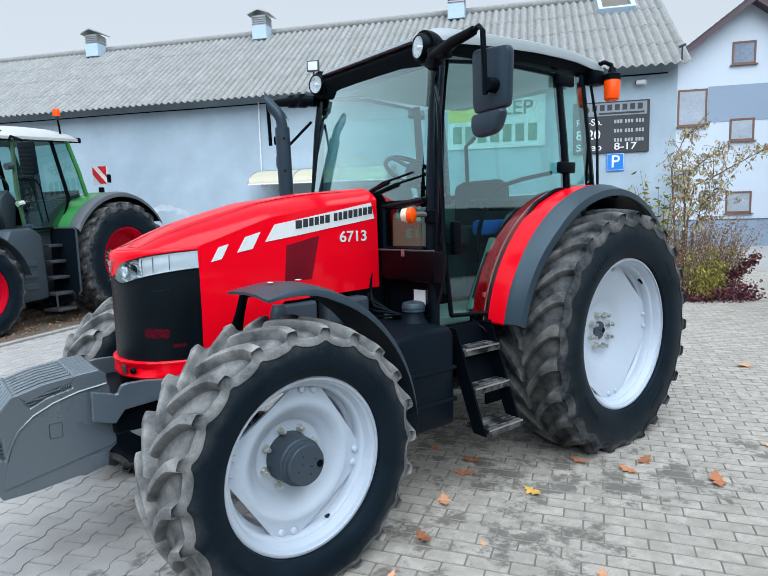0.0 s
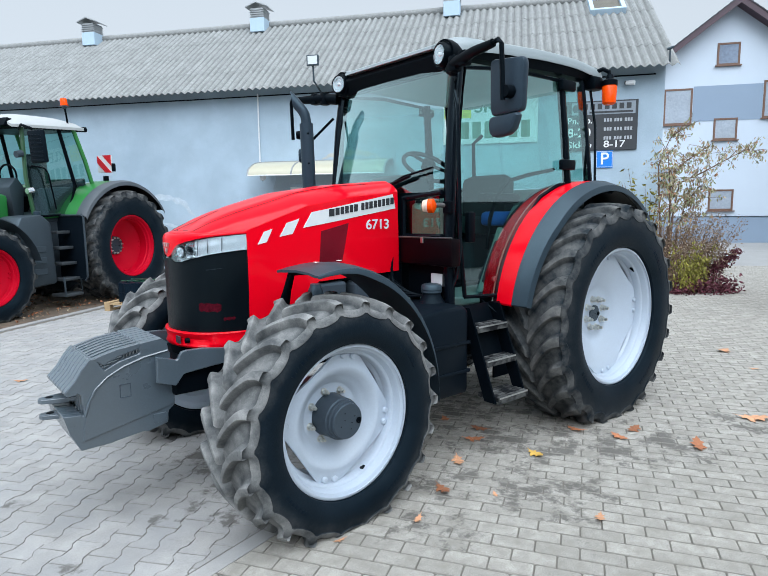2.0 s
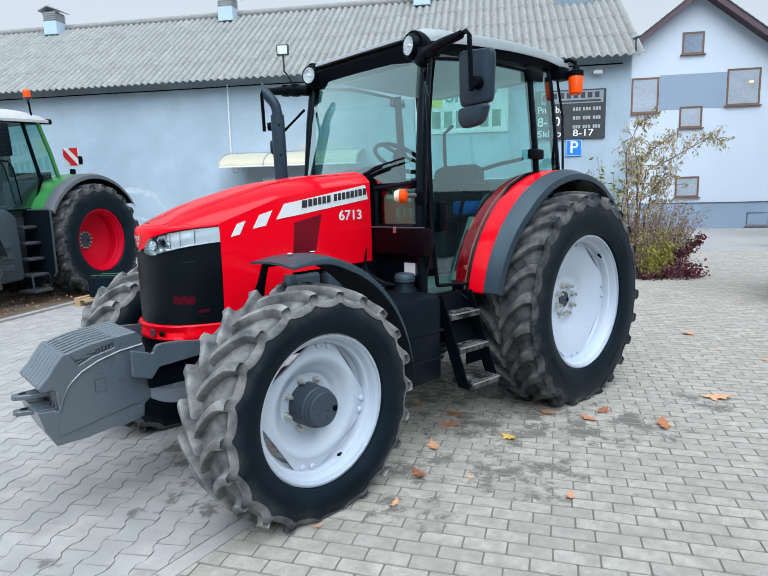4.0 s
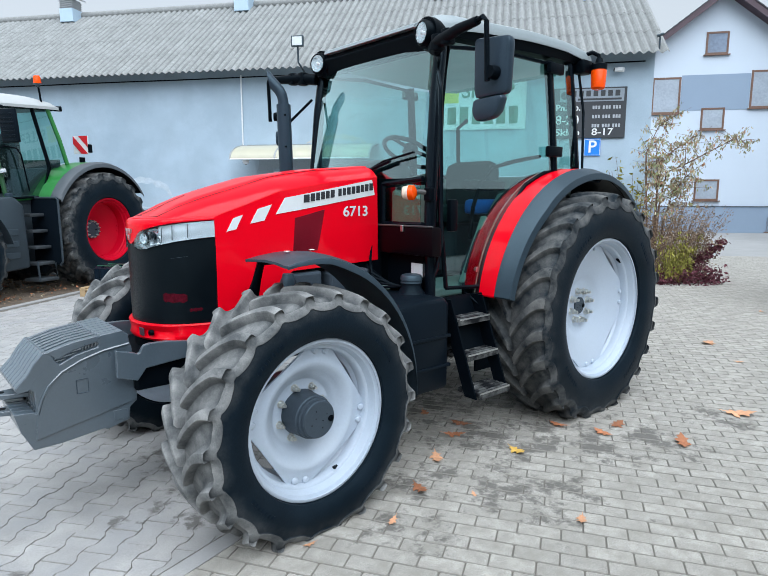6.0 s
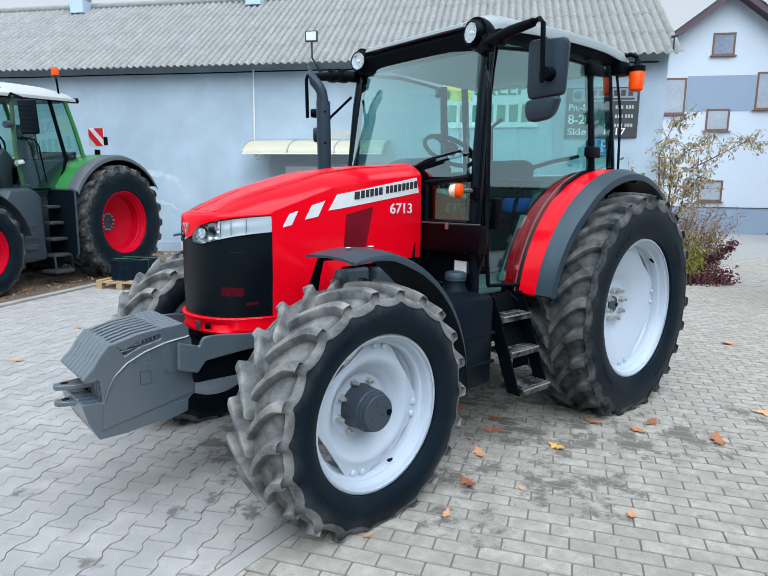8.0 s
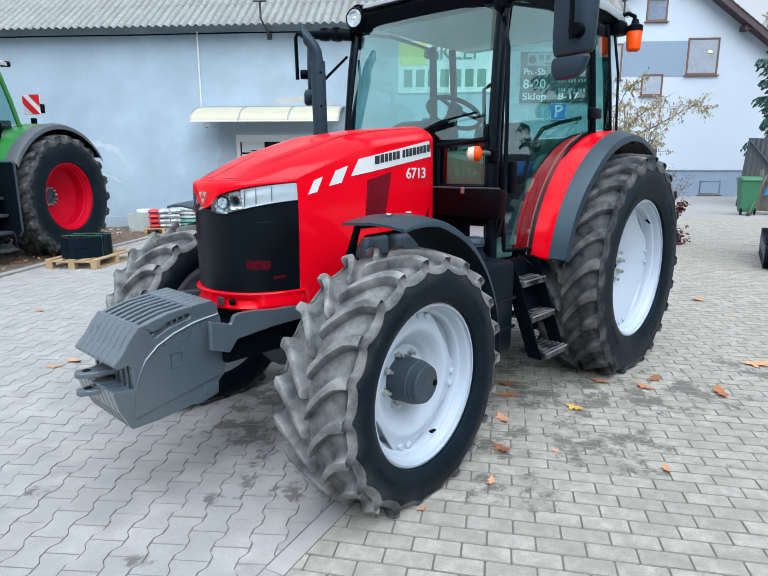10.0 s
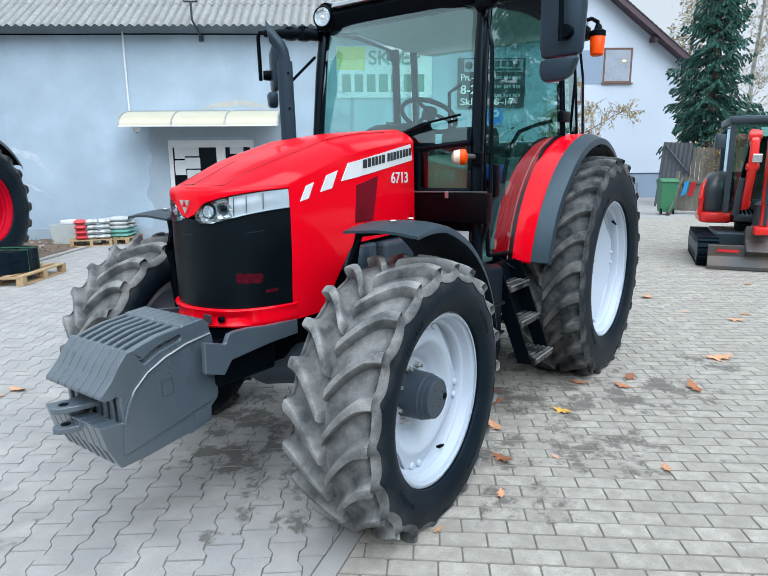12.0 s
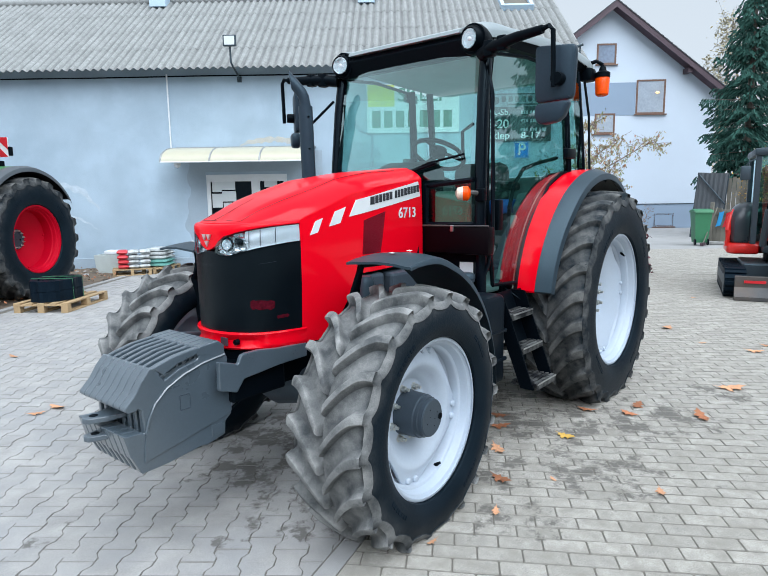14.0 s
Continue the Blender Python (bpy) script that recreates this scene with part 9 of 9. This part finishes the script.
knob_ = thing("eave_bracket", WALL @ pose(3.19, -0.30, 4.56), "small dark cable bracket at the roof's corner", "bracket")
part("stem", tube([(0, 0, 0), (0.0, 0, 0.30)], 0.018, 6), EXC_DARK, knob_)
part("head", tube([(-0.06, 0, 0.26), (0.06, 0, 0.30)], 0.03, 8), EXC_DARK, knob_)

# ---- unseen trees and plain walls behind the camera, added to darken reflections ----
structure("backdrop", box(-26, 52, -19.4, -19, 0, 3.0), ROOF_TILE, "plain dark backdrop across the yard, added unseen for reflections")
structure("backdrop", box(-26, -25.6, -19, 12, 0, 3.0), ROOF_TILE, "plain dark backdrop at the yard's side, added unseen for reflections")
for x, y, h, sp, sd in ((-9.0, -12.5, 10.0, 2.8, 51), (-4.5, -14.5, 11.5, 3.0, 52), (0.5, -13.0, 9.5, 2.7, 53), (5.0, -15.0, 12.0, 3.2, 54), (-14.0, -9.5, 10.5, 2.9, 55), (10.0, -7.6, 8.0, 2.3, 56)):
    spruce_tree(x, y, h, sp, sd, "dark spruce standing across the yard")


# ---- paving stones, last ----
def paver_mesh(outline, z_top=0.0, cham=0.005, depth=0.010):
    """Top face and steep worn edges of one stone."""
    n = len(outline)
    cx_ = sum(p[0] for p in outline) / n
    cy_ = sum(p[1] for p in outline) / n
    vs = []
    for x, y in outline:
        dx, dy = x - cx_, y - cy_
        vs.append((x - math.copysign(min(cham, abs(dx)), dx), y - math.copysign(min(cham, abs(dy)), dy), z_top))
    vs += [(x, y, z_top - 0.005) for x, y in outline]
    vs += [(x, y, z_top - depth) for x, y in outline]
    fs = [tuple(range(n))]
    for q in (0, n):
        for k in range(n):
            fs.append((q + k, q + n + k, q + n + (k + 1) % n, q + (k + 1) % n))
    return vs, fs


BL, BW, GAP, GAPV, ZGAP = 0.200, 0.0985, 0.0032, 0.0052, 0.0030
gx, gy, blunt = GAP / 2, GAPV / 2, 0.006
brick_outline = [(gx + blunt, gy), (BL - gx - blunt, gy), (BL - gx, gy + blunt), (BL - gx, BW - gy - blunt), (BL - gx - blunt, BW - gy), (gx + blunt, BW - gy), (gx, BW - gy - blunt), (gx, gy + blunt)]
bvs, bfs = paver_mesh(brick_outline, cham=0.0030)
brick_me = bpy.data.meshes.new("brick")
brick_me.from_pydata(bvs, [], bfs)
brick_me.materials.append(PAVER)
brick_me.materials.append(STONE_EDGE)
for f in brick_me.polygons:
    f.material_index = 0 if f.index == 0 else 1
COURSE = pose(-2.279, -1.259, 0, 0, 0, -58.6)   # along a course, across the courses
rnd = random.Random(77)


class Stones:
    """Many stones gathered into one mesh, with tops and worn edges told apart."""

    def __init__(self):
        self.verts, self.faces, self.index = [], [], []

    def lay(self, vs, fs):
        b = len(self.verts)
        self.verts += vs
        self.faces += [tuple(b + q for q in f) for f in fs]
        self.index += [0] + [1] * (len(fs) - 1)

    def build(self, name, stone, edge, parent, label):
        ob = mesh_part(name, self.verts, self.faces, stone, parent, label, "stuff")
        ob.data.materials.append(edge)
        ob.data.polygons.foreach_set("material_index", self.index)


# brick-shaped stones in stretcher courses, cut along the edging
rest = Stones()
for j in range(-110, 150):
    shift = 0.016 + (j % 2) * BL / 2 + rnd.uniform(-0.008, 0.008)
    for i in range(-42, 74):
        u, v = i * BL + shift, j * BW
        mid = COURSE @ Vector((u + BL / 2, v + BW / 2, 0))
        dz = rnd.uniform(-0.0012, 0.0012)
        tx, ty, turn = rnd.uniform(-0.010, 0.010), rnd.uniform(-0.012, 0.012), rnd.uniform(-0.4, 0.4)
        at_wall = WALL_INV @ mid
        if at_wall.y > -0.15 or at_wall.x > 12.3 or (at_wall.y > -1.95 and at_wall.x > 4.0):
            continue
        if (at_wall.x > 9.0 and at_wall.y < -6) or (at_wall.x > 7.0 and at_wall.y < -15) or at_wall.y < -20.3:
            continue
        d, n = edge_at(mid.x, mid.y)
        away = (mid.xy - EDGE_BEND).dot(-n) - 0.097
        if away < -0.11:
            continue
        if away > 0.115:
            if -2.75 <= mid.x < 0.10 and -3.0 <= mid.y < -0.75 and -1.25 < (mid.y + 1.5) - 0.35 * (mid.x + 1.4) < 0.65:
                ob = new("brick", brick_me)
                ob.parent = pavement
                ob.matrix_local = COURSE @ Matrix.Translation((u, v, dz)) @ pose(0, 0, 0, math.degrees(ty), -math.degrees(tx) * 0.5, turn)
                continue
            rest.lay([tuple(COURSE @ Vector((u + x, v + y, z + dz + tx * 0.5 * (x - 0.1) + ty * (y - 0.05)))) for x, y, z in bvs], bfs)
            continue
        outline = [tuple((COURSE @ Vector((u + x, v + y, 0))).xy) for x, y in brick_outline]
        outline = trimmed(outline, -n, 0.097)
        if len(outline) > 2:
            rest.lay(*paver_mesh(outline, dz, 0.0024))
# past the building's corner the courses turn along the wall
for j in range(60):
    for i in range(45):
        u, v = 3.32 + i * BL + (j % 2) * BL / 2 + rnd.uniform(-0.006, 0.006), -1.94 + j * BW
        if v < 0 and u < 4.0 or u > 12.2:
            continue
        dz, ty = rnd.uniform(-0.0012, 0.0012), rnd.uniform(-0.012, 0.012)
        rest.lay([tuple(WALL @ Vector((u + x, v + y, z + dz + ty * (y - 0.05)))) for x, y, z in bvs], bfs)
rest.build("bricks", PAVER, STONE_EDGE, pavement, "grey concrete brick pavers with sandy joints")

# wave-edged stones: wide at their ends, narrow at the waist, each column shifted by half a stone
ZL, ZW, amp = 0.190, 0.1335, 0.0115
HALF_WAVE = ((0.0, 1), (0.165, 1), (0.335, -1), (0.665, -1), (0.835, 1), (1.0, 1))
side = [(ZW / 2 - ZGAP / 2 + amp * w, min(max(f * ZL, ZGAP / 2), ZL - ZGAP / 2)) for f, w in HALF_WAVE]
wave_outline = side + [(-x, y) for x, y in side[::-1]]
zvs, zfs = paver_mesh(wave_outline, cham=0.0022)
wave_stones = Stones()
for i in range(-40, 46):
    u = -1.4844 + i * ZW
    if u < -6.72 + ZW / 2:
        continue
    for j in range(-60, 62):
        v = -11.441 + j * ZL + (i % 2) * ZL / 2
        if v > -0.2 - ZL or v < -20.4:
            continue
        dz, tx, ty = rnd.uniform(-0.0015, 0.0015), rnd.uniform(-0.008, 0.008), rnd.uniform(-0.006, 0.006)
        mid = WALL @ Vector((u, v + ZL / 2, 0))
        d, n = edge_at(mid.x, mid.y)
        away = (mid.xy - EDGE_BEND).dot(n)
        if away < -0.12:
            continue
        if away > 0.125:
            wave_stones.lay([tuple(WALL @ Vector((u + x, v + y, z + dz + tx * x + ty * (y - ZL / 2)))) for x, y, z in zvs], zfs)
            continue
        outline = trimmed([tuple((WALL @ Vector((u + x, v + y, 0))).xy) for x, y in wave_outline], n, 0.0)
        if len(outline) > 2:
            wave_stones.lay(*paver_mesh(outline, dz, 0.0022))
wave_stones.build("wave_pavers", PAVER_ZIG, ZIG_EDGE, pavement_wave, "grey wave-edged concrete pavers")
